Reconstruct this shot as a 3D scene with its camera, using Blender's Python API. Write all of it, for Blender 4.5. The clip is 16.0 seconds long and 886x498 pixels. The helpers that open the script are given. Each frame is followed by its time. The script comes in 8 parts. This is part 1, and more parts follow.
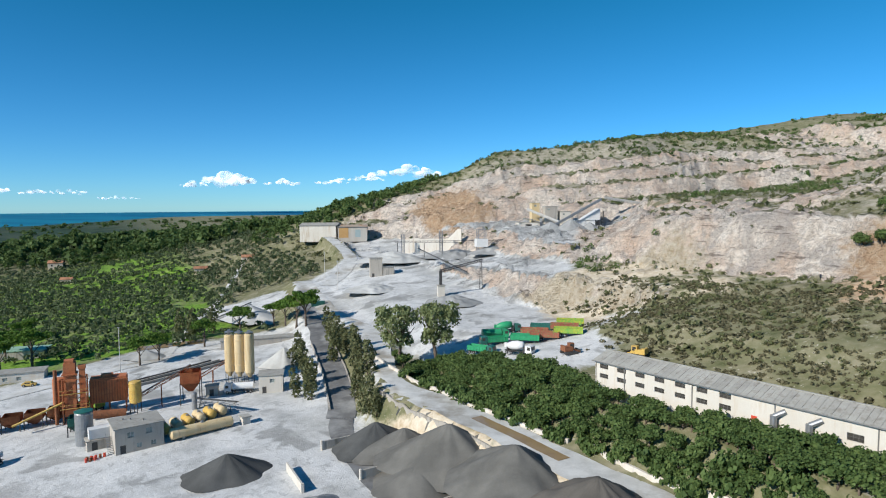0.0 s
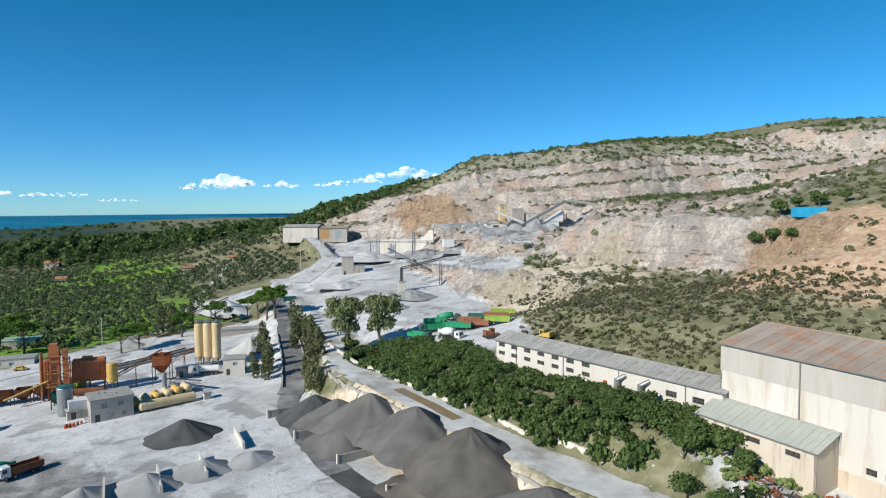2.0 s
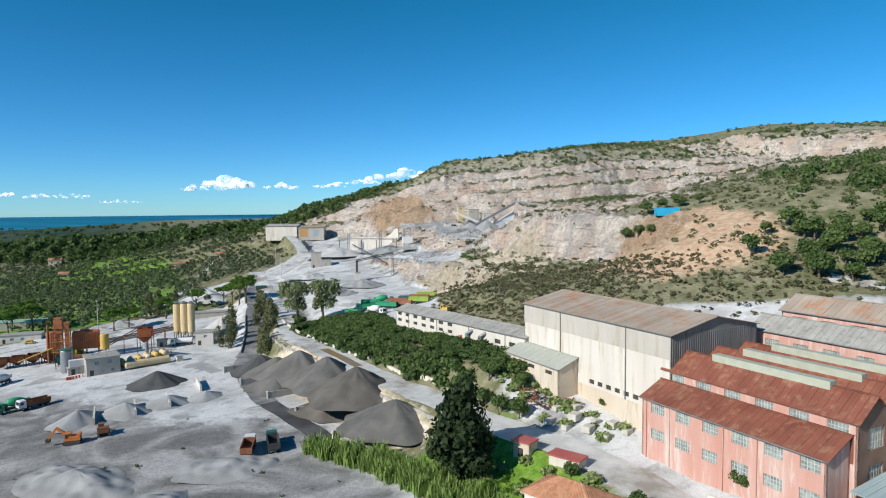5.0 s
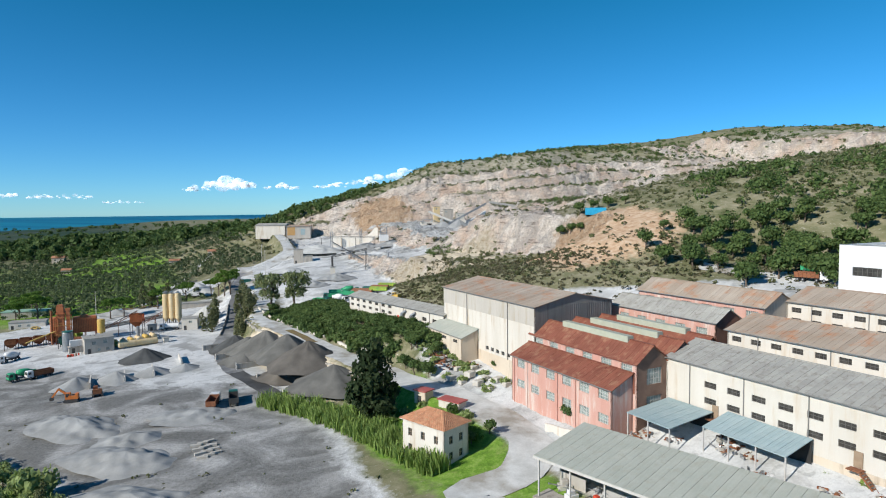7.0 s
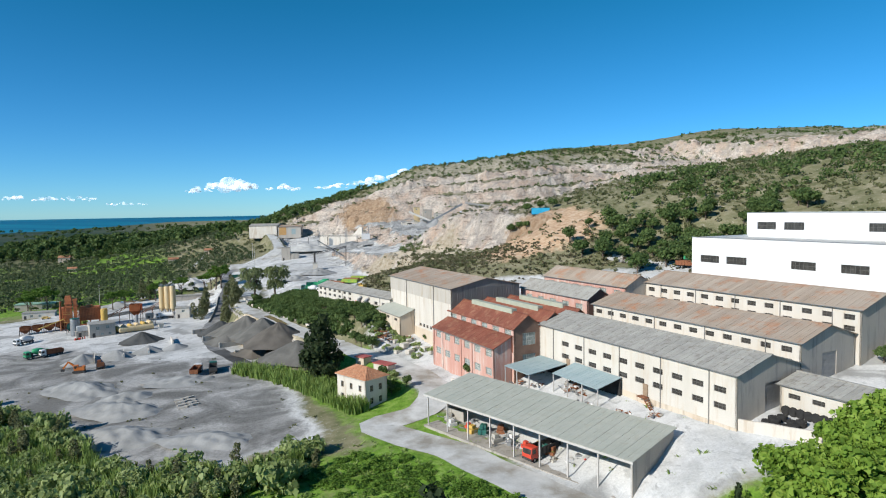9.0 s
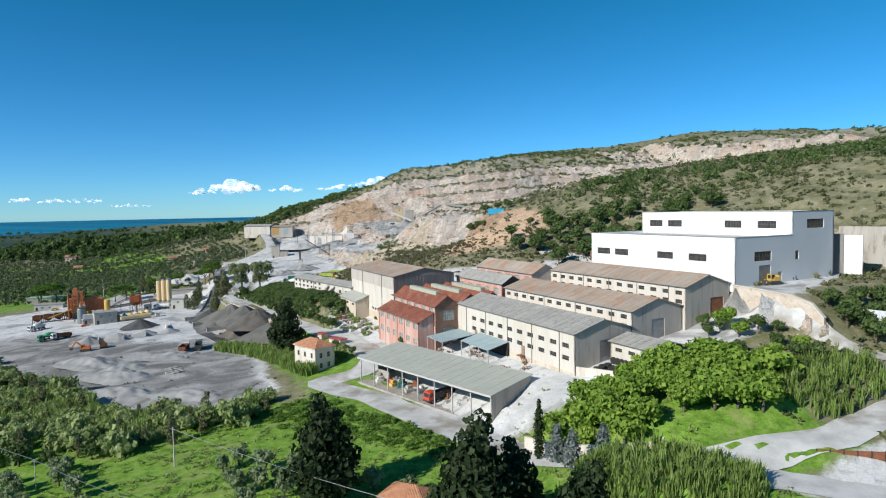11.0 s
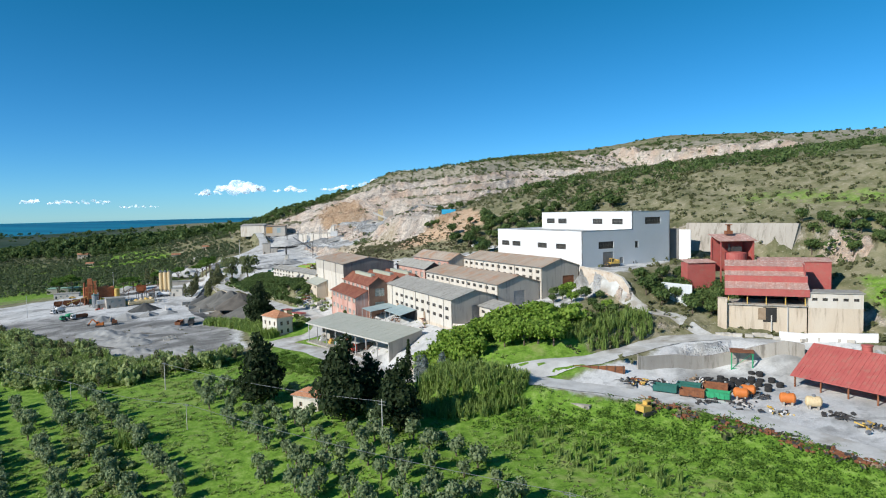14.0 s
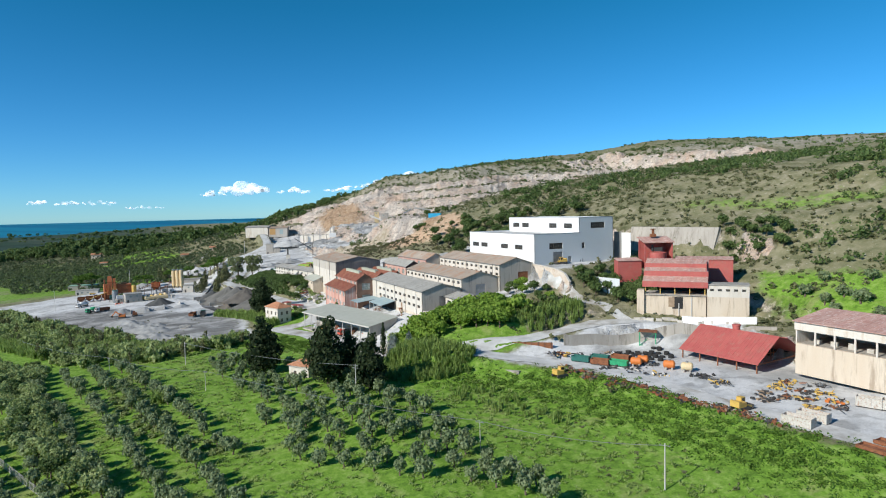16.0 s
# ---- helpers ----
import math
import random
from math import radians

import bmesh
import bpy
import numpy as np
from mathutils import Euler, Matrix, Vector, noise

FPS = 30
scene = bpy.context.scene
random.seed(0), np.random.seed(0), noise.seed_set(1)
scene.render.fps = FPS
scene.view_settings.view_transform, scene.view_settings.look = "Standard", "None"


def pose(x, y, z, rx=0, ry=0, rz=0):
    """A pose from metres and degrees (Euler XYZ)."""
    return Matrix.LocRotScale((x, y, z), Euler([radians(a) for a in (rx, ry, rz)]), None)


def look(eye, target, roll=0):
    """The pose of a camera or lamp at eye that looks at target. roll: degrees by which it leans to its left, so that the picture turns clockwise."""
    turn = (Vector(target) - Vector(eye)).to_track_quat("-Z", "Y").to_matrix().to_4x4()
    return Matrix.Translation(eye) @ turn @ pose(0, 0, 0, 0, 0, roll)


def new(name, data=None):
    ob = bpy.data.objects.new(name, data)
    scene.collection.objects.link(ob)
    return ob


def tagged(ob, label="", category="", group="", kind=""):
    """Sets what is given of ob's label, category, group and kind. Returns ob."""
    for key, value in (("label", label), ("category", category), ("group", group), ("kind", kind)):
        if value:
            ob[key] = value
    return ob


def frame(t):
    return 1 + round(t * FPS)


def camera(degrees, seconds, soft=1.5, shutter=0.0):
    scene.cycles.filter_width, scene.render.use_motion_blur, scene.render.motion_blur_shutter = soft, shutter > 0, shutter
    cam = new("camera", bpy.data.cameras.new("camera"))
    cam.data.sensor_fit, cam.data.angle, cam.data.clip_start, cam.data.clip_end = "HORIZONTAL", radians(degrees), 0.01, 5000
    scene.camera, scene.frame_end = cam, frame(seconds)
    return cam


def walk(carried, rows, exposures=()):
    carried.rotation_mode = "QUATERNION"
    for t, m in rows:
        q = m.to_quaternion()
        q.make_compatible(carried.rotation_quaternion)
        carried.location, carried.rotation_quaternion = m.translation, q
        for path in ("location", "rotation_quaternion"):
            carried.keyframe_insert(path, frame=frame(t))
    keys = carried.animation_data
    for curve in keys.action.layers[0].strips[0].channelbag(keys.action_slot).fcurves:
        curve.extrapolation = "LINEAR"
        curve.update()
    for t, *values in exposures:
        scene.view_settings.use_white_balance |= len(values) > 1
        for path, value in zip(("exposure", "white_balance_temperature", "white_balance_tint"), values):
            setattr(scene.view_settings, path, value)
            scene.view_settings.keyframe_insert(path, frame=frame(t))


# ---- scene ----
cam = camera(70.6, 16.0, soft=1.1)
METRES, EYE, TILT, LEAN, TURN = 320.0, 50.0, -3.9, 0.4, 0.0
ROWS = [
    (0.0, 0.0, 0.0, 0.0, 0.0, 0.0, -0.0),
    (0.5, 0.0153, -0.0159, -0.001, 0.02, 0.04, -0.01),
    (1.0, 0.0306, -0.0334, -0.002, 0.03, 0.1, -0.01),
    (1.5, 0.0454, -0.053, -0.0032, 0.05, 0.15, 0.02),
    (2.0, 0.0604, -0.0744, -0.0046, 0.08, 0.19, 0.05),
    (2.5, 0.0752, -0.0973, -0.0061, 0.09, 0.2, 0.05),
    (3.0, 0.0905, -0.1207, -0.0076, 0.12, 0.23, 0.06),
    (3.5, 0.1056, -0.145, -0.0095, 0.13, 0.26, 0.09),
    (4.0, 0.1207, -0.1705, -0.0113, 0.17, 0.27, 0.11),
    (6.5, 0.2006, -0.3009, -0.0204, 0.42, 0.25, 0.14),
    (7.0, 0.2179, -0.327, -0.0221, 0.48, 0.26, 0.17),
    (7.5, 0.235, -0.3538, -0.0238, 0.55, 0.3, 0.2),
    (8.0, 0.251, -0.382, -0.0258, 0.63, 0.33, 0.31),
    (8.5, 0.2667, -0.411, -0.0274, 0.7, 0.3, 0.37),
    (9.0, 0.2833, -0.4397, -0.0293, 0.79, 0.27, 0.44),
    (11.5, 0.3695, -0.5848, -0.0393, 1.28, 0.33, 0.66),
    (12.0, 0.3865, -0.6148, -0.0412, 1.38, 0.29, 0.69),
    (12.5, 0.4033, -0.6448, -0.0432, 1.46, 0.26, 0.7),
    (13.0, 0.4201, -0.6743, -0.0449, 1.55, 0.27, 0.72),
    (13.5, 0.4359, -0.7041, -0.0469, 1.65, 0.32, 0.74),
    (14.0, 0.45, -0.7349, -0.049, 1.75, 0.3, 0.79),
    (14.5, 0.4626, -0.7659, -0.0508, 1.84, 0.32, 0.83),
    (15.0, 0.4739, -0.7977, -0.0507, 1.92, 0.33, 0.82),
    (15.5, 0.4841, -0.83, -0.0505, 2.0, 0.34, 0.81),
    (16.0, 0.4929, -0.863, -0.0503, 2.09, 0.34, 0.79),
]
walk(cam, [(t, pose(0, 0, EYE, TILT, LEAN, TURN) @ pose(METRES * x, METRES * y, METRES * z, 90 + pitch, roll, yaw)) for t, x, y, z, yaw, pitch, roll in ROWS],
     [(0, .12), (16, .12)])

# ---- sky and sun ----
SUN_FROM = Vector((-.78, -.62, .6)).normalized()
world = bpy.data.worlds.new("sky")
scene.world = world
world.use_nodes = True
wn, wl = world.node_tree.nodes, world.node_tree.links
sky = wn.new("ShaderNodeTexSky")
sky.sky_type = "NISHITA"
sky.sun_disc = False
sky.sun_elevation = math.asin(SUN_FROM.z)
sky.sun_rotation = math.atan2(SUN_FROM.x, SUN_FROM.y)
sky.altitude = 1800
sky.air_density, sky.dust_density, sky.ozone_density = 1.0, .0, 3.5
tint = wn.new("ShaderNodeHueSaturation")
tint.inputs["Saturation"].default_value = 1.15
wl.new(sky.outputs[0], tint.inputs["Color"])
cool = wn.new("ShaderNodeMix")
cool.data_type, cool.blend_type = "RGBA", "MULTIPLY"
cool.inputs[0].default_value = 1
height = wn.new("ShaderNodeSeparateXYZ")
wl.new(wn.new("ShaderNodeTexCoord").outputs["Generated"], height.inputs[0])
lift_ = wn.new("ShaderNodeMapRange")
lift_.inputs[1].default_value, lift_.inputs[2].default_value = .0, .3
wl.new(height.outputs[2], lift_.inputs[0])
blue = wn.new("ShaderNodeMix")
blue.data_type = "RGBA"
blue.inputs[6].default_value, blue.inputs[7].default_value = (.52, .95, 1.4, 1), (.17, 1.0, 1.08, 1)
wl.new(lift_.outputs[0], blue.inputs[0])
wl.new(blue.outputs[2], cool.inputs[7])
wl.new(tint.outputs[0], cool.inputs[6])
wl.new(cool.outputs[2], wn["Background"].inputs[0])
wn["Background"].inputs[1].default_value = .092
sun = new("sun", bpy.data.lights.new("sun", "SUN"))
sun.data.energy, sun.data.angle, sun.data.color = 5.0, radians(.55), (1, .95, .86)
sun.matrix_world = look(SUN_FROM * 100, (0, 0, 0))


# ---- materials ----
def nodes_of(name):
    m = bpy.data.materials.new(name)
    m.use_nodes = True
    n, l = m.node_tree.nodes, m.node_tree.links
    return m, n, l, n["Principled BSDF"]


def noise_node(n, l, at, scale, detail=5, rough=.6, distortion=0.0):
    t = n.new("ShaderNodeTexNoise")
    t.inputs["Scale"].default_value, t.inputs["Detail"].default_value = scale, detail
    t.inputs["Roughness"].default_value, t.inputs["Distortion"].default_value = rough, distortion
    if at:
        l.new(at, t.inputs["Vector"])
    return t.outputs["Fac"]


def ramp(n, l, fac, stops):
    r = n.new("ShaderNodeValToRGB")
    e = r.color_ramp.elements
    while len(e) < len(stops):
        e.new(.5)
    for k, (p, c) in zip(e, stops):
        k.position = p
        k.color = (*c, 1) if not isinstance(c, (int, float)) else (c, c, c, 1)
    l.new(fac, r.inputs[0])
    return r.outputs[0]


def mixed(n, l, fac, a, b, mode="MIX"):
    m = n.new("ShaderNodeMix")
    m.data_type, m.blend_type = "RGBA", mode
    for value, socket in ((fac, m.inputs[0]), (a, m.inputs[6]), (b, m.inputs[7])):
        if isinstance(value, (int, float)):
            socket.default_value = value
        elif isinstance(value, tuple):
            socket.default_value = (*value, 1)
        else:
            l.new(value, socket)
    return m.outputs[2]


def calc(n, l, op, a, b=0.0, clamp=False):
    m = n.new("ShaderNodeMath")
    m.operation, m.use_clamp = op, clamp
    for value, socket in ((a, m.inputs[0]), (b, m.inputs[1])):
        if isinstance(value, (int, float)):
            socket.default_value = value
        else:
            l.new(value, socket)
    return m.outputs[0]


def bumped(n, l, bsdf, height, strength, distance):
    b = n.new("ShaderNodeBump")
    b.inputs["Strength"].default_value, b.inputs["Distance"].default_value = strength, distance
    l.new(height, b.inputs["Height"])
    l.new(b.outputs[0], bsdf.inputs["Normal"])


def surface(name, a, b, scale=.6, rough=.8, metal=0.0, bump=.3, fine=14, stain=None, per=.0, streak=False):
    """A plain building surface: two tones at a coarse scale, fine grain, stains, and some change from piece to piece."""
    m, n, l, bsdf = nodes_of(name)
    pos = n.new("ShaderNodeNewGeometry")
    at = pos.outputs["Position"]
    if streak:
        mp = n.new("ShaderNodeMapping")
        mp.inputs["Scale"].default_value = (1, 1, .12)
        l.new(at, mp.inputs[0])
        at2 = mp.outputs[0]
    else:
        at2 = at
    col = ramp(n, l, noise_node(n, l, at2, scale, 6), [(.3, a), (.7, b)])
    grain = noise_node(n, l, at, fine, 4, .7)
    col = mixed(n, l, .35, col, ramp(n, l, grain, [(.2, (.35, .35, .35)), (.8, (1, 1, 1))]), "MULTIPLY")
    if stain:
        spots = ramp(n, l, noise_node(n, l, at2, scale * 2.3, 7, .7), [(.52, 0), (.66, 1)])
        col = mixed(n, l, spots, col, stain)
    if per:
        info = n.new("ShaderNodeNewGeometry")
        both = calc(n, l, "ADD", calc(n, l, "MULTIPLY", info.outputs["Random Per Island"], .5), calc(n, l, "MULTIPLY", n.new("ShaderNodeObjectInfo").outputs["Random"], .5))
        k = calc(n, l, "MULTIPLY_ADD", both, per)
        k.node.inputs[2].default_value = 1 - per / 2
        hsv = n.new("ShaderNodeHueSaturation")
        l.new(col, hsv.inputs["Color"])
        l.new(k, hsv.inputs["Value"])
        col = hsv.outputs[0]
    l.new(col, bsdf.inputs["Base Color"])
    bsdf.inputs["Roughness"].default_value, bsdf.inputs["Metallic"].default_value = rough, metal
    bumped(n, l, bsdf, grain, bump, .03)
    return m


WHITE_WALL = surface("white_render", (.6, .56, .49), (.69, .65, .585), .25, .85, stain=(.52, .45, .36), streak=True)
CREAM_WALL = surface("cream_render", (.62, .575, .505), (.73, .69, .625), .2, .88, stain=(.48, .4, .31), streak=True)
BEIGE_PANEL = surface("beige_concrete_panel", (.47, .435, .385), (.54, .505, .455), .3, .85, stain=(.4, .35, .28), streak=True)
STUCCO_OLD = surface("stained_ochre_render", (.6, .49, .37), (.68, .6, .49), .22, .9, stain=(.36, .29, .22), streak=True)
PINK_WALL = surface("faded_pink_render", (.55, .27, .21), (.62, .4, .34), .3, .9, stain=(.58, .5, .44), streak=True)
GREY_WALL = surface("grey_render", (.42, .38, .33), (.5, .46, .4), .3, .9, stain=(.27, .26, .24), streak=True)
GREY_SHEET = surface("grey_ribbed_sheet", (.2, .2, .19), (.26, .25, .24), .3, .6, stain=(.14, .13, .12), streak=True)
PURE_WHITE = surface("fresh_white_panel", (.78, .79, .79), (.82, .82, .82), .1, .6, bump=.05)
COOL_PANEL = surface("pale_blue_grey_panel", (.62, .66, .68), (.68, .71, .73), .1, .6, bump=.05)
CONCRETE = surface("weathered_concrete", (.36, .33, .29), (.47, .44, .39), .3, .9, stain=(.2, .18, .15), streak=True)
ASBESTOS = surface("grey_fibre_cement_sheet", (.34, .33, .3), (.43, .42, .38), .35, .9, stain=(.24, .22, .19), per=.3)
ASBESTOS_RUST = surface("brown_lichened_fibre_cement", (.36, .28, .21), (.46, .39, .32), .1, .9, stain=(.4, .2, .11), per=.35)
RUST_ROOF = surface("rusted_red_sheet", (.2, .058, .034), (.29, .1, .06), .25, .75, stain=(.3, .15, .09), per=.3)
RED_ROOF = surface("painted_red_sheet", (.42, .09, .08), (.5, .13, .11), .3, .6, stain=(.36, .14, .11), per=.12)
TERRACOTTA = surface("terracotta_tile", (.36, .15, .075), (.5, .25, .14), .8, .85, stain=(.34, .2, .11), per=.6)
ROOF_PALE = surface("pale_green_grey_sheet", (.4, .42, .36), (.47, .48, .42), .3, .75, stain=(.36, .36, .3), per=.06)
BLUE_SHEET = surface("pale_blue_sheet", (.3, .4, .42), (.38, .47, .48), .4, .6, per=.15)
# Near-black colour that stands for the shade inside openings and open sheds.
SHADE_BLACK = surface("interior_shade", (.02, .02, .02), (.04, .038, .035), .5, .95)
FRAME = surface("dark_window_frame", (.08, .075, .07), (.13, .12, .11), 1, .6)
FRAME_PALE = surface("pale_window_frame", (.5, .48, .45), (.6, .58, .55), 1, .6)
STEEL = surface("galvanised_steel", (.3, .31, .32), (.4, .41, .42), .8, .45, .6, .1)
DARK_STEEL = surface("dark_painted_steel", (.05, .05, .05), (.09, .085, .08), .8, .6, .2)
RUST = surface("rust", (.2, .07, .03), (.32, .13, .06), .9, .9, stain=(.11, .05, .03))
ORANGE = surface("orange_rusty_paint", (.46, .13, .045), (.56, .2, .08), .5, .75, stain=(.28, .09, .04))
YELLOW = surface("ochre_yellow_paint", (.6, .38, .07), (.7, .48, .14), .6, .6, stain=(.4, .24, .08))
SILO_CREAM = surface("cream_silo_paint", (.66, .5, .26), (.74, .6, .38), .4, .6, stain=(.5, .36, .2), streak=True)
GREEN_PAINT = surface("green_paint", (.02, .3, .13), (.04, .4, .18), .7, .5, stain=(.03, .2, .1))
TEAL_PAINT = surface("dark_teal_paint", (.02, .12, .1), (.03, .17, .14), .7, .5)
WHITE_PAINT = surface("white_vehicle_paint", (.7, .7, .69), (.78, .78, .77), .7, .4)
TYRE = surface("black_tyre", (.018, .018, .018), (.035, .034, .033), 2, .9)
BLUE_TANK = surface("turquoise_plastic", (.02, .35, .6), (.03, .42, .68), .5, .5)
DOOR_RED = surface("red_door_paint", (.6, .06, .03), (.68, .09, .05), .5, .5)
WOOD = surface("weathered_wood", (.28, .2, .13), (.38, .28, .19), 1, .85)
STONE = surface("pale_stone_block", (.44, .41, .35), (.58, .55, .5), .8, .9, per=.3)
BARK = surface("bark", (.1, .075, .055), (.17, .13, .1), 2, .95)
ORANGE_MACHINE = surface("orange_machine_paint", (.62, .17, .03), (.7, .22, .05), .6, .5)


def glassy(name, tone):
    m, n, l, bsdf = nodes_of(name)
    at = n.new("ShaderNodeNewGeometry").outputs["Position"]
    l.new(ramp(n, l, noise_node(n, l, at, .9, 3), [(.35, tone), (.7, tuple(min(1, c * 2.2) for c in tone))]), bsdf.inputs["Base Color"])
    bsdf.inputs["Roughness"].default_value = .25
    return m


PANE = glassy("dusty_dark_glass", (.035, .033, .03))
PANE_PALE = glassy("dusty_pale_glass", (.16, .19, .18))


def leafy(name, dark, light, yellow):
    m, n, l, bsdf = nodes_of(name)
    geo = n.new("ShaderNodeNewGeometry")
    info = n.new("ShaderNodeObjectInfo")
    k = calc(n, l, "ADD", calc(n, l, "MULTIPLY", geo.outputs["Random Per Island"], .75), calc(n, l, "MULTIPLY", info.outputs["Random"], .25))
    big = noise_node(n, l, geo.outputs["Position"], .12, 3)
    k = calc(n, l, "ADD", calc(n, l, "MULTIPLY", k, .65), calc(n, l, "MULTIPLY", big, .4))
    tone = ramp(n, l, k, [(.1, dark), (.55, light), (.95, yellow)])
    l.new(tone, bsdf.inputs["Base Color"])
    bsdf.inputs["Roughness"].default_value = .7
    bsdf.inputs["Specular IOR Level"].default_value = .25
    thin = n.new("ShaderNodeBsdfTranslucent")
    l.new(tone, thin.inputs["Color"])
    blend = n.new("ShaderNodeMixShader")
    blend.inputs[0].default_value = .38
    l.new(bsdf.outputs[0], blend.inputs[1])
    l.new(thin.outputs[0], blend.inputs[2])
    l.new(blend.outputs[0], n["Material Output"].inputs[0])
    return m


OLIVE_LEAF = leafy("olive_leaves", (.1, .145, .065), (.22, .285, .14), (.35, .41, .24))
GROVE_LEAF = leafy("grove_leaves", (.045, .07, .028), (.1, .135, .062), (.2, .235, .13))
TREE_LEAF = leafy("broad_leaves", (.04, .072, .022), (.1, .16, .048), (.2, .27, .09))
BRIGHT_LEAF = leafy("bright_leaves", (.1, .18, .025), (.22, .35, .05), (.36, .47, .1))
PINE_LEAF = leafy("pine_needles", (.05, .1, .02), (.1, .19, .03), (.17, .27, .05))
DARK_LEAF = leafy("cypress_leaves", (.016, .03, .012), (.035, .058, .022), (.07, .1, .04))
GUM_LEAF = leafy("eucalyptus_leaves", (.11, .14, .055), (.23, .27, .12), (.36, .39, .2))
DRY_LEAF = leafy("dry_scrub_leaves", (.075, .075, .038), (.15, .14, .08), (.25, .225, .14))
SCRUB_LEAF = leafy("scrub_leaves", (.07, .085, .035), (.15, .165, .075), (.27, .27, .15))
BUSH_LEAF = leafy("bush_leaves", (.13, .175, .06), (.28, .355, .13), (.42, .48, .23))
CREEPER_LEAF = leafy("creeper_leaves", (.045, .1, .012), (.115, .22, .03), (.24, .37, .07))
REED_LEAF = leafy("reed_leaves", (.12, .19, .045), (.25, .35, .09), (.38, .46, .18))
# ---- shape of the ground ----
OX, OY = 112.9, 18.3            # a corner of the grey-roofed hall: origin of the factory's own axes
AX = math.radians(-62.1)        # direction of the factory rows
UX, UY = math.cos(AX), math.sin(AX)


def site(u, v):
    """From the factory's axes (u along the rows, v into the hill) to the world."""
    return OX + u * UX - v * UY, OY + u * UY + v * UX


# cross profiles of the hillside: position along the rows, then (v, height) pairs
PROFILES = [
    (-1400, [-900, -400, -150, 0, 200, 700], [-24, -22, -12, -8, -4, 0]),
    (-900, [-900, -400, -150, 0, 60, 200, 700], [-24, -22, -8, 10, 22, 25, 25]),
    (-600, [-900, -400, -100, -50, 0, 33, 60, 90, 132, 240, 700], [-26, -24, -7, 3, 20, 29, 33, 45, 54, 58, 70]),
    (-400, [-900, -400, -110, -60, -15, 10, 30, 60, 85, 100, 112, 150, 165, 177, 240, 330, 700],
     [-26, -25, -6, -2, 8, 13, 16, 18, 20, 30, 36, 39, 42, 51, 56, 60, 90]),
    (-215, [-900, -400, -110, -50, -25, -4, 40, 48, 52, 78, 83, 91, 130, 200, 300, 430, 700],
     [-26, -25, -7, -5, 2, 8, 9, 13, 21, 26, 30, 45, 48, 55, 60, 90, 125]),
    (-150, [-900, -400, -110, -50, -37, -22, 0, 12, 20, 58, 74, 80, 91, 125, 160, 200, 250, 430, 700, 1000],
     [-26, -25, -7, -5, -3, 9, 11.5, 14, 19, 25, 27, 30, 46, 56, 63, 70, 76, 96, 122, 130]),
    (-95, [-900, -400, -110, -50, -37, -22, -2, 6, 20, 58, 67, 80, 93, 125, 160, 200, 250, 430, 700, 1000],
     [-26, -25, -7, -4, -1, 11, 11.8, 15, 22, 33, 38, 42, 46, 56, 63, 70, 76, 96, 122, 130]),
    (-30, [-900, -400, -110, -62, -42, -18, -8, 20, 50, 56, 100, 118, 143, 160, 200, 250, 430, 700, 1000],
     [-26, -25, -6, -3, -.6, 3.2, 5, 15, 24, 26, 34, 44, 52, 57, 70, 76, 96, 125, 132]),
    (30, [-900, -400, -110, -62, -42, -22, -8, 0, 34, 49, 52, 110, 117, 143, 160, 200, 250, 430, 700, 1000],
     [-26, -22, -5, -2, 0, .6, 7, 9, 18, 22, 28, 28, 40, 52, 57, 70, 76, 96, 125, 132]),
    (72, [-900, -400, -110, -62, -42, -26, -8, 6, 34, 48, 52, 116, 121, 143, 160, 200, 250, 430, 700, 1000],
     [-26, -22, -4, -2, 0, 1, 8, 12, 17, 20, 27, 28, 40.5, 47, 53, 68, 76, 96, 125, 132]),
    (98, [-900, -400, -110, -60, -30, -14, 0, 12, 49, 70, 95, 120, 126, 143, 160, 200, 250, 430, 700, 1000],
     [-26, -20, -5, -1, 1.5, 6, 10, 12, 15.5, 18, 24, 27, 40.5, 45, 51, 68, 76, 96, 125, 132]),
    (127, [-900, -400, -75, -46, -22, -8, 2, 12, 45, 57, 60, 90, 98, 118, 140, 153, 200, 250, 430, 700, 1000],
     [-26, -18, -4.5, 0, -.5, .3, 2.2, 3.8, 4.6, 9.5, 11, 12.5, 20, 30, 40, 47, 66, 75, 96, 125, 132]),
    (150, [-900, -400, -75, -46, -20, -8, 6, 20, 45, 68, 74, 90, 98, 118, 140, 153, 200, 250, 430, 700, 1000],
     [-26, -18, -5, -1.5, -1.5, -.8, 1.2, 4, 4.8, 5, 11.5, 13, 20, 30, 40, 47, 66, 75, 96, 125, 132]),
    (200, [-900, -400, -75, -46, -20, -8, 6, 20, 45, 57, 60, 90, 110, 140, 153, 200, 250, 430, 700, 1000],
     [-26, -18, -5, -3, -2.5, -1.6, .8, 4, 5, 5.4, 12, 14, 22, 36, 44, 64, 75, 96, 125, 132]),
    (700, [-900, -400, -75, 0, 60, 150, 430, 1000], [-26, -18, -5, 0, 10, 35, 90, 130]),
]
RIDGE_X = [-700, -330, -250, -140, -100, -45, -20, 10, 32, 50, 113, 180, 225, 340, 520, 900]
RIDGE_Z = [-60, -12, 8, 33, 50, 64, 70, 79, 90, 98, 103, 112, 117, 113, 118, 120]


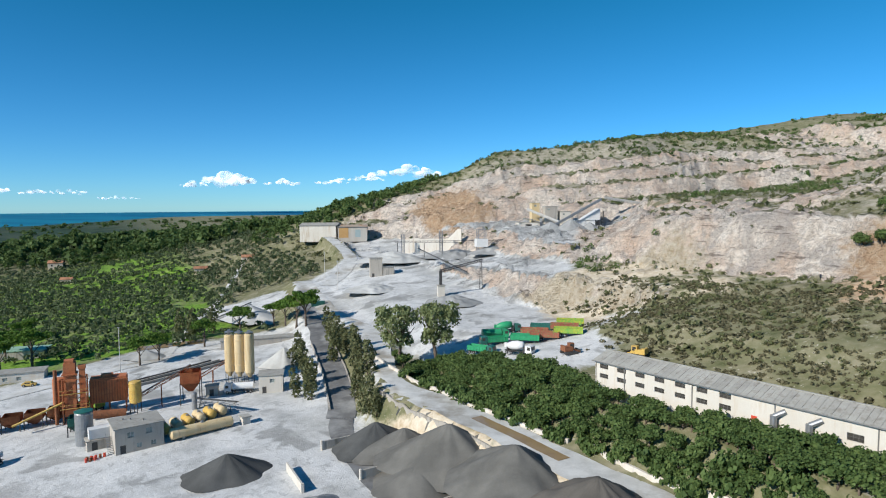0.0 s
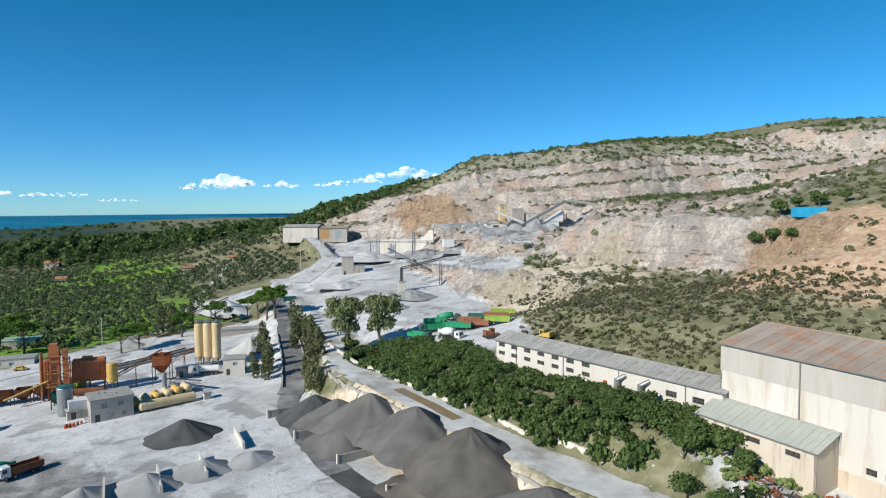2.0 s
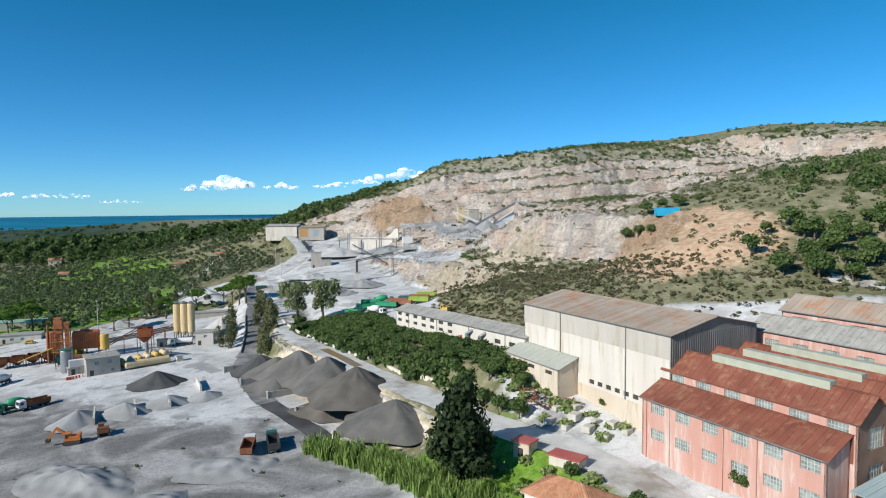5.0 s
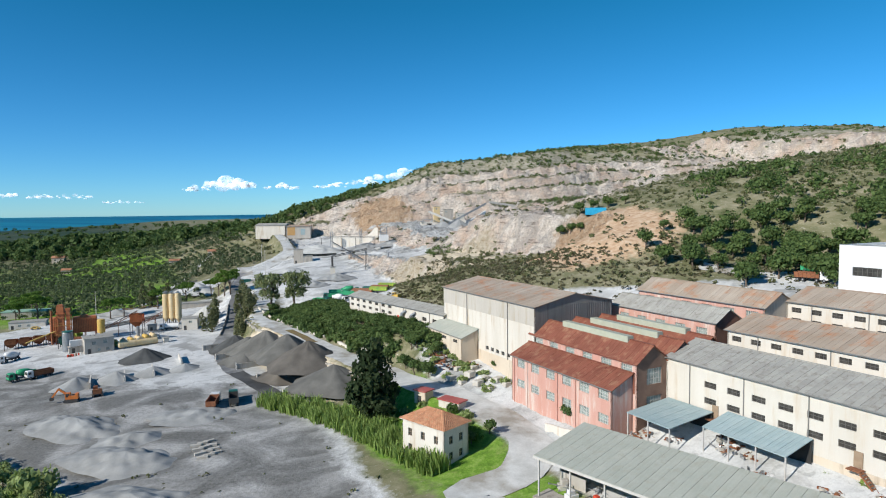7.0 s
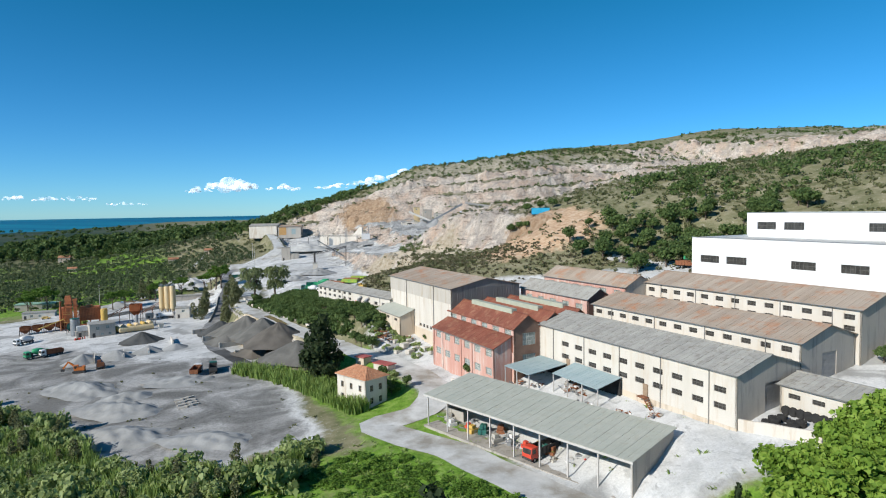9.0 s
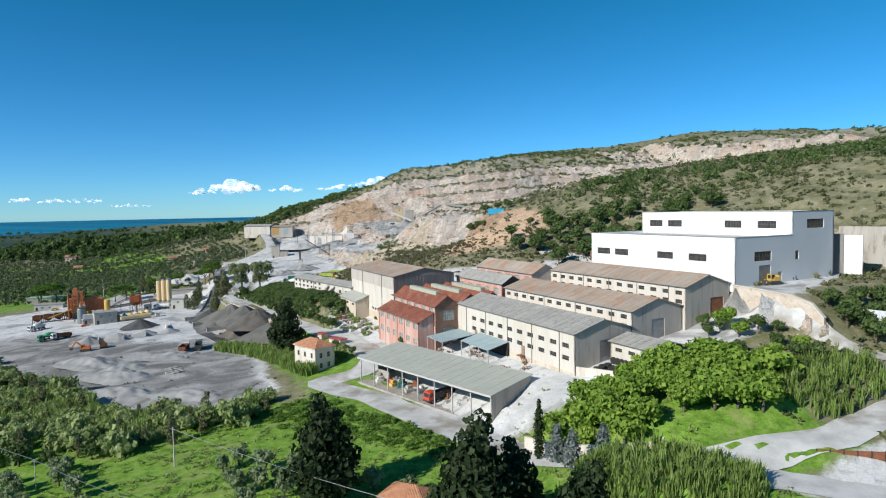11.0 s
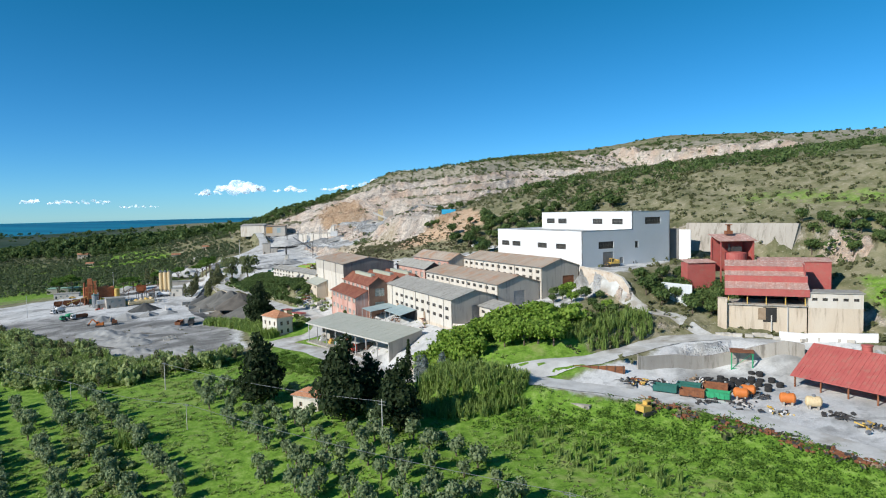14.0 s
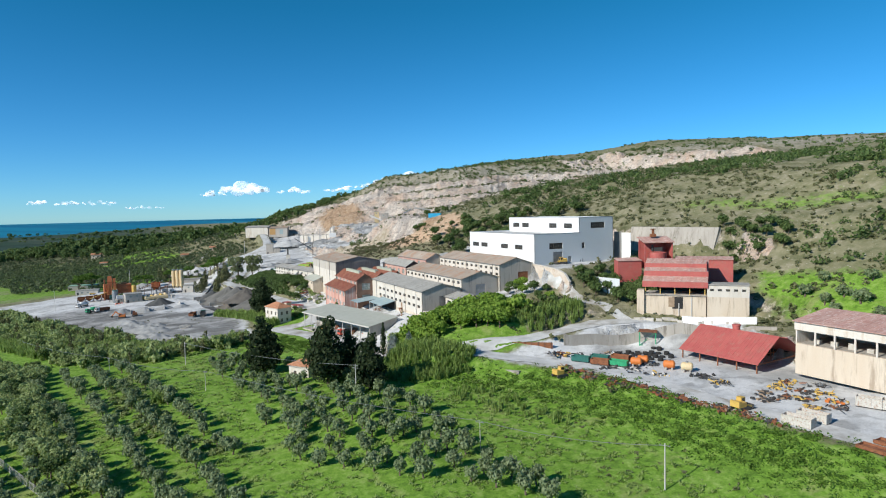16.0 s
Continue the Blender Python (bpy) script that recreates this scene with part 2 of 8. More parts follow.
# roads: half width, then x, y, z along the middle
ROADS = {
    "lane": (4.6, [(-78, 345, 9), (-62, 300, 7), (-47, 262, 4.6), (-27, 225, 3.6), (-16, 168, 3.1), (-4, 150, 3), (12, 128, 3), (21, 113, 3.1), (34, 94, 3.2), (48, 75, 3.5), (60, 58, 3.8), (72, 46, 3.5),
                   (81, 33, 2.8), (86, 20, 2), (83, 9, .6), (73, 2, -.5), (79, -6, -.3), (90, -15, 0), (101, -29, .2), (116, -46, .3), (130, -60, 1.2), (143, -70, 4.5)]),
    "ramp": (3.8, [(-27, 160, -5.2), (-30, 178, -4.4), (-36, 200, -2.6), (-45, 228, -.6), (-50, 247, 1.5), (-60, 275, 4.2), (-70, 300, 6), (-72, 322, 7)]),
    "haul_road": (4.2, [(-62, 330, 8.5), (-58, 360, 12), (-60, 400, 18), (-75, 440, 25), (-85, 462, 28)]),
    "works_drive": (4.0, [(140, -78, 7.0), (155, -77, 8.2), (166, -73, 8.6), (178, -70, 8.4), (192, -62, 9.6), (206, -57, 11), (222, -58, 11.6)]),
    "yard_drive": (3.6, [(150, -80, 7.4), (166, -82, 5.6), (182, -86, 4.2), (196, -96, 4.2), (208, -113, 4.3), (219, -131, 4.4), (231, -148, 4.6), (241, -162, 4.6)]),
}


def step(a, b, x):
    s = np.clip((x - a) / (b - a), 0, 1)
    return s * s * (3 - 2 * s)


def inside(x, y, poly, soft=2.5):
    """How far inside a plan outline a place lies: 0 outside, 1 inside, soft at the edge."""
    hit = np.zeros(x.shape, bool)
    near = np.full(x.shape, 1e9)
    for (ax, ay), (bx, by) in zip(poly, poly[1:] + poly[:1]):
        cross = ((ay > y) != (by > y)) & (x < (bx - ax) * (y - ay) / ((by - ay) or 1e-9) + ax)
        hit ^= cross
        s = np.clip(((x - ax) * (bx - ax) + (y - ay) * (by - ay)) / ((bx - ax) ** 2 + (by - ay) ** 2), 0, 1)
        near = np.minimum(near, np.hypot(x - ax - s * (bx - ax), y - ay - s * (by - ay)))
    return np.clip(np.where(hit, .5 + near / soft / 2, .5 - near / soft / 2), 0, 1)


def ground(x, y):
    """Height of the bare ground."""
    x, y = np.asarray(x, float), np.asarray(y, float)
    dx, dy = x - OX, y - OY
    u, v = dx * UX + dy * UY, -dx * UY + dy * UX
    rows = [np.interp(v, p[1], p[2]) for p in PROFILES]
    z = rows[0]
    for (a, *_), (b, *_), low, high in zip(PROFILES, PROFILES[1:], rows, rows[1:]):
        s = step(a, b, u)
        z = np.where(u >= a, low * (1 - s) + high * s, z)
    # the long back wall of the quarry and the ridge above it, in benches
    top = np.interp(x, RIDGE_X, RIDGE_Z)
    wave = 14 * np.sin(x / 61) + 7 * np.sin(x / 23 + 1)
    q = y + wave
    rise = .24 * step(462, 474, q) + .2 * step(496, 506, q) + .2 * step(520, 532, q) + .36 * step(534, 592, q)
    back = z + np.maximum(top - z, 0) * rise
    back = back + step(570, 800, q) * np.clip((x - 60) / 300, 0, 1.4) * 30 - step(700, 1100, q) * np.clip((200 - x) / 200, 0, 1) * 60
    z = np.maximum(z, np.where(q < 455, -99, back))
    pad = inside(x, y, [(40, 390), (60, 382), (112, 384), (120, 404), (84, 416), (44, 414)], 12)
    z = z * (1 - pad) + pad * 36.5
    shelf = inside(x, y, [(38, 300), (60, 284), (78, 276), (116, 398), (110, 412), (44, 414), (36, 380)], 10)
    z = np.where(shelf > 0, z * (1 - shelf) + shelf * np.minimum(z, 29 + (y - 280) * .062), z)
    flat = inside(x, y, [(203, -76), (240, -80), (258, -104), (266, -168), (238, -166), (213, -126)], 4)
    z = np.where(flat > 0, z * (1 - flat) + flat * np.minimum(z, 4.9), z)
    # pale cliff high on the hill
    z = z + 13 * step(470, 478, v) * step(950, 520, v) * step(-430, -380, u) * step(-120, -190, u)
    # cuttings and banks for the roads
    for half, line in ROADS.values():
        best, level = np.full(x.shape, 1e9), np.zeros(x.shape)
        for (ax, ay, az), (bx, by, bz) in zip(line, line[1:]):
            s = np.clip(((x - ax) * (bx - ax) + (y - ay) * (by - ay)) / ((bx - ax) ** 2 + (by - ay) ** 2), 0, 1)
            d = np.hypot(x - ax - s * (bx - ax), y - ay - s * (by - ay))
            level = np.where(d < best, az + s * (bz - az), level)
            best = np.minimum(best, d)
        w = step(half + 5.5, half + .6, best)
        z = z * (1 - w) + level * w
    # the far plain falls to the shore
    far = step(900, 1700, np.hypot(x, y)) * step(150, -500, v)
    z = z * (1 - far) + far * -30
    z = z + 20 * np.exp(-((x + 390) / 170) ** 2 - ((y - 690 - .1 * x) / 95) ** 2)
    return z


def rough_noise(x, y, size, seed=0):
    """Cheap smooth noise on arrays, about -1 to 1."""
    r = np.random.RandomState(seed)
    out = np.zeros(np.shape(x))
    for k in range(5):
        for _ in range(3):
            a, ph = r.uniform(0, 6.28, 2)
            f = 6.28 / size * 1.9 ** k * r.uniform(.7, 1.4)
            out = out + np.sin((x * np.cos(a) + y * np.sin(a)) * f + ph + 1.7 * np.sin((x * np.sin(a) - y * np.cos(a)) * f * .6 + ph)) / 1.75 ** k
    return out / 4


YARD = [(-200, 150), (-150, 200), (-120, 240), (-80, 264), (-55, 264), (-42, 225), (-30, 180), (-15, 140), (10, 105), (28, 72), (40, 50), (54, 14), (60, 2),
        (40, -16), (18, -16), (-9, 12), (-56, 48), (-82, 72), (-136, 98)]
QUARRY = [(-55, 262), (-62, 300), (-112, 290), (-122, 322), (-78, 345), (-62, 400), (-80, 470), (-40, 476), (30, 455), (72, 425), (88, 400), (62, 300), (52, 252),
          (64, 234), (74, 207), (55, 192), (40, 152), (30, 150), (5, 182), (-14, 200), (-24, 232)]
SCRAPYARD = [(160, -83), (192, -70), (203, -58), (246, -64), (264, -168), (242, -168), (233, -156), (222, -140), (212, -126), (200, -103), (184, -92)]
OLIVES = [(20, -20), (60, -14), (74, -10), (90, -22), (105, -38), (122, -56), (140, -76), (160, -88), (186, -96), (202, -108), (222, -145), (240, -170), (250, -330), (-60, -330)]
WORKS = [site(-40, -27), site(0, -27), site(60, -30), site(74, 5), site(75, 60), site(60, 102), site(0, 102), site(-45, 56), site(-86, 20), site(-86, -18)]
SPOIL = [(-95, 128), (-60, 112), (-30, 92), (0, 90), (30, 66), (52, 16), (58, 2), (40, -16), (16, -16), (-11, 12), (-56, 48), (-82, 72), (-126, 98)]
RED_BANK = [(96, 150), (122, 186), (150, 172), (158, 140), (150, 112), (112, 112)]


def zone_masks(x, y, z, slope):
    u = (x - OX) * UX + (y - OY) * UY
    v = -(x - OX) * UY + (y - OY) * UX
    n1, n2 = rough_noise(x, y, 45, 3), rough_noise(x, y, 160, 4)
    wob = 3 * n1
    dust = np.maximum(inside(x + wob, y - wob, YARD, 5), inside(x + wob, y + wob, QUARRY, 7) * step(.55, .32, slope + .1 * n1))
    dust = np.maximum(dust, inside(x, y, SCRAPYARD, 3))
    dust = np.maximum(dust, .9 * inside(x, y, [(36, 386), (60, 376), (114, 378), (122, 406), (84, 418), (40, 416)], 8))
    dust = np.maximum(dust, .85 * inside(x, y, WORKS, 3))
    quarry = (step(-560, -500, u) * step(-95, -160, u) * step(30, 45, v + wob - 28 * step(-235, -195, u))) * step(640, 560, y + 30 * n1)
    high = step(405, 430, v) * step(-520, -400, u) * step(-60, -200, u) * step(500, 482, v)
    crown_ = step(172, 192, v + wob)
    q = y + 14 * np.sin(x / 61) + 7 * np.sin(x / 23 + 1)
    brow = step(532, 545, q + wob) * step(-110, -60, x)
    crown_ = np.maximum(crown_, brow)
    rock = np.maximum(quarry * step(.24, .5, slope + .15 * n1) * (1 - .75 * crown_ * step(.95, .6, slope)), high * .9)
    rock = np.maximum(rock, quarry * .55 * step(-.2, .5, n1) * (1 - .9 * crown_))
    rock = np.maximum(rock, .8 * step(78, 92, v) * (1 - crown_) * step(-140, -175, u) * step(-560, -500, u) * step(-.75, -.2, n1))
    rock = np.maximum(rock, step(.75, 1.05, slope) * step(20, 50, v))
    rock = np.maximum(rock, step(.42, .8, slope + .15 * n1) * step(60, 72, v) * step(-70, -115, u))
    rock = rock * (1 - .9 * brow * step(1.3, .9, slope) * (1 - high))
    rock = rock * (1 - inside(x, y, [(222, 34), (236, 34), (272, -12), (262, -24), (246, -8), (226, 14)], 6))
    red = np.maximum(inside(x + wob, y, RED_BANK, 10), .9 * step(-520, -470, u) * step(-400, -440, u) * step(90, 105, v) * step(160, 130, v))
    grass = np.maximum(inside(x, y, OLIVES, 6), step(-70, -95, v + 14 * n1) * (1 - dust) * step(300, 150, np.hypot(x - 50, y - 50)))
    grass = np.maximum(grass, inside(x, y, [(-240, 190), (-120, 236), (-95, 262), (-130, 280), (-260, 240)], 12))
    grass = np.maximum(grass, .6 * inside(x, y, [(262, 62), (278, 46), (300, 22), (336, -8), (332, -26), (310, -14), (284, 14), (264, 36)], 10))
    grass = np.maximum(grass, .8 * inside(x, y, [(267, -38), (292, -69), (304, -92), (296, -130), (272, -150), (262, -75), (260, -53)], 6))
    grass = np.maximum(grass, .55 * step(40, 110, u) * step(125, 160, v) * step(.4, .8, n2 + .5 * n1))
    grass = np.maximum(grass, .8 * step(-285, -330, u) * step(-45, -70, v) * step(-.6, .3, n1 + n2))
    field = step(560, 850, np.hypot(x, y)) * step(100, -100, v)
    scree = np.maximum(np.clip(1 - rock, 0, 1) * quarry * .5, 0)
    grass = np.maximum(grass, .5 * step(-40, -60, v) * step(-280, -300, u) * (1 - dust))
    grass = np.maximum(grass, inside(x, y, [(40, 62), (56, 50), (72, 36), (80, 22), (76, 10), (66, 12), (52, 24), (38, 50)], 4) * step(-.6, .5, n1 + .3))
    grass = np.maximum(grass, .8 * step(-80, -60, u) * step(26, 16, v) * step(-60, -40, v))
    spoil = inside(x + wob, y + wob, SPOIL, 14) * dust
    cream = quarry * inside(x, y, [(30, 262), (60, 262), (92, 246), (96, 226), (72, 214), (40, 236)], 8)
    cream = np.maximum(cream, inside(x, y, [(-20, 152), (-2, 142), (20, 108), (46, 66), (38, 60), (8, 104), (-14, 138)], 4))
    cream = np.maximum(cream, .8 * step(-.9, .1, n1) * inside(x + wob, y, [(36, 268), (70, 236), (100, 203), (86, 184), (66, 202), (40, 190), (34, 252)], 8))
    cream = np.maximum(cream, .45 * high * step(-.5, .3, n1))
    damp = step(.35, .7, rough_noise(x, y, 34, 5) + .3) * dust
    return dust, rock, red, grass * (1 - np.maximum(dust, field)), field, scree, spoil, cream, damp


# ---- the ground: one sheet ----
def axis_steps(lo, hi, fine, end):
    a = list(np.arange(lo, hi + .01, fine))
    d, p, q = fine, a[0], a[-1]
    while p > -end:
        d *= 1.16
        p -= d
        a.insert(0, p)
    d = fine
    while q < end:
        d *= 1.16
        q += d
        a.append(q)
    return np.array(a)


GX, GY = np.meshgrid(axis_steps(-190, 420, 2.5, 3900), axis_steps(-330, 620, 2.5, 3900))
GZ = ground(GX, GY)
gy, gx = np.gradient(GZ)
SL = np.hypot(gx / np.gradient(GX, axis=1), gy / np.gradient(GY, axis=0))
MASKS = zone_masks(GX, GY, GZ, SL)
inner = step(1200, 600, np.hypot(GX, GY))
craggy = np.clip(MASKS[1] * 1.2, 0, 1) * inner
GZ = GZ + craggy * (3.0 * rough_noise(GX, GY, 26, 7) + 2.0 * rough_noise(GX, GY, 10, 8)) + inner * (1 - craggy) * np.clip(SL * 3, .08, 1) * .5 * rough_noise(GX, GY, 14, 9)
GZ = GZ + inner * step(110, 160, -(GX - OX) * UY + (GY - OY) * UX) * 2.0 * rough_noise(GX, GY, 70, 10)
PUSH = craggy * 1.6
GXX, GYY = GX + PUSH * rough_noise(GX, GY, 12, 11), GY + PUSH * rough_noise(GX, GY, 12, 12)
nr, nc = GX.shape
mesh = bpy.data.meshes.new("ground")
idx = np.arange(nr * nc).reshape(nr, nc)
quads = np.stack([idx[:-1, :-1], idx[:-1, 1:], idx[1:, 1:], idx[1:, :-1]], -1).reshape(-1, 4)
mesh.from_pydata(np.stack([GXX, GYY, GZ], -1).reshape(-1, 3), [], quads)
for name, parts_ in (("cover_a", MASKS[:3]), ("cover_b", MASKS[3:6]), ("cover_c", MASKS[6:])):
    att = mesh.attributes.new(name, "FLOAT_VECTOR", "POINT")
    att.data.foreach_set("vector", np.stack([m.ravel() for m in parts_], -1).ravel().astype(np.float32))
mesh.shade_smooth()
ground_ob = tagged(new("ground", mesh), "pale dusty quarry ground with scrub, rock faces and grass", "ground", kind="structure")


def ground_material():
    m, n, l, bsdf = nodes_of("ground_cover")
    at = n.new("ShaderNodeNewGeometry").outputs["Position"]
    split = []
    for name in ("cover_a", "cover_b", "cover_c"):
        a = n.new("ShaderNodeAttribute")
        a.attribute_name = name
        split.append(n.new("ShaderNodeSeparateXYZ"))
        l.new(a.outputs["Vector"], split[-1].inputs[0])
    sa, sb, sc = split
    n8, n2, n05, nf = (noise_node(n, l, at, s, 7, .65) for s in (.035, .12, .45, 2.2))
    broken = calc(n, l, "MULTIPLY", calc(n, l, "SUBTRACT", noise_node(n, l, at, .3, 8, .7), .5), 1.1)

    def soft(mask):
        k = n.new("ShaderNodeMapRange")
        k.inputs[1].default_value, k.inputs[2].default_value = .35, .65
        l.new(calc(n, l, "ADD", mask, calc(n, l, "MULTIPLY", broken, .9)), k.inputs[0])
        return calc(n, l, "MULTIPLY", k.outputs[0], calc(n, l, "GREATER_THAN", mask, .02))

    scrub = ramp(n, l, n2, [(.3, (.07, .085, .033)), (.44, (.155, .16, .08)), (.58, (.245, .23, .14)), (.74, (.38, .345, .26))])
    scrub = mixed(n, l, calc(n, l, "MULTIPLY", n05, .5), scrub, ramp(n, l, n05, [(.35, (.06, .07, .03)), (.7, (.32, .28, .2))]))
    scrub = mixed(n, l, ramp(n, l, noise_node(n, l, at, .8, 6, .75), [(.6, 0), (.67, .75)]), scrub, (.54, .5, .43))
    stone = ramp(n, l, n05, [(.32, (.46, .41, .36)), (.45, (.74, .67, .6)), (.6, (.88, .82, .75))])
    stone = mixed(n, l, ramp(n, l, n8, [(.42, 0), (.62, .7)]), stone, (.66, .47, .35))
    stone = mixed(n, l, ramp(n, l, noise_node(n, l, at, .06, 6, .7, 1.0), [(.5, 0), (.6, .7)]), stone, (.47, .435, .41))
    # Bedding bands, their dark tone deepened to stand for shaded crevices.
    strata = n.new("ShaderNodeMapping")
    strata.inputs["Rotation"].default_value = (.35, .2, .4)
    strata.inputs["Scale"].default_value = (.06, .06, .5)
    l.new(at, strata.inputs[0])
    bands = noise_node(n, l, strata.outputs[0], 1.3, 8, .7)
    stone = mixed(n, l, .75, stone, ramp(n, l, bands, [(.36, (.22, .19, .17)), (.42, (.9, .87, .84)), (.7, (1, .97, .93))]), "MULTIPLY")
    bent = n.new("ShaderNodeVectorMath")
    bent.operation = "MULTIPLY_ADD"
    shift = n.new("ShaderNodeTexNoise")
    shift.inputs["Scale"].default_value, shift.inputs["Detail"].default_value = .35, 6
    l.new(at, shift.inputs["Vector"])
    l.new(shift.outputs["Color"], bent.inputs[0])
    bent.inputs[1].default_value = (9, 9, 5)
    l.new(at, bent.inputs[2])
    cracks = []
    for size in (.34, .9):
        cell = n.new("ShaderNodeTexVoronoi")
        cell.feature = "DISTANCE_TO_EDGE"
        cell.inputs["Scale"].default_value = size
        l.new(bent.outputs[0], cell.inputs["Vector"])
        cracks.append(ramp(n, l, cell.outputs["Distance"], [(.0, 0), (.1, 1)]))
    joint = mixed(n, l, .5, cracks[0], cracks[1], "MULTIPLY")
    stone = mixed(n, l, ramp(n, l, joint, [(.0, .42), (.6, 0)]), stone, (.2, .17, .15))
    scree = ramp(n, l, nf, [(.3, (.32, .29, .25)), (.7, (.48, .44, .38))])
    redc = ramp(n, l, n05, [(.3, (.36, .22, .13)), (.5, (.5, .35, .23)), (.7, (.6, .48, .36))])
    dust = ramp(n, l, n2, [(.3, (.42, .425, .42)), (.5, (.6, .605, .6)), (.7, (.69, .69, .68))])
    dust = mixed(n, l, ramp(n, l, n8, [(.5, 0), (.68, .65)]), dust, (.3, .3, .28))
    dust = mixed(n, l, ramp(n, l, noise_node(n, l, at, .2, 9, .7, 1.8), [(.54, 0), (.62, .6)]), dust, (.33, .335, .33))
    dust = mixed(n, l, .3, dust, ramp(n, l, nf, [(.3, (.45, .45, .45)), (.6, (1, 1, 1))]), "MULTIPLY")
    grass = ramp(n, l, n05, [(.28, (.075, .15, .022)), (.5, (.17, .31, .04)), (.72, (.3, .41, .11))])
    grass = mixed(n, l, .55, grass, ramp(n, l, nf, [(.3, (.35, .42, .3)), (.62, (1, 1, 1))]), "MULTIPLY")
    grass = mixed(n, l, ramp(n, l, noise_node(n, l, at, .07, 7, .7, 1.2), [(.55, 0), (.66, .5)]), grass, (.3, .3, .13))
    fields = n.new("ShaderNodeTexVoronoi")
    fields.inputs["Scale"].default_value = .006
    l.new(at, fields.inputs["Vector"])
    # Dark field greens, most leaning blue: distance haze put into the colour.
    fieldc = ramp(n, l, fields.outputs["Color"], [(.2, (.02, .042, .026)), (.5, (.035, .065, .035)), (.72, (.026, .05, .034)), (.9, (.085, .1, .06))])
    col = mixed(n, l, soft(sb.outputs[2]), scrub, scree)
    col = mixed(n, l, soft(sb.outputs[0]), col, grass)
    col = mixed(n, l, soft(sa.outputs[1]), col, stone)
    col = mixed(n, l, soft(sa.outputs[2]), col, redc)
    col = mixed(n, l, soft(sa.outputs[0]), col, dust)
    col = mixed(n, l, soft(sc.outputs[1]), col, ramp(n, l, n05, [(.3, (.42, .33, .22)), (.5, (.58, .5, .38)), (.7, (.66, .6, .5))]))
    track = n.new("ShaderNodeTexNoise")
    track.inputs["Scale"].default_value, track.inputs["Detail"].default_value, track.inputs["Distortion"].default_value = .05, 9, 1.6
    l.new(at, track.inputs["Vector"])
    col = mixed(n, l, calc(n, l, "MULTIPLY", soft(sc.outputs[2]), ramp(n, l, track.outputs["Fac"], [(.48, 0), (.56, .6)])), col, (.2, .2, .19))
    col = mixed(n, l, calc(n, l, "MULTIPLY", soft(sc.outputs[0]), .85), col, ramp(n, l, track.outputs["Fac"], [(.4, (.12, .118, .11)), (.5, (.23, .228, .22)), (.6, (.38, .375, .365))]))
    col = mixed(n, l, calc(n, l, "MULTIPLY", sc.outputs[0], .5), col, ramp(n, l, noise_node(n, l, at, 1.1, 8, .8), [(.38, (.35, .35, .34)), (.56, (1, 1, 1))]), "MULTIPLY")
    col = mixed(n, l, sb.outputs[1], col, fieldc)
    l.new(col, bsdf.inputs["Base Color"])
    bsdf.inputs["Roughness"].default_value = .95
    bsdf.inputs["Specular IOR Level"].default_value = .15
    h = calc(n, l, "ADD", calc(n, l, "MULTIPLY", n05, 1.0), calc(n, l, "MULTIPLY", nf, .35))
    h = calc(n, l, "ADD", h, calc(n, l, "ADD", calc(n, l, "MULTIPLY", bands, 1.6), calc(n, l, "MULTIPLY", joint, .35)))
    h = calc(n, l, "MULTIPLY", h, calc(n, l, "ADD", .05, sa.outputs[1]))
    bumped(n, l, bsdf, h, .8, 2.0)
    return m


mesh.materials.append(ground_material())


# ---- the sea beyond the plain ----
def sea():
    bm = bmesh.new()
    rings = [(3300, -30), (3700, -28.5), (4200, -5), (4600, 12), (4880, 23)]
    prev = None
    for r, z in rings:
        ring = [bm.verts.new((r * math.sin(a), r * math.cos(a), z)) for a in np.linspace(-1.35, 1.0, 60)]
        if prev:
            for k in range(59):
                bm.faces.new((prev[k], prev[k + 1], ring[k + 1], ring[k]))
        prev = ring
    me = bpy.data.meshes.new("water")
    bm.to_mesh(me)
    m, n, l, bsdf = nodes_of("sea_water")
    at = n.new("ShaderNodeNewGeometry").outputs["Position"]
    mp = n.new("ShaderNodeMapping")
    mp.inputs["Scale"].default_value = (.0006, .004, .004)
    l.new(at, mp.inputs[0])
    l.new(ramp(n, l, noise_node(n, l, mp.outputs[0], 1, 4), [(.35, (.005, .1, .2)), (.65, (.01, .2, .3))]), bsdf.inputs["Base Color"])
    bsdf.inputs["Roughness"].default_value = .6
    bsdf.inputs["Specular IOR Level"].default_value = .2
    me.materials.append(m)
    tagged(new("water", me), "deep blue sea along the horizon beyond the plain", "sea", kind="structure")


sea()


# ---- building kit ----
def mesh_of(bm, material, smooth=False):
    me = bpy.data.meshes.new("mesh")
    bm.to_mesh(me)
    bm.free()
    me.materials.append(material)
    if smooth:
        me.shade_smooth()
    return me


def part(name, bm, material, parent, label="", smooth=False, m=None):
    """Links a bmesh (or a finished mesh) as one mesh object under a thing or a part."""
    me = bm if isinstance(bm, bpy.types.Mesh) else mesh_of(bm, material, smooth)
    ob = new(name, me)
    ob.parent = parent
    if m is not None:
        ob.matrix_basis = m
    if label:
        ob["label"] = label
    return ob


def thing(name, m, label, category, group="", kind=""):
    ob = new(name)
    ob.matrix_basis = m
    return tagged(ob, label, category, group, kind)


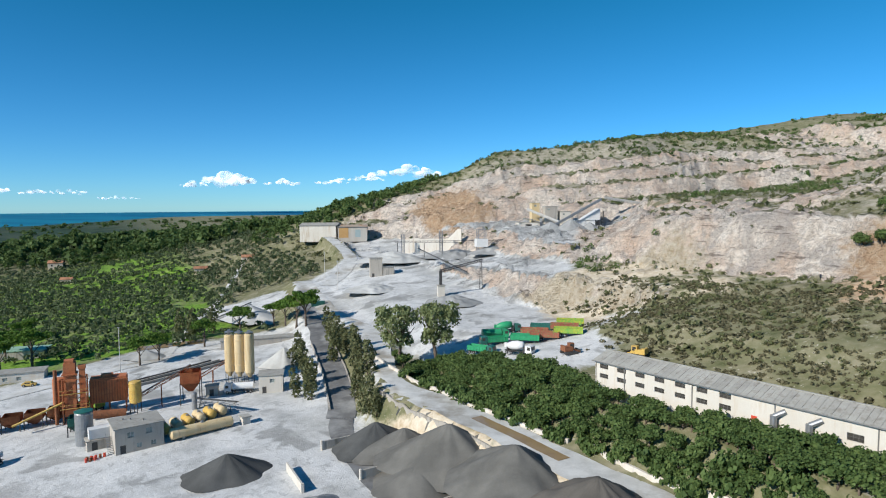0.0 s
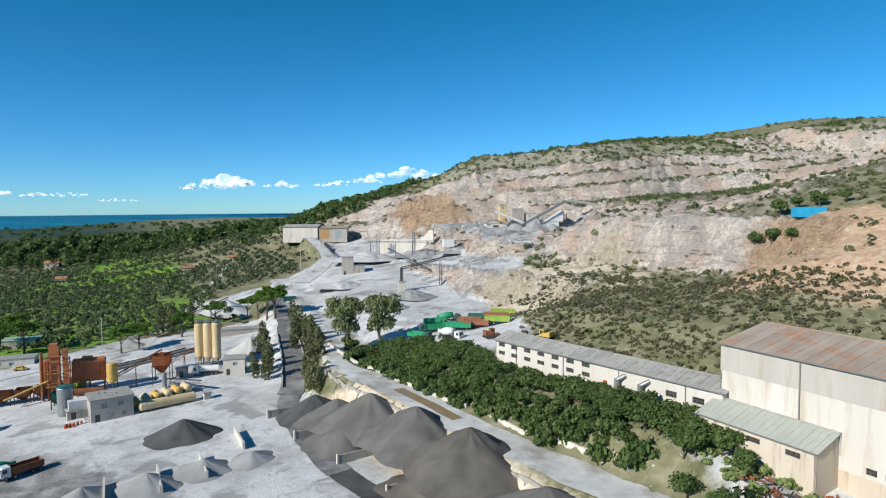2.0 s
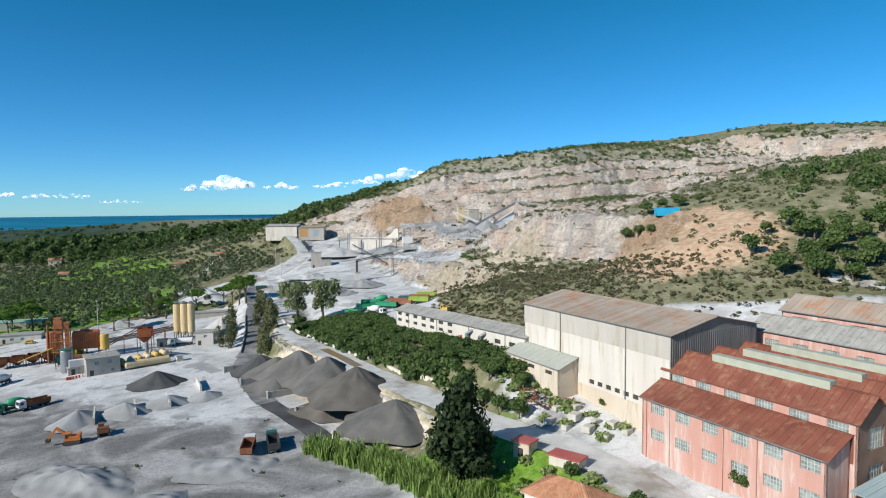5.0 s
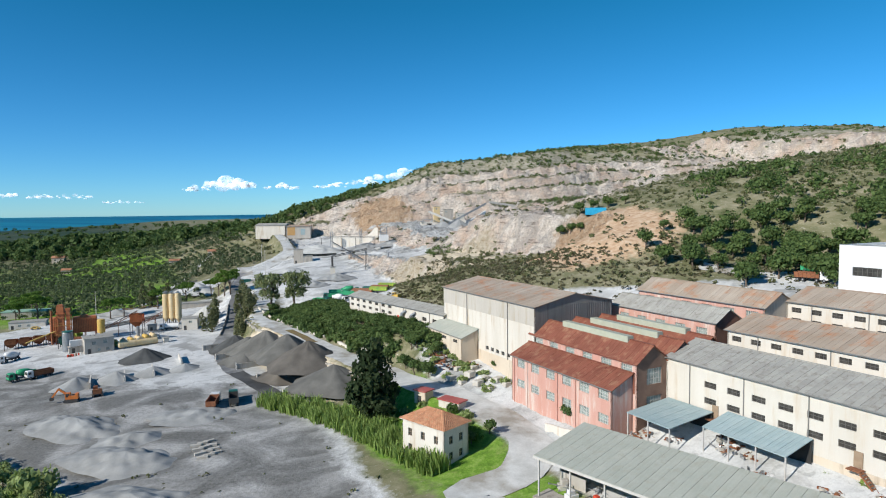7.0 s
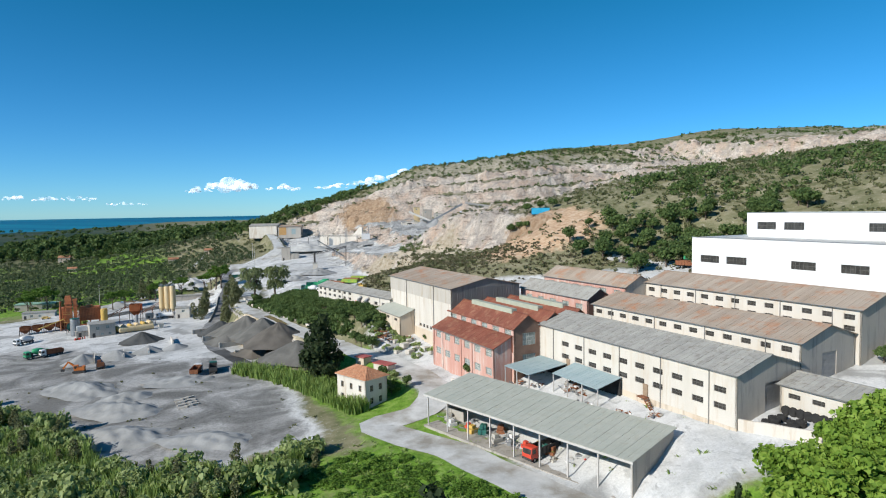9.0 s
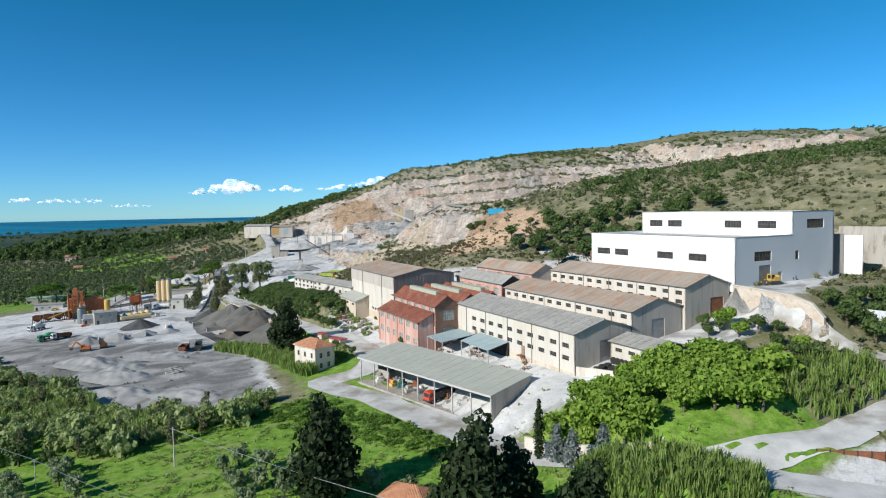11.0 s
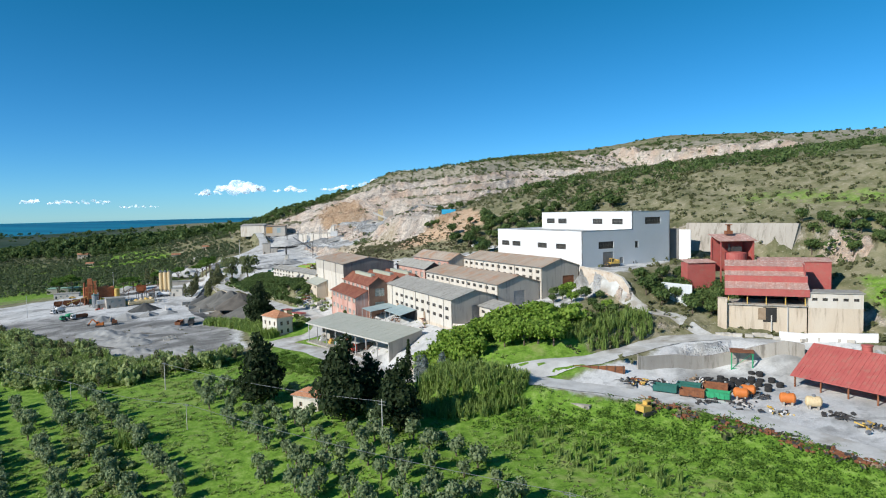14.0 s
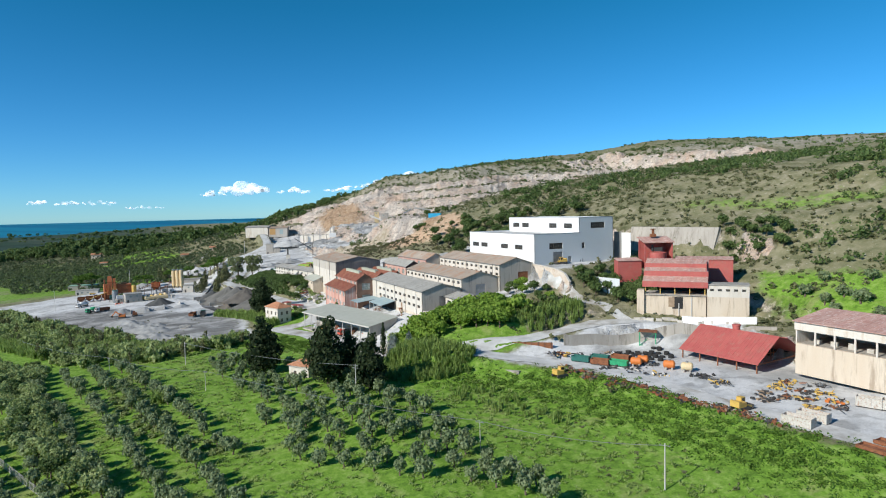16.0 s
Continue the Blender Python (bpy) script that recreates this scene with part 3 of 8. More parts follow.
def box(bm, x0, x1, y0, y1, z0, z1, m=None):
    vs = [bm.verts.new(m @ Vector(c) if m else c) for c in
          ((x0, y0, z0), (x1, y0, z0), (x1, y1, z0), (x0, y1, z0), (x0, y0, z1), (x1, y0, z1), (x1, y1, z1), (x0, y1, z1))]
    for f in ((3, 2, 1, 0), (4, 5, 6, 7), (0, 1, 5, 4), (1, 2, 6, 5), (2, 3, 7, 6), (3, 0, 4, 7)):
        bm.faces.new([vs[k] for k in f])
    return vs


def boxes(*spans):
    bm = bmesh.new()
    for s in spans:
        box(bm, *s)
    return bm


def beam(bm, a, b, w, h=None):
    """A square bar from a to b."""
    a, b = Vector(a), Vector(b)
    d = b - a
    q = d.to_track_quat("X", "Z").to_matrix().to_4x4()
    h = h or w
    box(bm, 0, d.length, -w / 2, w / 2, -h / 2, h / 2, Matrix.Translation(a) @ q)


def tube(bm, a, b, r, r2=None, n=12, caps=True):
    a, b = Vector(a), Vector(b)
    r2 = r if r2 is None else r2
    d = b - a
    q = d.to_track_quat("Z", "Y").to_matrix()
    lo = [bm.verts.new(a + q @ Vector((r * math.cos(k * math.tau / n), r * math.sin(k * math.tau / n), 0))) for k in range(n)]
    hi = [bm.verts.new(b + q @ Vector((r2 * math.cos(k * math.tau / n), r2 * math.sin(k * math.tau / n), 0))) for k in range(n)]
    for k in range(n):
        bm.faces.new((lo[k], lo[(k + 1) % n], hi[(k + 1) % n], hi[k]))
    if caps:
        bm.faces.new(lo[::-1])
        bm.faces.new(hi)


def turned(bm, profile, n=16, m=None):
    """A body of revolution about z from (radius, height) pairs."""
    rings = []
    for r, z in profile:
        ring = []
        for k in range(n):
            p = Vector((r * math.cos(k * math.tau / n), r * math.sin(k * math.tau / n), z))
            ring.append(bm.verts.new(m @ p if m else p))
        rings.append(ring)
    for a, b in zip(rings, rings[1:]):
        for k in range(n):
            bm.faces.new((a[k], a[(k + 1) % n], b[(k + 1) % n], b[k]))
    bm.faces.new(rings[0][::-1])
    bm.faces.new(rings[-1])


def wall_mesh(bm, length, z0, z1, holes, thick=.35, gable=None):
    """A wall in the plane y = 0 from x = 0 to length, its outside towards -y, with openings (x0, x1, z0, z1). gable: heights of the top along x."""
    xs = sorted({0, length, *[h[0] for h in holes], *[h[1] for h in holes]})
    zs = sorted({z0, z1, *[h[2] for h in holes], *[h[3] for h in holes]})
    vs = {}

    def v(x, y, z):
        k = (round(x, 3), round(y, 3), round(z, 3))
        if k not in vs:
            vs[k] = bm.verts.new(k)
        return vs[k]

    for a, b in zip(xs, xs[1:]):
        for c, d in zip(zs, zs[1:]):
            if any(h[0] <= a and b <= h[1] and h[2] <= c and d <= h[3] for h in holes):
                continue
            bm.faces.new((v(a, 0, c), v(b, 0, c), v(b, 0, d), v(a, 0, d)))
            bm.faces.new((v(a, thick, d), v(b, thick, d), v(b, thick, c), v(a, thick, c)))
    for a, b, c, d in holes:
        for p, q in (((a, c), (b, c)), ((b, c), (b, d)), ((b, d), (a, d)), ((a, d), (a, c))):
            bm.faces.new([bm.verts.new(w) for w in ((p[0], 0, p[1]), (p[0], thick, p[1]), (q[0], thick, q[1]), (q[0], 0, q[1]))])
    for p, q in (((0, z0), (0, z1)), ((0, z1), (length, z1)), ((length, z1), (length, z0)), ((length, z0), (0, z0))):
        bm.faces.new([bm.verts.new(w) for w in ((p[0], 0, p[1]), (p[0], thick, p[1]), (q[0], thick, q[1]), (q[0], 0, q[1]))])
    if gable:
        lo = [bm.verts.new((x, 0, z1)) for x, z in gable]
        hi = [bm.verts.new((x, 0, z)) for x, z in gable]
        lob = [bm.verts.new((x, thick, z1)) for x, z in gable]
        hib = [bm.verts.new((x, thick, z)) for x, z in gable]
        for k in range(len(gable) - 1):
            bm.faces.new((lo[k], lo[k + 1], hi[k + 1], hi[k]))
            bm.faces.new((hib[k], hib[k + 1], lob[k + 1], lob[k]))
            bm.faces.new((hi[k], hi[k + 1], hib[k + 1], hib[k]))


def roof_sheets(bm, x0, x1, path, pitch=1.15, thick=.12, gap=.02, lift=0.03, rows=1):
    """Roofing sheets side by side from x0 to x1, running over the (y, z) pairs of path, every second one a little higher."""
    count = max(1, round((x1 - x0) / pitch))
    w = (x1 - x0) / count
    for k in range(count):
        a, b = x0 + k * w + gap, x0 + (k + 1) * w - gap
        up = lift * (k % 2)
        for (ya, za), (yb, zb) in zip(path, path[1:]):
            for r in range(rows):
                f, g = r / rows, (r + 1) / rows
                ends = []
                for s in (f, g):
                    y, z = ya + (yb - ya) * s, za + (zb - za) * s + up + (.03 if s == f and r else 0)
                    ends.append([(a, y, z - thick), (b, y, z - thick), (b, y, z), (a + (b - a) / 2, y, z + .045), (a, y, z)])
                p, q = [[bm.verts.new(c) for c in e] for e in ends]
                for i in range(5):
                    j = (i + 1) % 5
                    bm.faces.new((p[i], p[j], q[j], q[i]))
                bm.faces.new(p[::-1])
                bm.faces.new(q)


def sheeted_roof(t, x0, x1, path, material, pitch=1.15, rows=1, label=""):
    """A roof of separate sheets laid side by side on a thin deck."""
    bm = bmesh.new()
    for (ya, za), (yb, zb) in zip(path, path[1:]):
        vs = [bm.verts.new(c) for c in ((x0 + .05, ya, za - .16), (x1 - .05, ya, za - .16), (x1 - .05, yb, zb - .16), (x0 + .05, yb, zb - .16),
                                        (x0 + .05, ya, za - .09), (x1 - .05, ya, za - .09), (x1 - .05, yb, zb - .09), (x0 + .05, yb, zb - .09))]
        for f in ((3, 2, 1, 0), (4, 5, 6, 7), (0, 1, 5, 4), (1, 2, 6, 5), (2, 3, 7, 6), (3, 0, 4, 7)):
            bm.faces.new([vs[k] for k in f])
    deck = part("roof", bm, material, t, label)
    count = max(1, round((x1 - x0) / pitch))
    w = (x1 - x0) / count
    bm = bmesh.new()
    rings = []
    for y, z in path:
        rings.append([bm.verts.new((a, y, z + b)) for a, b in ((.02, -.08), (w - .02, -.08), (w - .02, 0), (w * .72, .05), (w * .5, .01), (w * .28, .05), (.02, 0))])
    for p, q in zip(rings, rings[1:]):
        for i in range(7):
            bm.faces.new((p[i], p[(i + 1) % 7], q[(i + 1) % 7], q[i]))
    bm.faces.new(rings[0][::-1])
    bm.faces.new(rings[-1])
    me = mesh_of(bm, material)
    for k in range(count):
        part("roof_sheet", me, None, deck, m=Matrix.Translation((x0 + k * w, 0, .015 * (k % 2))))
    return deck


PANES = {}


def window_meshes(w, h, cols, rows, frame_mat, pane_mat):
    key = (round(w, 2), round(h, 2), cols, rows, frame_mat.name, pane_mat.name)
    if key not in PANES:
        bm = bmesh.new()
        t = .07
        for x in np.linspace(0, w, cols + 1):
            box(bm, max(0, x - t / 2), min(w, x + t / 2), 0, .08, 0, h)
        for z in np.linspace(0, h, rows + 1):
            box(bm, 0, w, .005, .075, max(0, z - t / 2), min(h, z + t / 2))
        glass = boxes((.02, w - .02, .03, .05, .02, h - .02))
        PANES[key] = mesh_of(bm, frame_mat), mesh_of(glass, pane_mat)
    return PANES[key]


def put_windows(parent, holes, m, cols=3, rows=2, frame_mat=None, pane_mat=None, inset=.2):
    for a, b, c, d in holes:
        f, g = window_meshes(b - a, d - c, cols, rows, frame_mat or FRAME, pane_mat or PANE)
        ob = part("window", f, None, parent, m=m @ Matrix.Translation((a, inset, c)))
        part("pane", g, None, ob)


def window_row(n, first, spacing, w, z0, h):
    return [(first + k * spacing, first + k * spacing + w, z0, z0 + h) for k in range(n)]


TURN90 = pose(0, 0, 0, 0, 0, 90)


def shed_hall(name, at, length, depth, base, eave, ridge, wall_mat, roof_mat, label, category="factory hall", front=(), end=(), left=(), wins=(3, 2),
              frame_mat=None, pane_mat=None, ridge_at=.5, end_mat=None, over=.5, end_door=None, roof_rows=3, gutter=True, downpipes=0, pitch=1.15, door_mat=None,
              group="", plinth=None):
    """A gabled hall. at: pose of the front left corner at height 0; x runs along the front, y into the hall. front, end and left are its openings."""
    t = thing(name, at, label, category, group)
    bm = bmesh.new()
    wall_mesh(bm, length, base, eave, list(front))
    part("front_wall", bm, wall_mat, t)
    if front:
        put_windows(t, front, Matrix.Identity(4), *wins, frame_mat, pane_mat)
    ry = depth * ridge_at
    path = [(-over, eave - over * (ridge - eave) / ry), (ry, ridge), (depth + over, eave - over * (ridge - eave) / (depth - ry))]
    gable = [(0, eave), *[(y, z - .15) for y, z in path[1:-1]], (depth, eave)]
    right = Matrix.Translation((length, 0, 0)) @ TURN90
    bm = bmesh.new()
    wall_mesh(bm, depth, base, eave, list(end) + ([end_door] if end_door else []), gable=gable)
    part("end_wall", bm, end_mat or wall_mat, t, m=right)
    if end:
        put_windows(t, end, right, *wins, frame_mat, pane_mat)
    if end_door:
        a, b, c, d = end_door
        part("door", boxes((a, b, .15, .22, c, d), *[(a, b, .12, .15, z, z + .06) for z in np.arange(c + .5, d, .6)]), door_mat or STEEL, t, m=right)
    bm = bmesh.new()
    wall_mesh(bm, depth, base, eave, list(left), gable=[(depth - y, z) for y, z in gable[::-1]])
    lm = Matrix.Translation((0, depth, 0)) @ pose(0, 0, 0, 0, 0, -90)
    part("end_wall", bm, end_mat or wall_mat, t, m=lm)
    if left:
        put_windows(t, left, lm, *wins, frame_mat, pane_mat)
    bm = bmesh.new()
    wall_mesh(bm, length, base, eave, [])
    part("back_wall", bm, wall_mat, t, m=Matrix.Translation((length, depth, 0)) @ pose(0, 0, 0, 0, 0, 180))
    sheeted_roof(t, -over, length + over, path, roof_mat, pitch, roof_rows)
    bm = bmesh.new()
    beam(bm, (-over, ry, ridge + .06), (length + over, ry, ridge + .06), .5, .12)
    part("ridge_cap", bm, roof_mat, t)
    if gutter:
        bm = bmesh.new()
        beam(bm, (-over, -over - .06, path[0][1] - .02), (length + over, -over - .06, path[0][1] - .02), .16)
        part("gutter", bm, GREY_SHEET, t)
    for k in range(downpipes):
        bm = bmesh.new()
        x = length * (k + .5) / downpipes if downpipes > 1 else length * .5
        tube(bm, (x, -.12, base), (x, -.12, eave), .09, n=8)
        part("downpipe", bm, GREY_SHEET, t)
    if plinth:
        part("plinth", boxes((-.05, length + .05, -.06, -.003, base, plinth)), STUCCO_OLD, t)
    return t


def on_site(u, v, turn=0.0):
    x, y = site(u, v)
    return pose(x, y, 0, 0, 0, math.degrees(AX) + turn)


# ---- the factory ----
def works():
    # long hall with the plain grey roof, nearest to the road
    rows = [h for z in (13.0, 16.0) for h in window_row(11, 4.2, 4.9, 2.6, z, 1.15)]
    rows = [h for k, h in enumerate(rows) if k not in (0, 11)]
    # Ends of the white halls use a darker grey than their fronts.
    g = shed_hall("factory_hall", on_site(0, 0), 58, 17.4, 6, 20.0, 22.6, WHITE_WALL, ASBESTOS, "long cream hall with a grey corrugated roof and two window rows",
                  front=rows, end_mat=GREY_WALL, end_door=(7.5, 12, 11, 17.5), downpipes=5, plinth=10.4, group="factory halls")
    # behind it, the rows with browner roofs
    rows = [h for z in (19.1, 21.4) for h in window_row(13, 1.2, 4.4, 2.2, z, 1.1)]
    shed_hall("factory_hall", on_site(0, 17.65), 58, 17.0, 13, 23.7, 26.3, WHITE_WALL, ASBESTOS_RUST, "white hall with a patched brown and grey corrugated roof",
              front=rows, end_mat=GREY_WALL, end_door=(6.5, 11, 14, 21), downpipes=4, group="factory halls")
    rows = [h for z in (23.9, 26.2) for h in window_row(13, 1.2, 4.4, 2.2, z, 1.1)]
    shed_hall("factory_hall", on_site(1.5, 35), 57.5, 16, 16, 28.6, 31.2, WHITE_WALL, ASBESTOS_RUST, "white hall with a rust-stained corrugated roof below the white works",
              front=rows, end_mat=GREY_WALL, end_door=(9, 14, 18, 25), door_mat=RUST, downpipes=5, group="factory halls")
    # small white hall by the end of the long one
    shed_hall("outbuilding", on_site(59.5, 9.5), 13.5, 11, 11, 17.6, 19.0, WHITE_WALL, ASBESTOS, "small white outbuilding with a grey roof beside the long hall",
              front=window_row(3, 1.6, 4.3, 2.2, 15.3, .9), end_mat=GREY_WALL, category="outbuilding")
    # pink halls with grey roofs, higher up
    shed_hall("brick_hall", on_site(-36.5, 19.1), 32.5, 8.2, 14, 24.4, 26.9, PINK_WALL, ASBESTOS, "pink rendered hall with a grey roof and pale windows",
              front=window_row(5, 3.2, 6.0, 3.0, 20.4, 2.2), wins=(6, 3), frame_mat=FRAME_PALE, pane_mat=PANE_PALE, end_mat=surface("brown_brick", (.16, .09, .07), (.22, .13, .1), .4, .9),
              group="pink halls")
    shed_hall("brick_hall", on_site(-35.5, 27.6), 37, 10.5, 18, 27.7, 30.5, PINK_WALL, ASBESTOS_RUST, "pink rendered hall with a lichened roof against the slope",
              front=window_row(6, 2.4, 6.0, 3.0, 24.6, 1.8), wins=(6, 3), frame_mat=FRAME_PALE, pane_mat=PANE_PALE, end_mat=GREY_WALL, group="pink halls")
    # the big hall
    h = shed_hall("tall_hall", on_site(-80.3, -8.1), 47, 24.4, 3, 26.0, 28.5, CREAM_WALL, ASBESTOS_RUST, "tall cream hall with low brown gabled roof, ribbed grey end",
                  front=window_row(9, 24.5, 2.6, 1.5, 11.4, 1.0), end_mat=GREY_SHEET, downpipes=0, pitch=1.3)
    part("upper_panel", boxes((0, 47, -.06, -.003, 21.2, 25.9)), BEIGE_PANEL, h, "band of darker beige panels")
    part("lower_panel", boxes((0, 47, -.08, -.003, 3, 10.8)), STUCCO_OLD, h, "stained ochre lower wall")
    for x in (14.5, 35.5):
        bm = bmesh.new()
        tube(bm, (x, -.2, 10.8), (x, -.2, 25.6), .11, n=8)
        part("downpipe", bm, GREY_SHEET, h)
    bm = bmesh.new()
    for k in range(40):
        y = .4 + k * .6
        box(bm, y, y + .18, -.09, -.003, 3, 25.9)
    part("gable_rib", bm, GREY_SHEET, h, m=Matrix.Translation((47, 0, 0)) @ TURN90)
    shed_hall("lean_to", on_site(-80.6, -13.6), 21, 5.4, 2.5, 14.3, 16.3, STUCCO_OLD, ROOF_PALE, "ochre stained lean-to with a mossy roof against the tall hall", "lean-to",
              front=window_row(3, 3.0, 6.6, 2.4, 12.4, .9), ridge_at=.97, over=.35)
    # the pink factory with the rusty roofs
    low = shed_hall("brick_factory", on_site(-35, -13.4), 34, 5.4, 2.5, 14.9, 17.4, PINK_WALL, RUST_ROOF, "faded pink factory wing with a rusty red lean-to roof", "factory wing",
                    front=[h for z in (7.6, 12.3) for h in window_row(6, 2.2, 5.6, 3.0, z, 1.9)], wins=(6, 3), frame_mat=FRAME_PALE, pane_mat=PANE_PALE, ridge_at=.97, over=.5)
    for x in (4.6, 10, 21, 27):
        bm = bmesh.new()
        tube(bm, (x - 3.5, -.15, 3), (x - 3.5, -.15, 14.8), .09, n=8)
        part("downpipe", bm, PINK_WALL, low)
    brick = surface("dark_brown_brick", (.17, .1, .075), (.24, .15, .11), .5, .9)
    for k in range(3):
        b = shed_hall("brick_factory", on_site(-35, -7.9 + 8.3 * k), 35, 8.2, 3 + 3 * k, 19.6, 22.6, PINK_WALL, RUST_ROOF, "faded pink factory bay with a rusty red roof and ridge skylight",
                      "factory bay", front=window_row(6, 1.6, 5.8, 3.1, 16.6, 2.1) if k == 0 else (), wins=(6, 3), frame_mat=FRAME_PALE, pane_mat=PANE_PALE, end_mat=brick,
                      end=[(2.6, 6.6, 9.5, 12.5), (2.6, 6.6, 14.8, 18)] if k == 0 else (), gutter=False, group="rusty roofed bays")
        part("skylight", boxes((8, 29, 3.3, 4.9, 22.0, 23.3)), surface("mossy_glass_%s" % "abc"[k], (.4, .42, .33), (.5, .52, .42), .6, .5) if k == 0 else bpy.data.materials["mossy_glass_a"], b,
             "pale mossy ridge skylight")
    # the white works
    # End and back walls are bluer and slightly darker than the front.
    w = thing("white_works", on_site(3, 51.5), "large fresh white flat-roofed works building in two steps", "factory building")
    lowh = [(a, a + 6.2, 33.6, 35.6) for a in (3.0, 11.5, 30.0, 42.0)]
    bm = bmesh.new()
    wall_mesh(bm, 57.5, 26, 40.5, lowh)
    part("front_wall", bm, PURE_WHITE, w)
    put_windows(w, lowh, Matrix.Identity(4), 6, 2)
    right = Matrix.Translation((57.5, 0, 0)) @ TURN90
    endh = [(7.6, 14.6, 33.8, 36.4)]
    bm = bmesh.new()
    wall_mesh(bm, 23.5, 26, 40.5, endh + [(9.6, 14.4, 27.6, 32.6), (17.4, 19.2, 28, 30.4)])
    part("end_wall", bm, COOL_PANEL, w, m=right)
    put_windows(w, endh, right, 6, 2)
    part("shutter_door", boxes((9.6, 14.4, .15, .22, 27.6, 32.6), *[(9.6, 14.4, .12, .15, z, z + .05) for z in np.arange(28, 32.5, .4)]), STEEL, w, m=right)
    part("door", boxes((17.4, 19.2, .15, .22, 28, 30.4)), STEEL, w, m=right)
    part("roof", boxes((.4, 57.1, .4, 23.5, 39.6, 39.9)), surface("pale_flat_roof", (.5, .5, .48), (.6, .6, .58), .2, .9), w)
    uph = [(a, a + 6.0, 42.2, 44.4) for a in (3.5, 12, 35, 46.5)]
    bm = bmesh.new()
    wall_mesh(bm, 57.5, 39.8, 47.1, uph)
    part("upper_wall", bm, PURE_WHITE, w, m=Matrix.Translation((0, 23.5, 0)))
    put_windows(w, uph, Matrix.Translation((0, 23.5, 0)), 6, 2)
    bm = bmesh.new()
    uend = [(6.4, 14.2, 42.2, 44.8), (1.4, 3.0, 33.5, 36)]
    wall_mesh(bm, 19, 26, 47.1, uend)
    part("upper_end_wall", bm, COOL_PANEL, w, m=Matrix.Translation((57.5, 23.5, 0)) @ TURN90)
    put_windows(w, uend, Matrix.Translation((57.5, 23.5, 0)) @ TURN90, 6, 2)
    part("upper_roof", boxes((.4, 57.1, 23.9, 42.1, 46.4, 46.7)), bpy.data.materials["pale_flat_roof"], w)
    bm = boxes((0, 57.5, 42.1, 42.5, 26, 47.1), (0, .4, .4, 23.5, 26, 40.5), (0, .4, 23.9, 42.1, 26, 47.1))
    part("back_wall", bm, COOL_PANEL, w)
    part("coping", boxes((-.1, 57.6, -.1, .45, 40.5, 40.62), (-.1, 57.6, 23.4, 23.95, 47.1, 47.22), (57.1, 57.6, .45, 23.4, 40.5, 40.62), (57.1, 57.6, 23.95, 42.5, 47.1, 47.22)), STEEL, w)
    # long white building above the hedge
    rows = [h for z in (13.9, 15.9) for h in window_row(7, 1.2, 4.35, 2.1, z, .95)]
    rows += [(47.5, 49.8, 14.2, 15.4), (53, 55.3, 14.2, 15.4)]
    lb = shed_hall("long_building", pose(32.0, 130.4, 0, 0, 0, -52.2), 59, 9, 8, 17.5, 18.9, WHITE_WALL, ASBESTOS, "long low white building with a grey roof above the hedge", "workshop",
                   front=rows, downpipes=4, pitch=1.1)
    part("door", boxes((33.0, 34.0, -.08, -.003, 12.1, 14.2)), DOOR_RED, lb, "bright red door")
    for x in (37.0, 42.5):
        bm = bmesh.new()
        tube(bm, (x, -.8, 11), (x, -.8, 15.4), .55, n=12)
        tube(bm, (x, -.8, 15.2), (x + 1.6, -.1, 16.3), .45, n=10)
        part("duct", bm, STEEL, lb, "grey sheet metal dust duct")


works()


def pine_shed():
    """Open storage shed with a flat pitched roof on posts."""
    at = pose(84.6, -.6, 0, 0, 0, -47.6)
    t = thing("open_shed", at, "long open-fronted storage shed with a pale grey-green roof", "shed")
    L, D, z = 52.6, 13.4, .2
    sheeted_roof(t, -.5, L + .5, [(-.7, 7.65), (D + .4, 9.9)], ROOF_PALE, 1.6, 3)
    part("fascia", boxes((-.5, L + .5, -.78, -.68, 7.2, 7.62)), FRAME_PALE, t)
    part("slab", boxes((-.5, L + .5, -.8, D + .3, -3, .55)), CONCRETE, t)
    part("back_wall", boxes((0, L, D - .3, D, .55, 9.5)), GREY_WALL, t)
    bm = bmesh.new()
    for x in (0, L - .25):
        vs = [bm.verts.new(c) for c in ((x, 0 if x else 6.0, .55), (x, D - .3, .55), (x, D - .3, 9.45), (x, 0 if x else 6.0, 7.6 if x else 8.5))]
        vs2 = [bm.verts.new(v.co + Vector((.25, 0, 0))) for v in vs]
        bm.faces.new(vs)
        bm.faces.new(vs2[::-1])
        for k in range(4):
            bm.faces.new((vs[k], vs2[k], vs2[(k + 1) % 4], vs[(k + 1) % 4]))
    part("side_wall", bm, GREY_WALL, t)
    for k in range(9):
        x = .2 + k * (L - .4) / 8
        bm = bmesh.new()
        box(bm, x - .12, x + .12, -.12, .12, .55, 7.6)
        part("post", bm, FRAME_PALE, t)
        bm = bmesh.new()
        beam(bm, (x, 0, 7.45), (x, D, 9.65), .15, .3)
        part("rafter", bm, STEEL, t)
    part("side_wall", boxes((0, 5.5, 6.0, 6.2, .55, 3.2)), CONCRETE, t)


pine_shed()


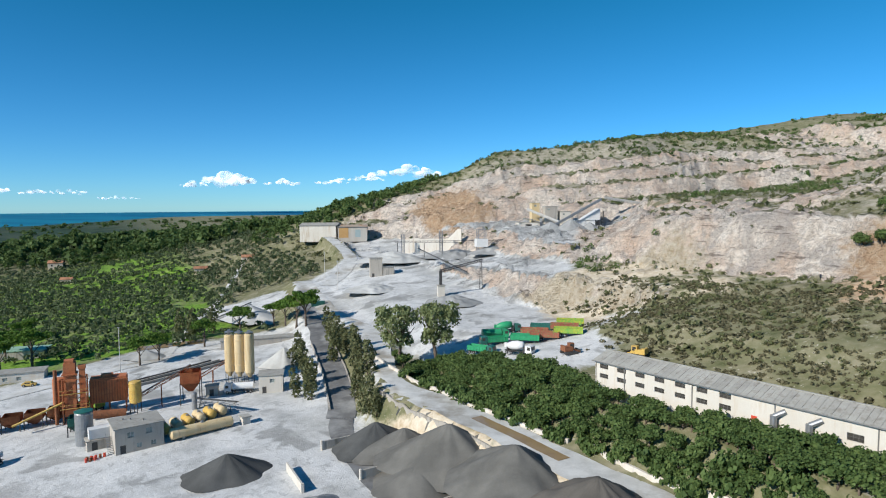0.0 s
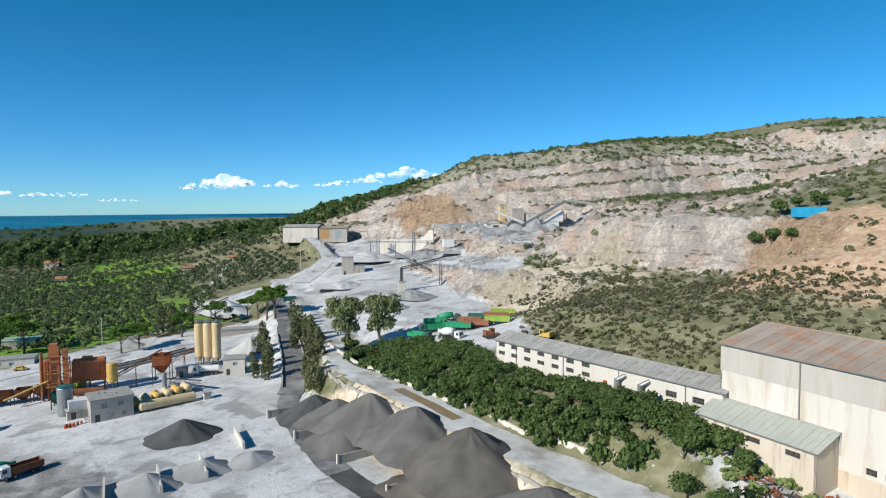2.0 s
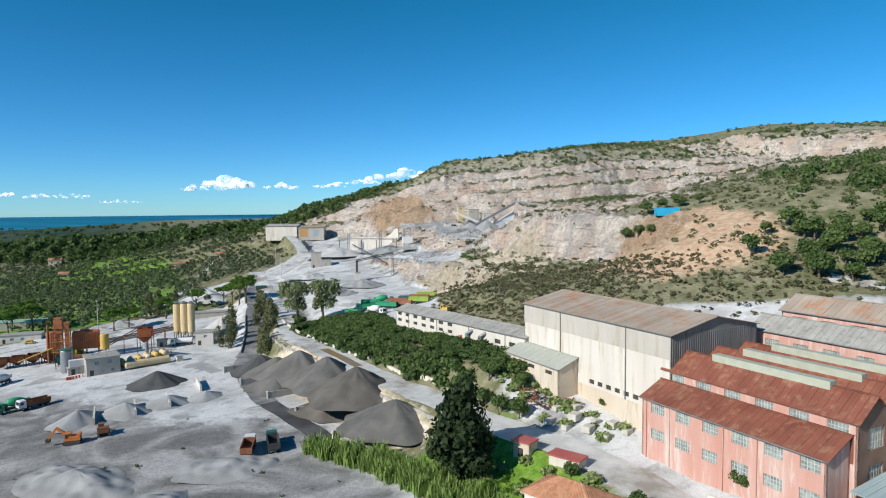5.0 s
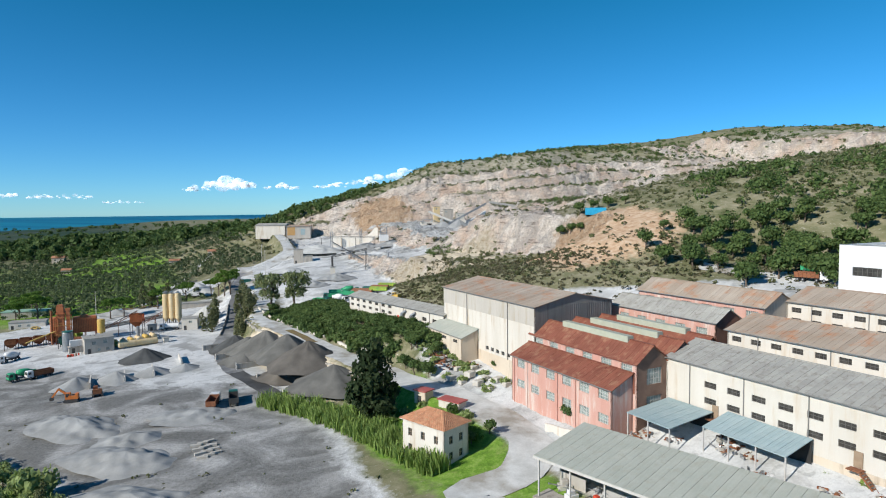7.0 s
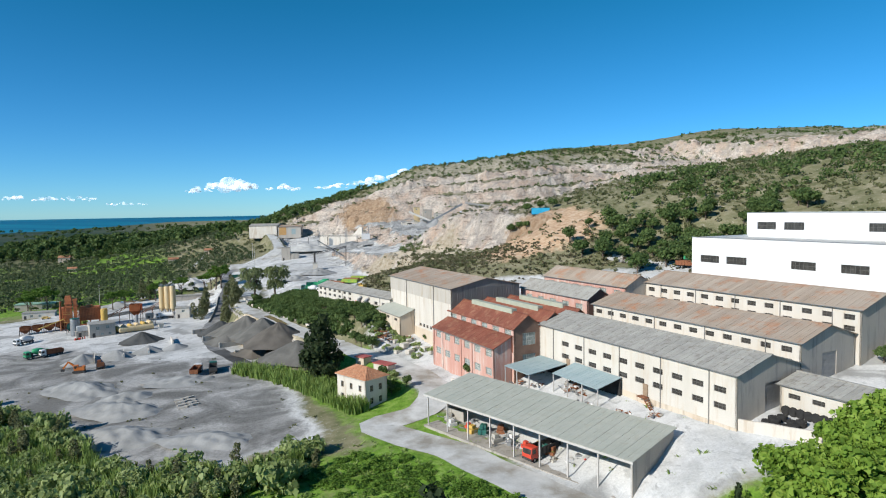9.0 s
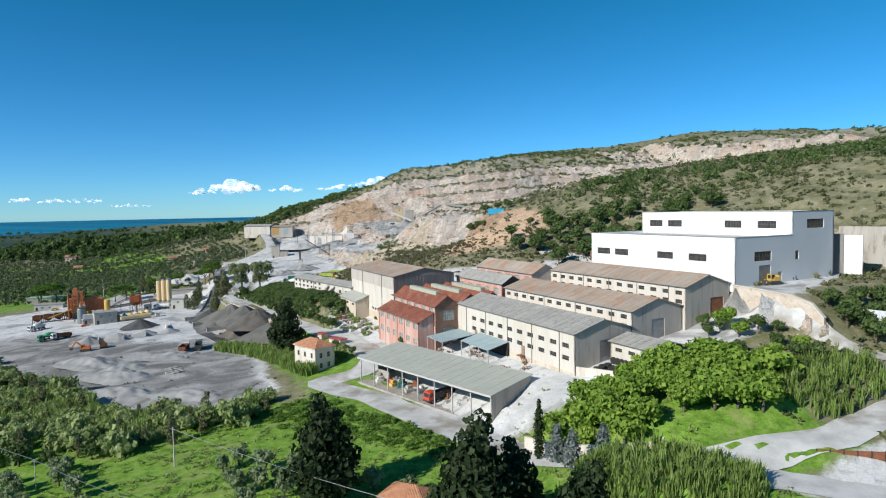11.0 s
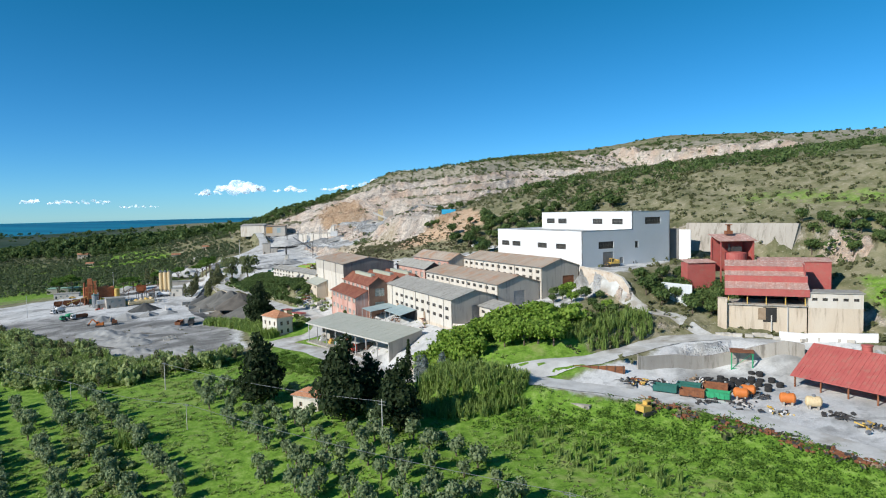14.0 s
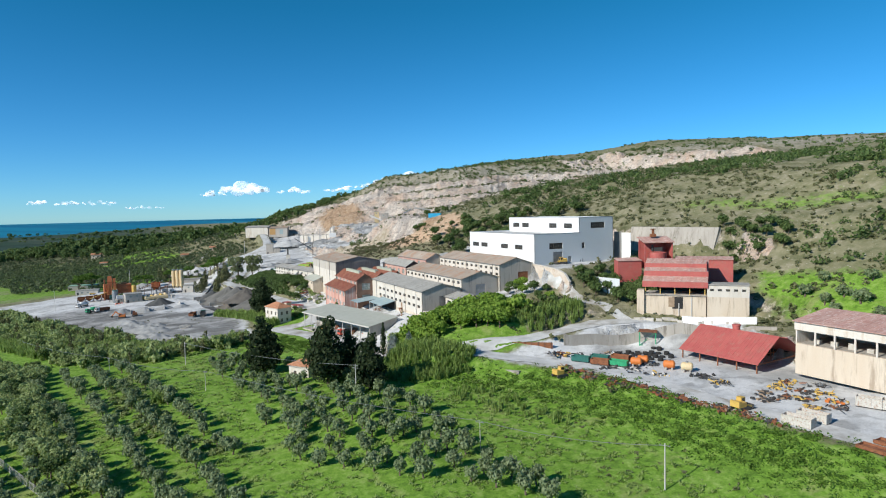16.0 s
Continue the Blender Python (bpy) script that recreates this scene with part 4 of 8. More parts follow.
def house(at, L, D, base, eave, ridge, label, wins=True):
    t = thing("house", at, label, "house")
    front = [(1.6, 2.7, base + 1.0, base + 2.6), (5.2, 6.3, base + 1.0, base + 2.6), (8.8, 9.9, base + 1.0, base + 2.6),
             (1.6, 2.7, base + 4.2, base + 5.8), (5.2, 6.3, base + 4.2, base + 5.8), (8.8, 9.9, base + 4.2, base + 5.8)] if wins else [(2, 3, base + 1.2, base + 2.3)]
    bm = bmesh.new()
    wall_mesh(bm, L, base - 2, eave, front)
    part("wall", bm, CREAM_WALL if wins else WHITE_WALL, t)
    put_windows(t, front, Matrix.Identity(4), 2, 2, WOOD)
    side = [(1.5, 2.6, base + 1.0, base + 2.6), (4.4, 5.5, base + 1.0, base + 2.6), (1.5, 2.6, base + 4.2, base + 5.8), (4.4, 5.5, base + 4.2, base + 5.8)] if wins else []
    m = Matrix.Translation((L, 0, 0)) @ TURN90
    bm = bmesh.new()
    wall_mesh(bm, D, base - 2, eave, side)
    part("wall", bm, CREAM_WALL if wins else WHITE_WALL, t, m=m)
    put_windows(t, side, m, 2, 2, WOOD)
    part("wall", boxes((0, L, D - .35, D, base - 2, eave), (0, .35, .35, D - .35, base - 2, eave)), CREAM_WALL if wins else WHITE_WALL, t)
    part("cornice", boxes((-.45, L + .45, -.45, D + .45, eave, eave + .16)), CREAM_WALL, t)
    # hipped roof of tile courses
    bm = bmesh.new()
    o, h0 = .6, eave + .17
    rise, half = ridge - h0, D / 2 + o
    n = 11
    for s in range(n):
        f, g = s / n, (s + 1) / n
        lo, hi = half * f, half * g
        z0, z1 = h0 + rise * f, h0 + rise * g + .05
        for k in range(4):
            c = [(-o + lo, -o + lo), (L + o - lo, -o + lo), (L + o - lo, D + o - lo), (-o + lo, D + o - lo)]
            d = [(-o + hi, -o + hi), (L + o - hi, -o + hi), (L + o - hi, D + o - hi), (-o + hi, D + o - hi)]
            a, b = Vector((*c[k], z0)), Vector((*c[(k + 1) % 4], z0))
            p, q = Vector((*d[k], z1)), Vector((*d[(k + 1) % 4], z1))
            tiles = max(1, round((b - a).length / .55))
            for i in range(tiles):
                a1, b1 = a.lerp(b, i / tiles), a.lerp(b, (i + 1) / tiles)
                p1, q1 = p.lerp(q, i / tiles), p.lerp(q, (i + 1) / tiles)
                mid, top = (a1 + b1) / 2 + Vector((0, 0, .1)), (p1 + q1) / 2 + Vector((0, 0, .1))
                vs = [bm.verts.new(w) for w in (a1, mid, b1, q1, top, p1)]
                bm.faces.new((vs[0], vs[1], vs[4], vs[5]))
                bm.faces.new((vs[1], vs[2], vs[3], vs[4]))
    part("roof", bm, TERRACOTTA, t, "terracotta tiled hipped roof")
    return t


house(pose(60.0, 20.8, 0, 0, 0, -42.5), 11.5, 7.2, -.4, 6.9, 9.3, "two-storey cream house with a terracotta hipped roof")
house(pose(99.6, -78.5, 0, 0, 0, -25), 8, 5.5, -1.2, 2.6, 4.4, "small white cottage with an orange tiled roof among trees", False)


# ---- roads, heaps, walls ----
def high(x, y):
    """Height of the ground sheet as built."""
    i = int(np.clip(np.searchsorted(GX[0], x) - 1, 0, nc - 2))
    j = int(np.clip(np.searchsorted(GY[:, 0], y) - 1, 0, nr - 2))
    fx = (x - GX[j, i]) / (GX[j, i + 1] - GX[j, i])
    fy = (y - GY[j, i]) / (GY[j + 1, i] - GY[j, i])
    a = GZ[j, i] * (1 - fx) + GZ[j, i + 1] * fx
    b = GZ[j + 1, i] * (1 - fx) + GZ[j + 1, i + 1] * fx
    return float(a * (1 - fy) + b * fy)


def smooth_line(points, gap=3.0):
    """Points at even steps along a smooth curve through the plan points."""
    out = []
    p = [np.array(q, float) for q in points]
    for k in range(len(p) - 1):
        a, b, c, d = p[max(k - 1, 0)], p[k], p[k + 1], p[min(k + 2, len(p) - 1)]
        m = max(2, int(np.linalg.norm(c[:2] - b[:2]) / gap))
        for s in np.linspace(0, 1, m, endpoint=False):
            out.append(.5 * (2 * b + (c - a) * s + (2 * a - 5 * b + 4 * c - d) * s * s + (3 * b - a - 3 * c + d) * s ** 3))
    return out + [p[-1]]


def dusty_road(name, a, b, patch):
    m, n, l, bsdf = nodes_of(name)
    at = n.new("ShaderNodeNewGeometry").outputs["Position"]
    col = ramp(n, l, noise_node(n, l, at, .22, 7, .65), [(.32, a), (.62, b)])
    col = mixed(n, l, ramp(n, l, noise_node(n, l, at, .07, 6, .6), [(.5, 0), (.62, .8)]), col, patch)
    col = mixed(n, l, .3, col, ramp(n, l, noise_node(n, l, at, 3, 5), [(.2, (.5, .5, .5)), (.8, (1, 1, 1))]), "MULTIPLY")
    l.new(col, bsdf.inputs["Base Color"])
    bsdf.inputs["Roughness"].default_value = .9
    bumped(n, l, bsdf, noise_node(n, l, at, 4, 5), .3, .05)
    return m


PALE_ROAD = dusty_road("dusty_pale_road", (.46, .46, .44), (.64, .64, .62), (.27, .24, .19))
TARMAC = dusty_road("dusty_asphalt", (.1, .1, .1), (.2, .2, .2), (.36, .36, .35))
BLACK_TARMAC = dusty_road("fresh_dark_asphalt", (.035, .035, .036), (.06, .06, .06), (.1, .1, .1))


def strip(name, line, half, material, label, lift=.12, category="road", over_ground=True):
    pts = smooth_line(line)
    bm = bmesh.new()
    rows = []
    for k, p in enumerate(pts):
        d = pts[min(k + 1, len(pts) - 1)][:2] - pts[max(k - 1, 0)][:2]
        d = d / (np.linalg.norm(d) or 1)
        nrm = np.array([-d[1], d[0]])
        row = []
        for s in (-1, -.5, 0, .5, 1):
            q = p[:2] + nrm * half * s * (1 + .05 * math.sin(k * 1.3 + s))
            z = high(*q) + lift
            row.append(bm.verts.new((q[0], q[1], z)))
        rows.append(row)
    for a, b in zip(rows, rows[1:]):
        for i in range(4):
            bm.faces.new((a[i], a[i + 1], b[i + 1], b[i]))
    ob = new(name, mesh_of(bm, material, True))
    return tagged(ob, label, category, kind="structure")


for key, mat_, label in (("lane", PALE_ROAD, "dusty pale lane winding past the works"), ("ramp", TARMAC, "grey asphalt ramp up to the quarry"),
                         ("haul_road", PALE_ROAD, "white dusty haul road into the quarry"), ("works_drive", PALE_ROAD, "pale concrete drive up to the red plant"),
                         ("yard_drive", PALE_ROAD, "pale dusty drive through the scrapyard")):
    strip("road", ROADS[key][1], ROADS[key][0], mat_, label, .14 if key == "lane" else .18)
strip("road", [(-3, 104), (6, 92), (16, 78), (26, 62)], 2.6, BLACK_TARMAC, "strip of fresh black asphalt in the yard", .16)
strip("road", [(-27, 160), (-24, 146), (-14, 124), (-3, 104)], 3.0, TARMAC, "worn grey asphalt strip in the yard", .13)
strip("road", [(-105, 232), (-118, 300), (-128, 360), (-140, 420), (-150, 470)], 1.8, PALE_ROAD, "narrow pale track through the olive groves", .12)
strip("road", [(-180, 160), (-140, 190), (-112, 222), (-82, 250), (-60, 262)], 3.2, PALE_ROAD, "white dusty yard track", .15)
strip("road", [site(66, 46), site(76, 50), site(90, 50), site(104, 54), site(112, 56)], 2.0, PALE_ROAD, "narrow pale path down the slope", .2)
strip("road", [(150, 95), (172, 72), (186, 62), (205, 58)], 3.0, PALE_ROAD, "pale track beside the white works", .2)
strip("road", [(36, -140), (50, -150), (62, -162), (80, -182)], 5.0, PALE_ROAD, "pale road beside the field fence", .15)
MUD = surface("ochre_mud_water", (.3, .2, .1), (.36, .26, .15), .3, .15, bump=.05)
strip("puddle", [(7, 136.5), (12, 129), (17, 121), (22, 112.5)], 1.5, MUD, "shallow ochre puddle on the lane", .2, "puddle")
strip("puddle", [(-122, 246), (-110, 250), (-98, 254)], 3.5, MUD, "ochre mud pond beside the meadow", .2, "puddle")


def low_wall(line, height, thick, material, name, label, category="wall", sink=1.0):
    bm = bmesh.new()
    pts = smooth_line(line, 2.5)
    for a, b in zip(pts, pts[1:]):
        za, zb = high(*a[:2]), high(*b[:2])
        d = (b - a)[:2]
        nrm = np.array([-d[1], d[0]]) / np.linalg.norm(d) * thick / 2
        vs = []
        for p, z in ((a, za), (b, zb)):
            for s in (-1, 1):
                for h in (-sink, height):
                    vs.append(bm.verts.new((p[0] + nrm[0] * s, p[1] + nrm[1] * s, z + h)))
        for f in ((0, 1, 5, 4), (2, 6, 7, 3), (1, 3, 7, 5), (0, 4, 6, 2), (0, 2, 3, 1), (4, 5, 7, 6)):
            bm.faces.new([vs[i] for i in f])
    return tagged(new(name, mesh_of(bm, material)), label, category)


low_wall([(-21, 190), (-11, 170.5), (2, 151), (17, 130), (24.3, 120)], .9, .5, CREAM_WALL, "low_wall", "low cream rendered wall beside the lane")
low_wall([(27.5, 117.6), (33, 106), (40, 97), (48, 86)], .9, .5, CREAM_WALL, "low_wall", "low cream rendered wall beside the lane")
low_wall([(-22, 168), (-10, 148), (6, 126), (15, 111), (28, 91), (42, 72), (54, 57)], .55, .35, CONCRETE, "kerb", "long concrete kerb above the gravel bins", "kerb")
low_wall([(-31, 166), (-34, 178), (-40, 200), (-49, 228)], .8, .35, CONCRETE, "parapet", "concrete parapet of the ramp", "parapet")
low_wall([(-22, 172), (-27, 182), (-32, 200), (-40, 226)], .6, .35, CONCRETE, "parapet", "concrete parapet of the ramp", "parapet")
low_wall([(189, -73.5), (203, -70), (215, -69), (232, -73)], 3.4, .5, CONCRETE, "retaining_wall", "streaked concrete retaining wall above the scrapyard", "retaining wall", 3)


def terrace_wall():
    """Battered wall with a sloping coping below the yard of the white works."""
    x, y = site(60.8, 50.2)
    t = thing("retaining_wall", pose(x, y, 0, 0, 0, math.degrees(AX) + 2), "white and ochre stone retaining wall beside the white works", "retaining wall")
    bm = bmesh.new()
    tops, n = [(0, 28.0), (8, 27.6), (16, 27.0), (21, 25.6), (24, 22.5)], 5
    rows = [[bm.verts.new(q) for q in ((a, -1.0, 10), (a, 0, z), (a, .7, z), (a, .7, 10))] for a, z in tops]
    for p, q in zip(rows, rows[1:]):
        for k in range(4):
            bm.faces.new((p[k], q[k], q[(k + 1) % 4], p[(k + 1) % 4]))
    bm.faces.new(rows[0][::-1])
    bm.faces.new(rows[-1])
    part("face", bm, STONE_WALL, t)
    bm = bmesh.new()
    for (a, z), (b, w) in zip(tops, tops[1:]):
        beam(bm, (a, .3, z + .12), (b, .3, w + .12), 1.0, .24)
    part("coping", bm, WHITE_WALL, t)
    f = thing("fence_panel", pose(*site(87, 62), 0, 0, 0, math.degrees(AX) + 8), "pale sheet fence on the edge of the works yard", "fence")
    part("sheet", boxes(*[(k * 1.2, k * 1.2 + 1.16, 0, .06, 16, 24.2) for k in range(10)]), COOL_PANEL, f)
    part("rail", boxes((0, 12, .06, .14, 23.4, 23.55)), STEEL, f)


STONE_WALL = surface("patched_stone_wall", (.52, .42, .33), (.68, .62, .54), .5, .9, stain=(.42, .3, .2), per=0)
terrace_wall()
low_wall([(126, -54), (134, -62), (141, -66), (149, -69)], 2.6, .5, CREAM_WALL, "retaining_wall", "pale stone wall at the end of the shed", "retaining wall", 2)
low_wall([(90, 26), (97, 16), (104, 8)], 1.6, .4, CREAM_WALL, "garden_wall", "cream boundary wall below the pink factory", "wall")


def gravel(name, a, b):
    m, n, l, bsdf = nodes_of(name)
    at = n.new("ShaderNodeNewGeometry").outputs["Position"]
    mp = n.new("ShaderNodeMapping")
    mp.inputs["Scale"].default_value = (1, 1, .25)
    l.new(at, mp.inputs[0])
    col = ramp(n, l, noise_node(n, l, mp.outputs[0], .16, 6, .6), [(.35, a), (.65, b)])
    col = mixed(n, l, .35, col, ramp(n, l, noise_node(n, l, at, 4, 6, .8), [(.25, (.5, .5, .5)), (.75, (1, 1, 1))]), "MULTIPLY")
    l.new(col, bsdf.inputs["Base Color"])
    bsdf.inputs["Roughness"].default_value = .95
    bsdf.inputs["Specular IOR Level"].default_value = .1
    bumped(n, l, bsdf, noise_node(n, l, at, 5, 6, .8), .4, .1)
    return m


GRAVEL_GREY = gravel("grey_gravel", (.125, .122, .113), (.185, .18, .165))
GRAVEL_DARK = gravel("dark_grey_gravel", (.08, .082, .08), (.12, .122, .12))
GRAVEL_BROWN = gravel("brown_grey_gravel", (.115, .105, .093), (.165, .15, .132))
GRAVEL_WHITE = gravel("white_crushed_stone", (.45, .45, .43), (.6, .6, .58))
GRAVEL_MID = gravel("pale_grey_gravel", (.28, .285, .28), (.38, .385, .38))
PALE_BANK = gravel("pale_bank_earth", (.5, .46, .38), (.62, .58, .5))


def heap(x, y, rx, ry, h, turn, material, label, category="gravel heap", seed=0, ripple=0.0, sink=.5):
    """A tipped heap: straight slopes at the angle of rest, a soft crest, runnels and a ragged foot."""
    n, m = 26, 56
    z0 = high(x, y) - sink
    c, s = math.cos(math.radians(turn)), math.sin(math.radians(turn))
    bm = bmesh.new()
    rows = []
    for i in range(n + 1):
        f = i / n
        ring = []
        for k in range(m):
            a = k * math.tau / m
            edge = 1 + .1 * math.sin(2 * a + seed) + .06 * math.sin(5 * a + seed * 2) + .03 * math.sin(9 * a)
            px, py = rx * f * edge * math.cos(a), ry * f * edge * math.sin(a)
            top = h * (1 - (math.sqrt(f * f + .003) - .055) / (math.sqrt(1.003) - .055)) ** 1.08 if f < 1 else 0
            wx, wy = x + px * c - py * s, y + px * s + py * c
            top += f * (1 - f) * h * .16 * noise.noise(Vector((a * 3, f * 1.2, seed)))
            top += ripple * f * (1 - f) * 4 * noise.noise(Vector((wx * .35, wy * .35, seed)))
            ring.append(bm.verts.new((wx, wy, max(z0 + sink + top, high(wx, wy) - .3 if f > .8 else -99))))
        rows.append(ring)
    for a, b in zip(rows, rows[1:]):
        for k in range(m):
            j = (k + 1) % m
            bm.faces.new((a[k], b[k], b[j], a[j]))
    bmesh.ops.remove_doubles(bm, verts=bm.verts, dist=.001)
    return tagged(new("stockpile", mesh_of(bm, material, True)), label, category, "stock heaps")


heap(-16, 142, 10, 9, 5.4, 30, GRAVEL_DARK, "small dark grey gravel heap in a bin", seed=1)
heap(-9, 137, 11, 9, 5.6, 10, GRAVEL_GREY, "grey gravel cone beside the bin wall", seed=8)
heap(1, 127, 15, 14, 8.6, -20, GRAVEL_GREY, "large steep grey gravel cone against the bank", seed=2, ripple=.25)
heap(-5, 121, 11, 10, 4.2, -40, GRAVEL_GREY, "tipped foot of grey gravel in front of the cone", seed=9, ripple=.2)
heap(13, 111, 16, 13, 7.4, -52, GRAVEL_GREY, "large grey-green gravel heap against the bank", seed=3, ripple=.25)
heap(24, 95, 16, 13, 7.4, -55, GRAVEL_BROWN, "brown-grey gravel heap with tipped ridges", seed=4, ripple=.6)
heap(17, 92, 11, 8, 4.0, -35, GRAVEL_BROWN, "low brown-grey gravel ridge beside the bin wall", seed=7, ripple=.5)
heap(36, 75, 15, 12, 6.0, -50, GRAVEL_GREY, "grey gravel heap at the end of the bins", seed=5, ripple=.3)
heap(-46, 129, 9.5, 7.5, 4.4, 10, GRAVEL_DARK, "isolated dark gravel heap in the yard", seed=6)
for k, (hx, hy, r, h) in enumerate([(-42, 101, 8, 3), (-33, 108, 7, 2.6), (-24, 113, 6, 2), (-52, 95, 8, 3.2)]):
    heap(hx, hy, r, r * .8, h, 20 * k, GRAVEL_MID, "pale grey gravel heap between bin walls", seed=10 + k)
for k, (hx, hy, r, h) in enumerate([(-30, 372, 22, 6), (8, 378, 20, 5), (28, 360, 15, 4.5), (-34, 300, 16, 3), (4, 262, 14, 3.4), (-6, 240, 12, 2.6)]):
    heap(hx, hy, r, r * .8, h, 25 * k, GRAVEL_MID if k % 3 else GRAVEL_WHITE, "pale crushed stone heap on the quarry floor", seed=20 + k, ripple=.7)
for k, (hx, hy, r, h) in enumerate([(66, 384, 11, 6), (78, 382, 11, 7), (90, 384, 10, 6)]):
    heap(hx, hy, r, r * .9, h, 40 * k, GRAVEL_MID, "pale stone heap below the crusher", seed=40 + k)
heap(-92, 292, 24, 13, 6, -55, GRAVEL_WHITE, "long white crushed stone bank beside the olives", seed=31)
heap(-56, 216, 8, 7, 6, 0, GRAVEL_WHITE, "white sand heap beside the silos", seed=32)
heap(-112, 232, 8, 6, 3, 0, GRAVEL_MID, "small pale heap beside the pond", seed=33)
for k, (hx, hy, rx, ry, h) in enumerate([(-28, 55, 17, 9, 3), (-2, 30, 16, 9, 2.6), (10, 8, 14, 9, 2.6), (34, 2, 13, 7, 2), (2, 60, 14, 8, 1.8), (-8, 44, 10, 6, 2)]):
    heap(hx, hy, rx, ry, h, -35 + 12 * k, GRAVEL_MID, "flattened grey spoil heap with a ragged edge", "spoil heap", seed=50 + k, ripple=.8)


def bin_wall(x, y, length, turn, height, label, material=None):
    t = thing("bin_wall", pose(x, y, high(x, y), 0, 0, turn), label, "concrete wall", "bin walls")
    bm = bmesh.new()
    box(bm, 0, length, -.2, .2, -2, height * .9)
    part("panel", bm, material or CONCRETE, t)
    bm = bmesh.new()
    box(bm, -.35, 0, -.3, .3, -2, height)
    part("post", bm, WHITE_WALL, t)


for bx, by, ln in ((-28, 140, 15), (-17, 124, 10), (-4, 108.5, 19), (8.2, 92, 19), (21.6, 73, 18)):
    bin_wall(bx, by, ln, 32, 2.3, "stained concrete bin wall between gravel heaps")
for bx, by in ((-37.5, 97.5), (-30.7, 103.6), (-28, 119.3), (-46, 92)):
    bin_wall(bx, by, 12, 118, 2.0, "short white concrete bin wall in the yard", WHITE_WALL)


# ---- vehicles ----
def wheel_mesh(r=.5, w=.32):
    bm = bmesh.new()
    prof = [(r * .55, -w / 2), (r * .93, -w / 2), (r, -w * .32), (r, w * .32), (r * .93, w / 2), (r * .55, w / 2)]
    turned(bm, prof, 14, pose(0, 0, 0, 90))
    return mesh_of(bm, TYRE)


def rim_mesh(r=.5, w=.32):
    bm = bmesh.new()
    turned(bm, [(r * .5, -w * .53), (r * .2, -w * .56), (r * .2, w * .56), (r * .5, w * .53)], 10, pose(0, 0, 0, 90))
    return mesh_of(bm, STEEL)


WHEEL, RIM = wheel_mesh(), rim_mesh()
BIG_WHEEL, BIG_RIM = wheel_mesh(.85, .55), rim_mesh(.85, .55)


def add_wheels(t, xs, half, r=.5, meshes=None):
    w, q = meshes or (WHEEL, RIM)
    for x in xs:
        for s in (-1, 1):
            ob = part("wheel", w, None, t, m=Matrix.Translation((x, s * half, r)))
            part("rim", q, None, ob)


def tipper_body(bm, x0, x1, w, z0, z1, ribs=6):
    t = .1
    box(bm, x0, x1, -w, w, z0, z0 + t)
    box(bm, x0, x1, -w, -w + t, z0 + t, z1)
    box(bm, x0, x1, w - t, w, z0 + t, z1)
    box(bm, x0, x0 + t, -w + t, w - t, z0 + t, z1)
    box(bm, x1 - t, x1, -w + t, w - t, z0 + t, z1 + .2)
    for k in range(ribs + 1):
        x = x0 + (x1 - x0 - .12) * k / ribs
        for s in (-1, 1):
            box(bm, x, x + .12, s * w - (.08 if s < 0 else 0), s * w + (.08 if s > 0 else 0), z0 + .05, z1)
    for s in (-1, 1):
        box(bm, x0, x1, s * w - .1, s * w + .1, z1, z1 + .1)


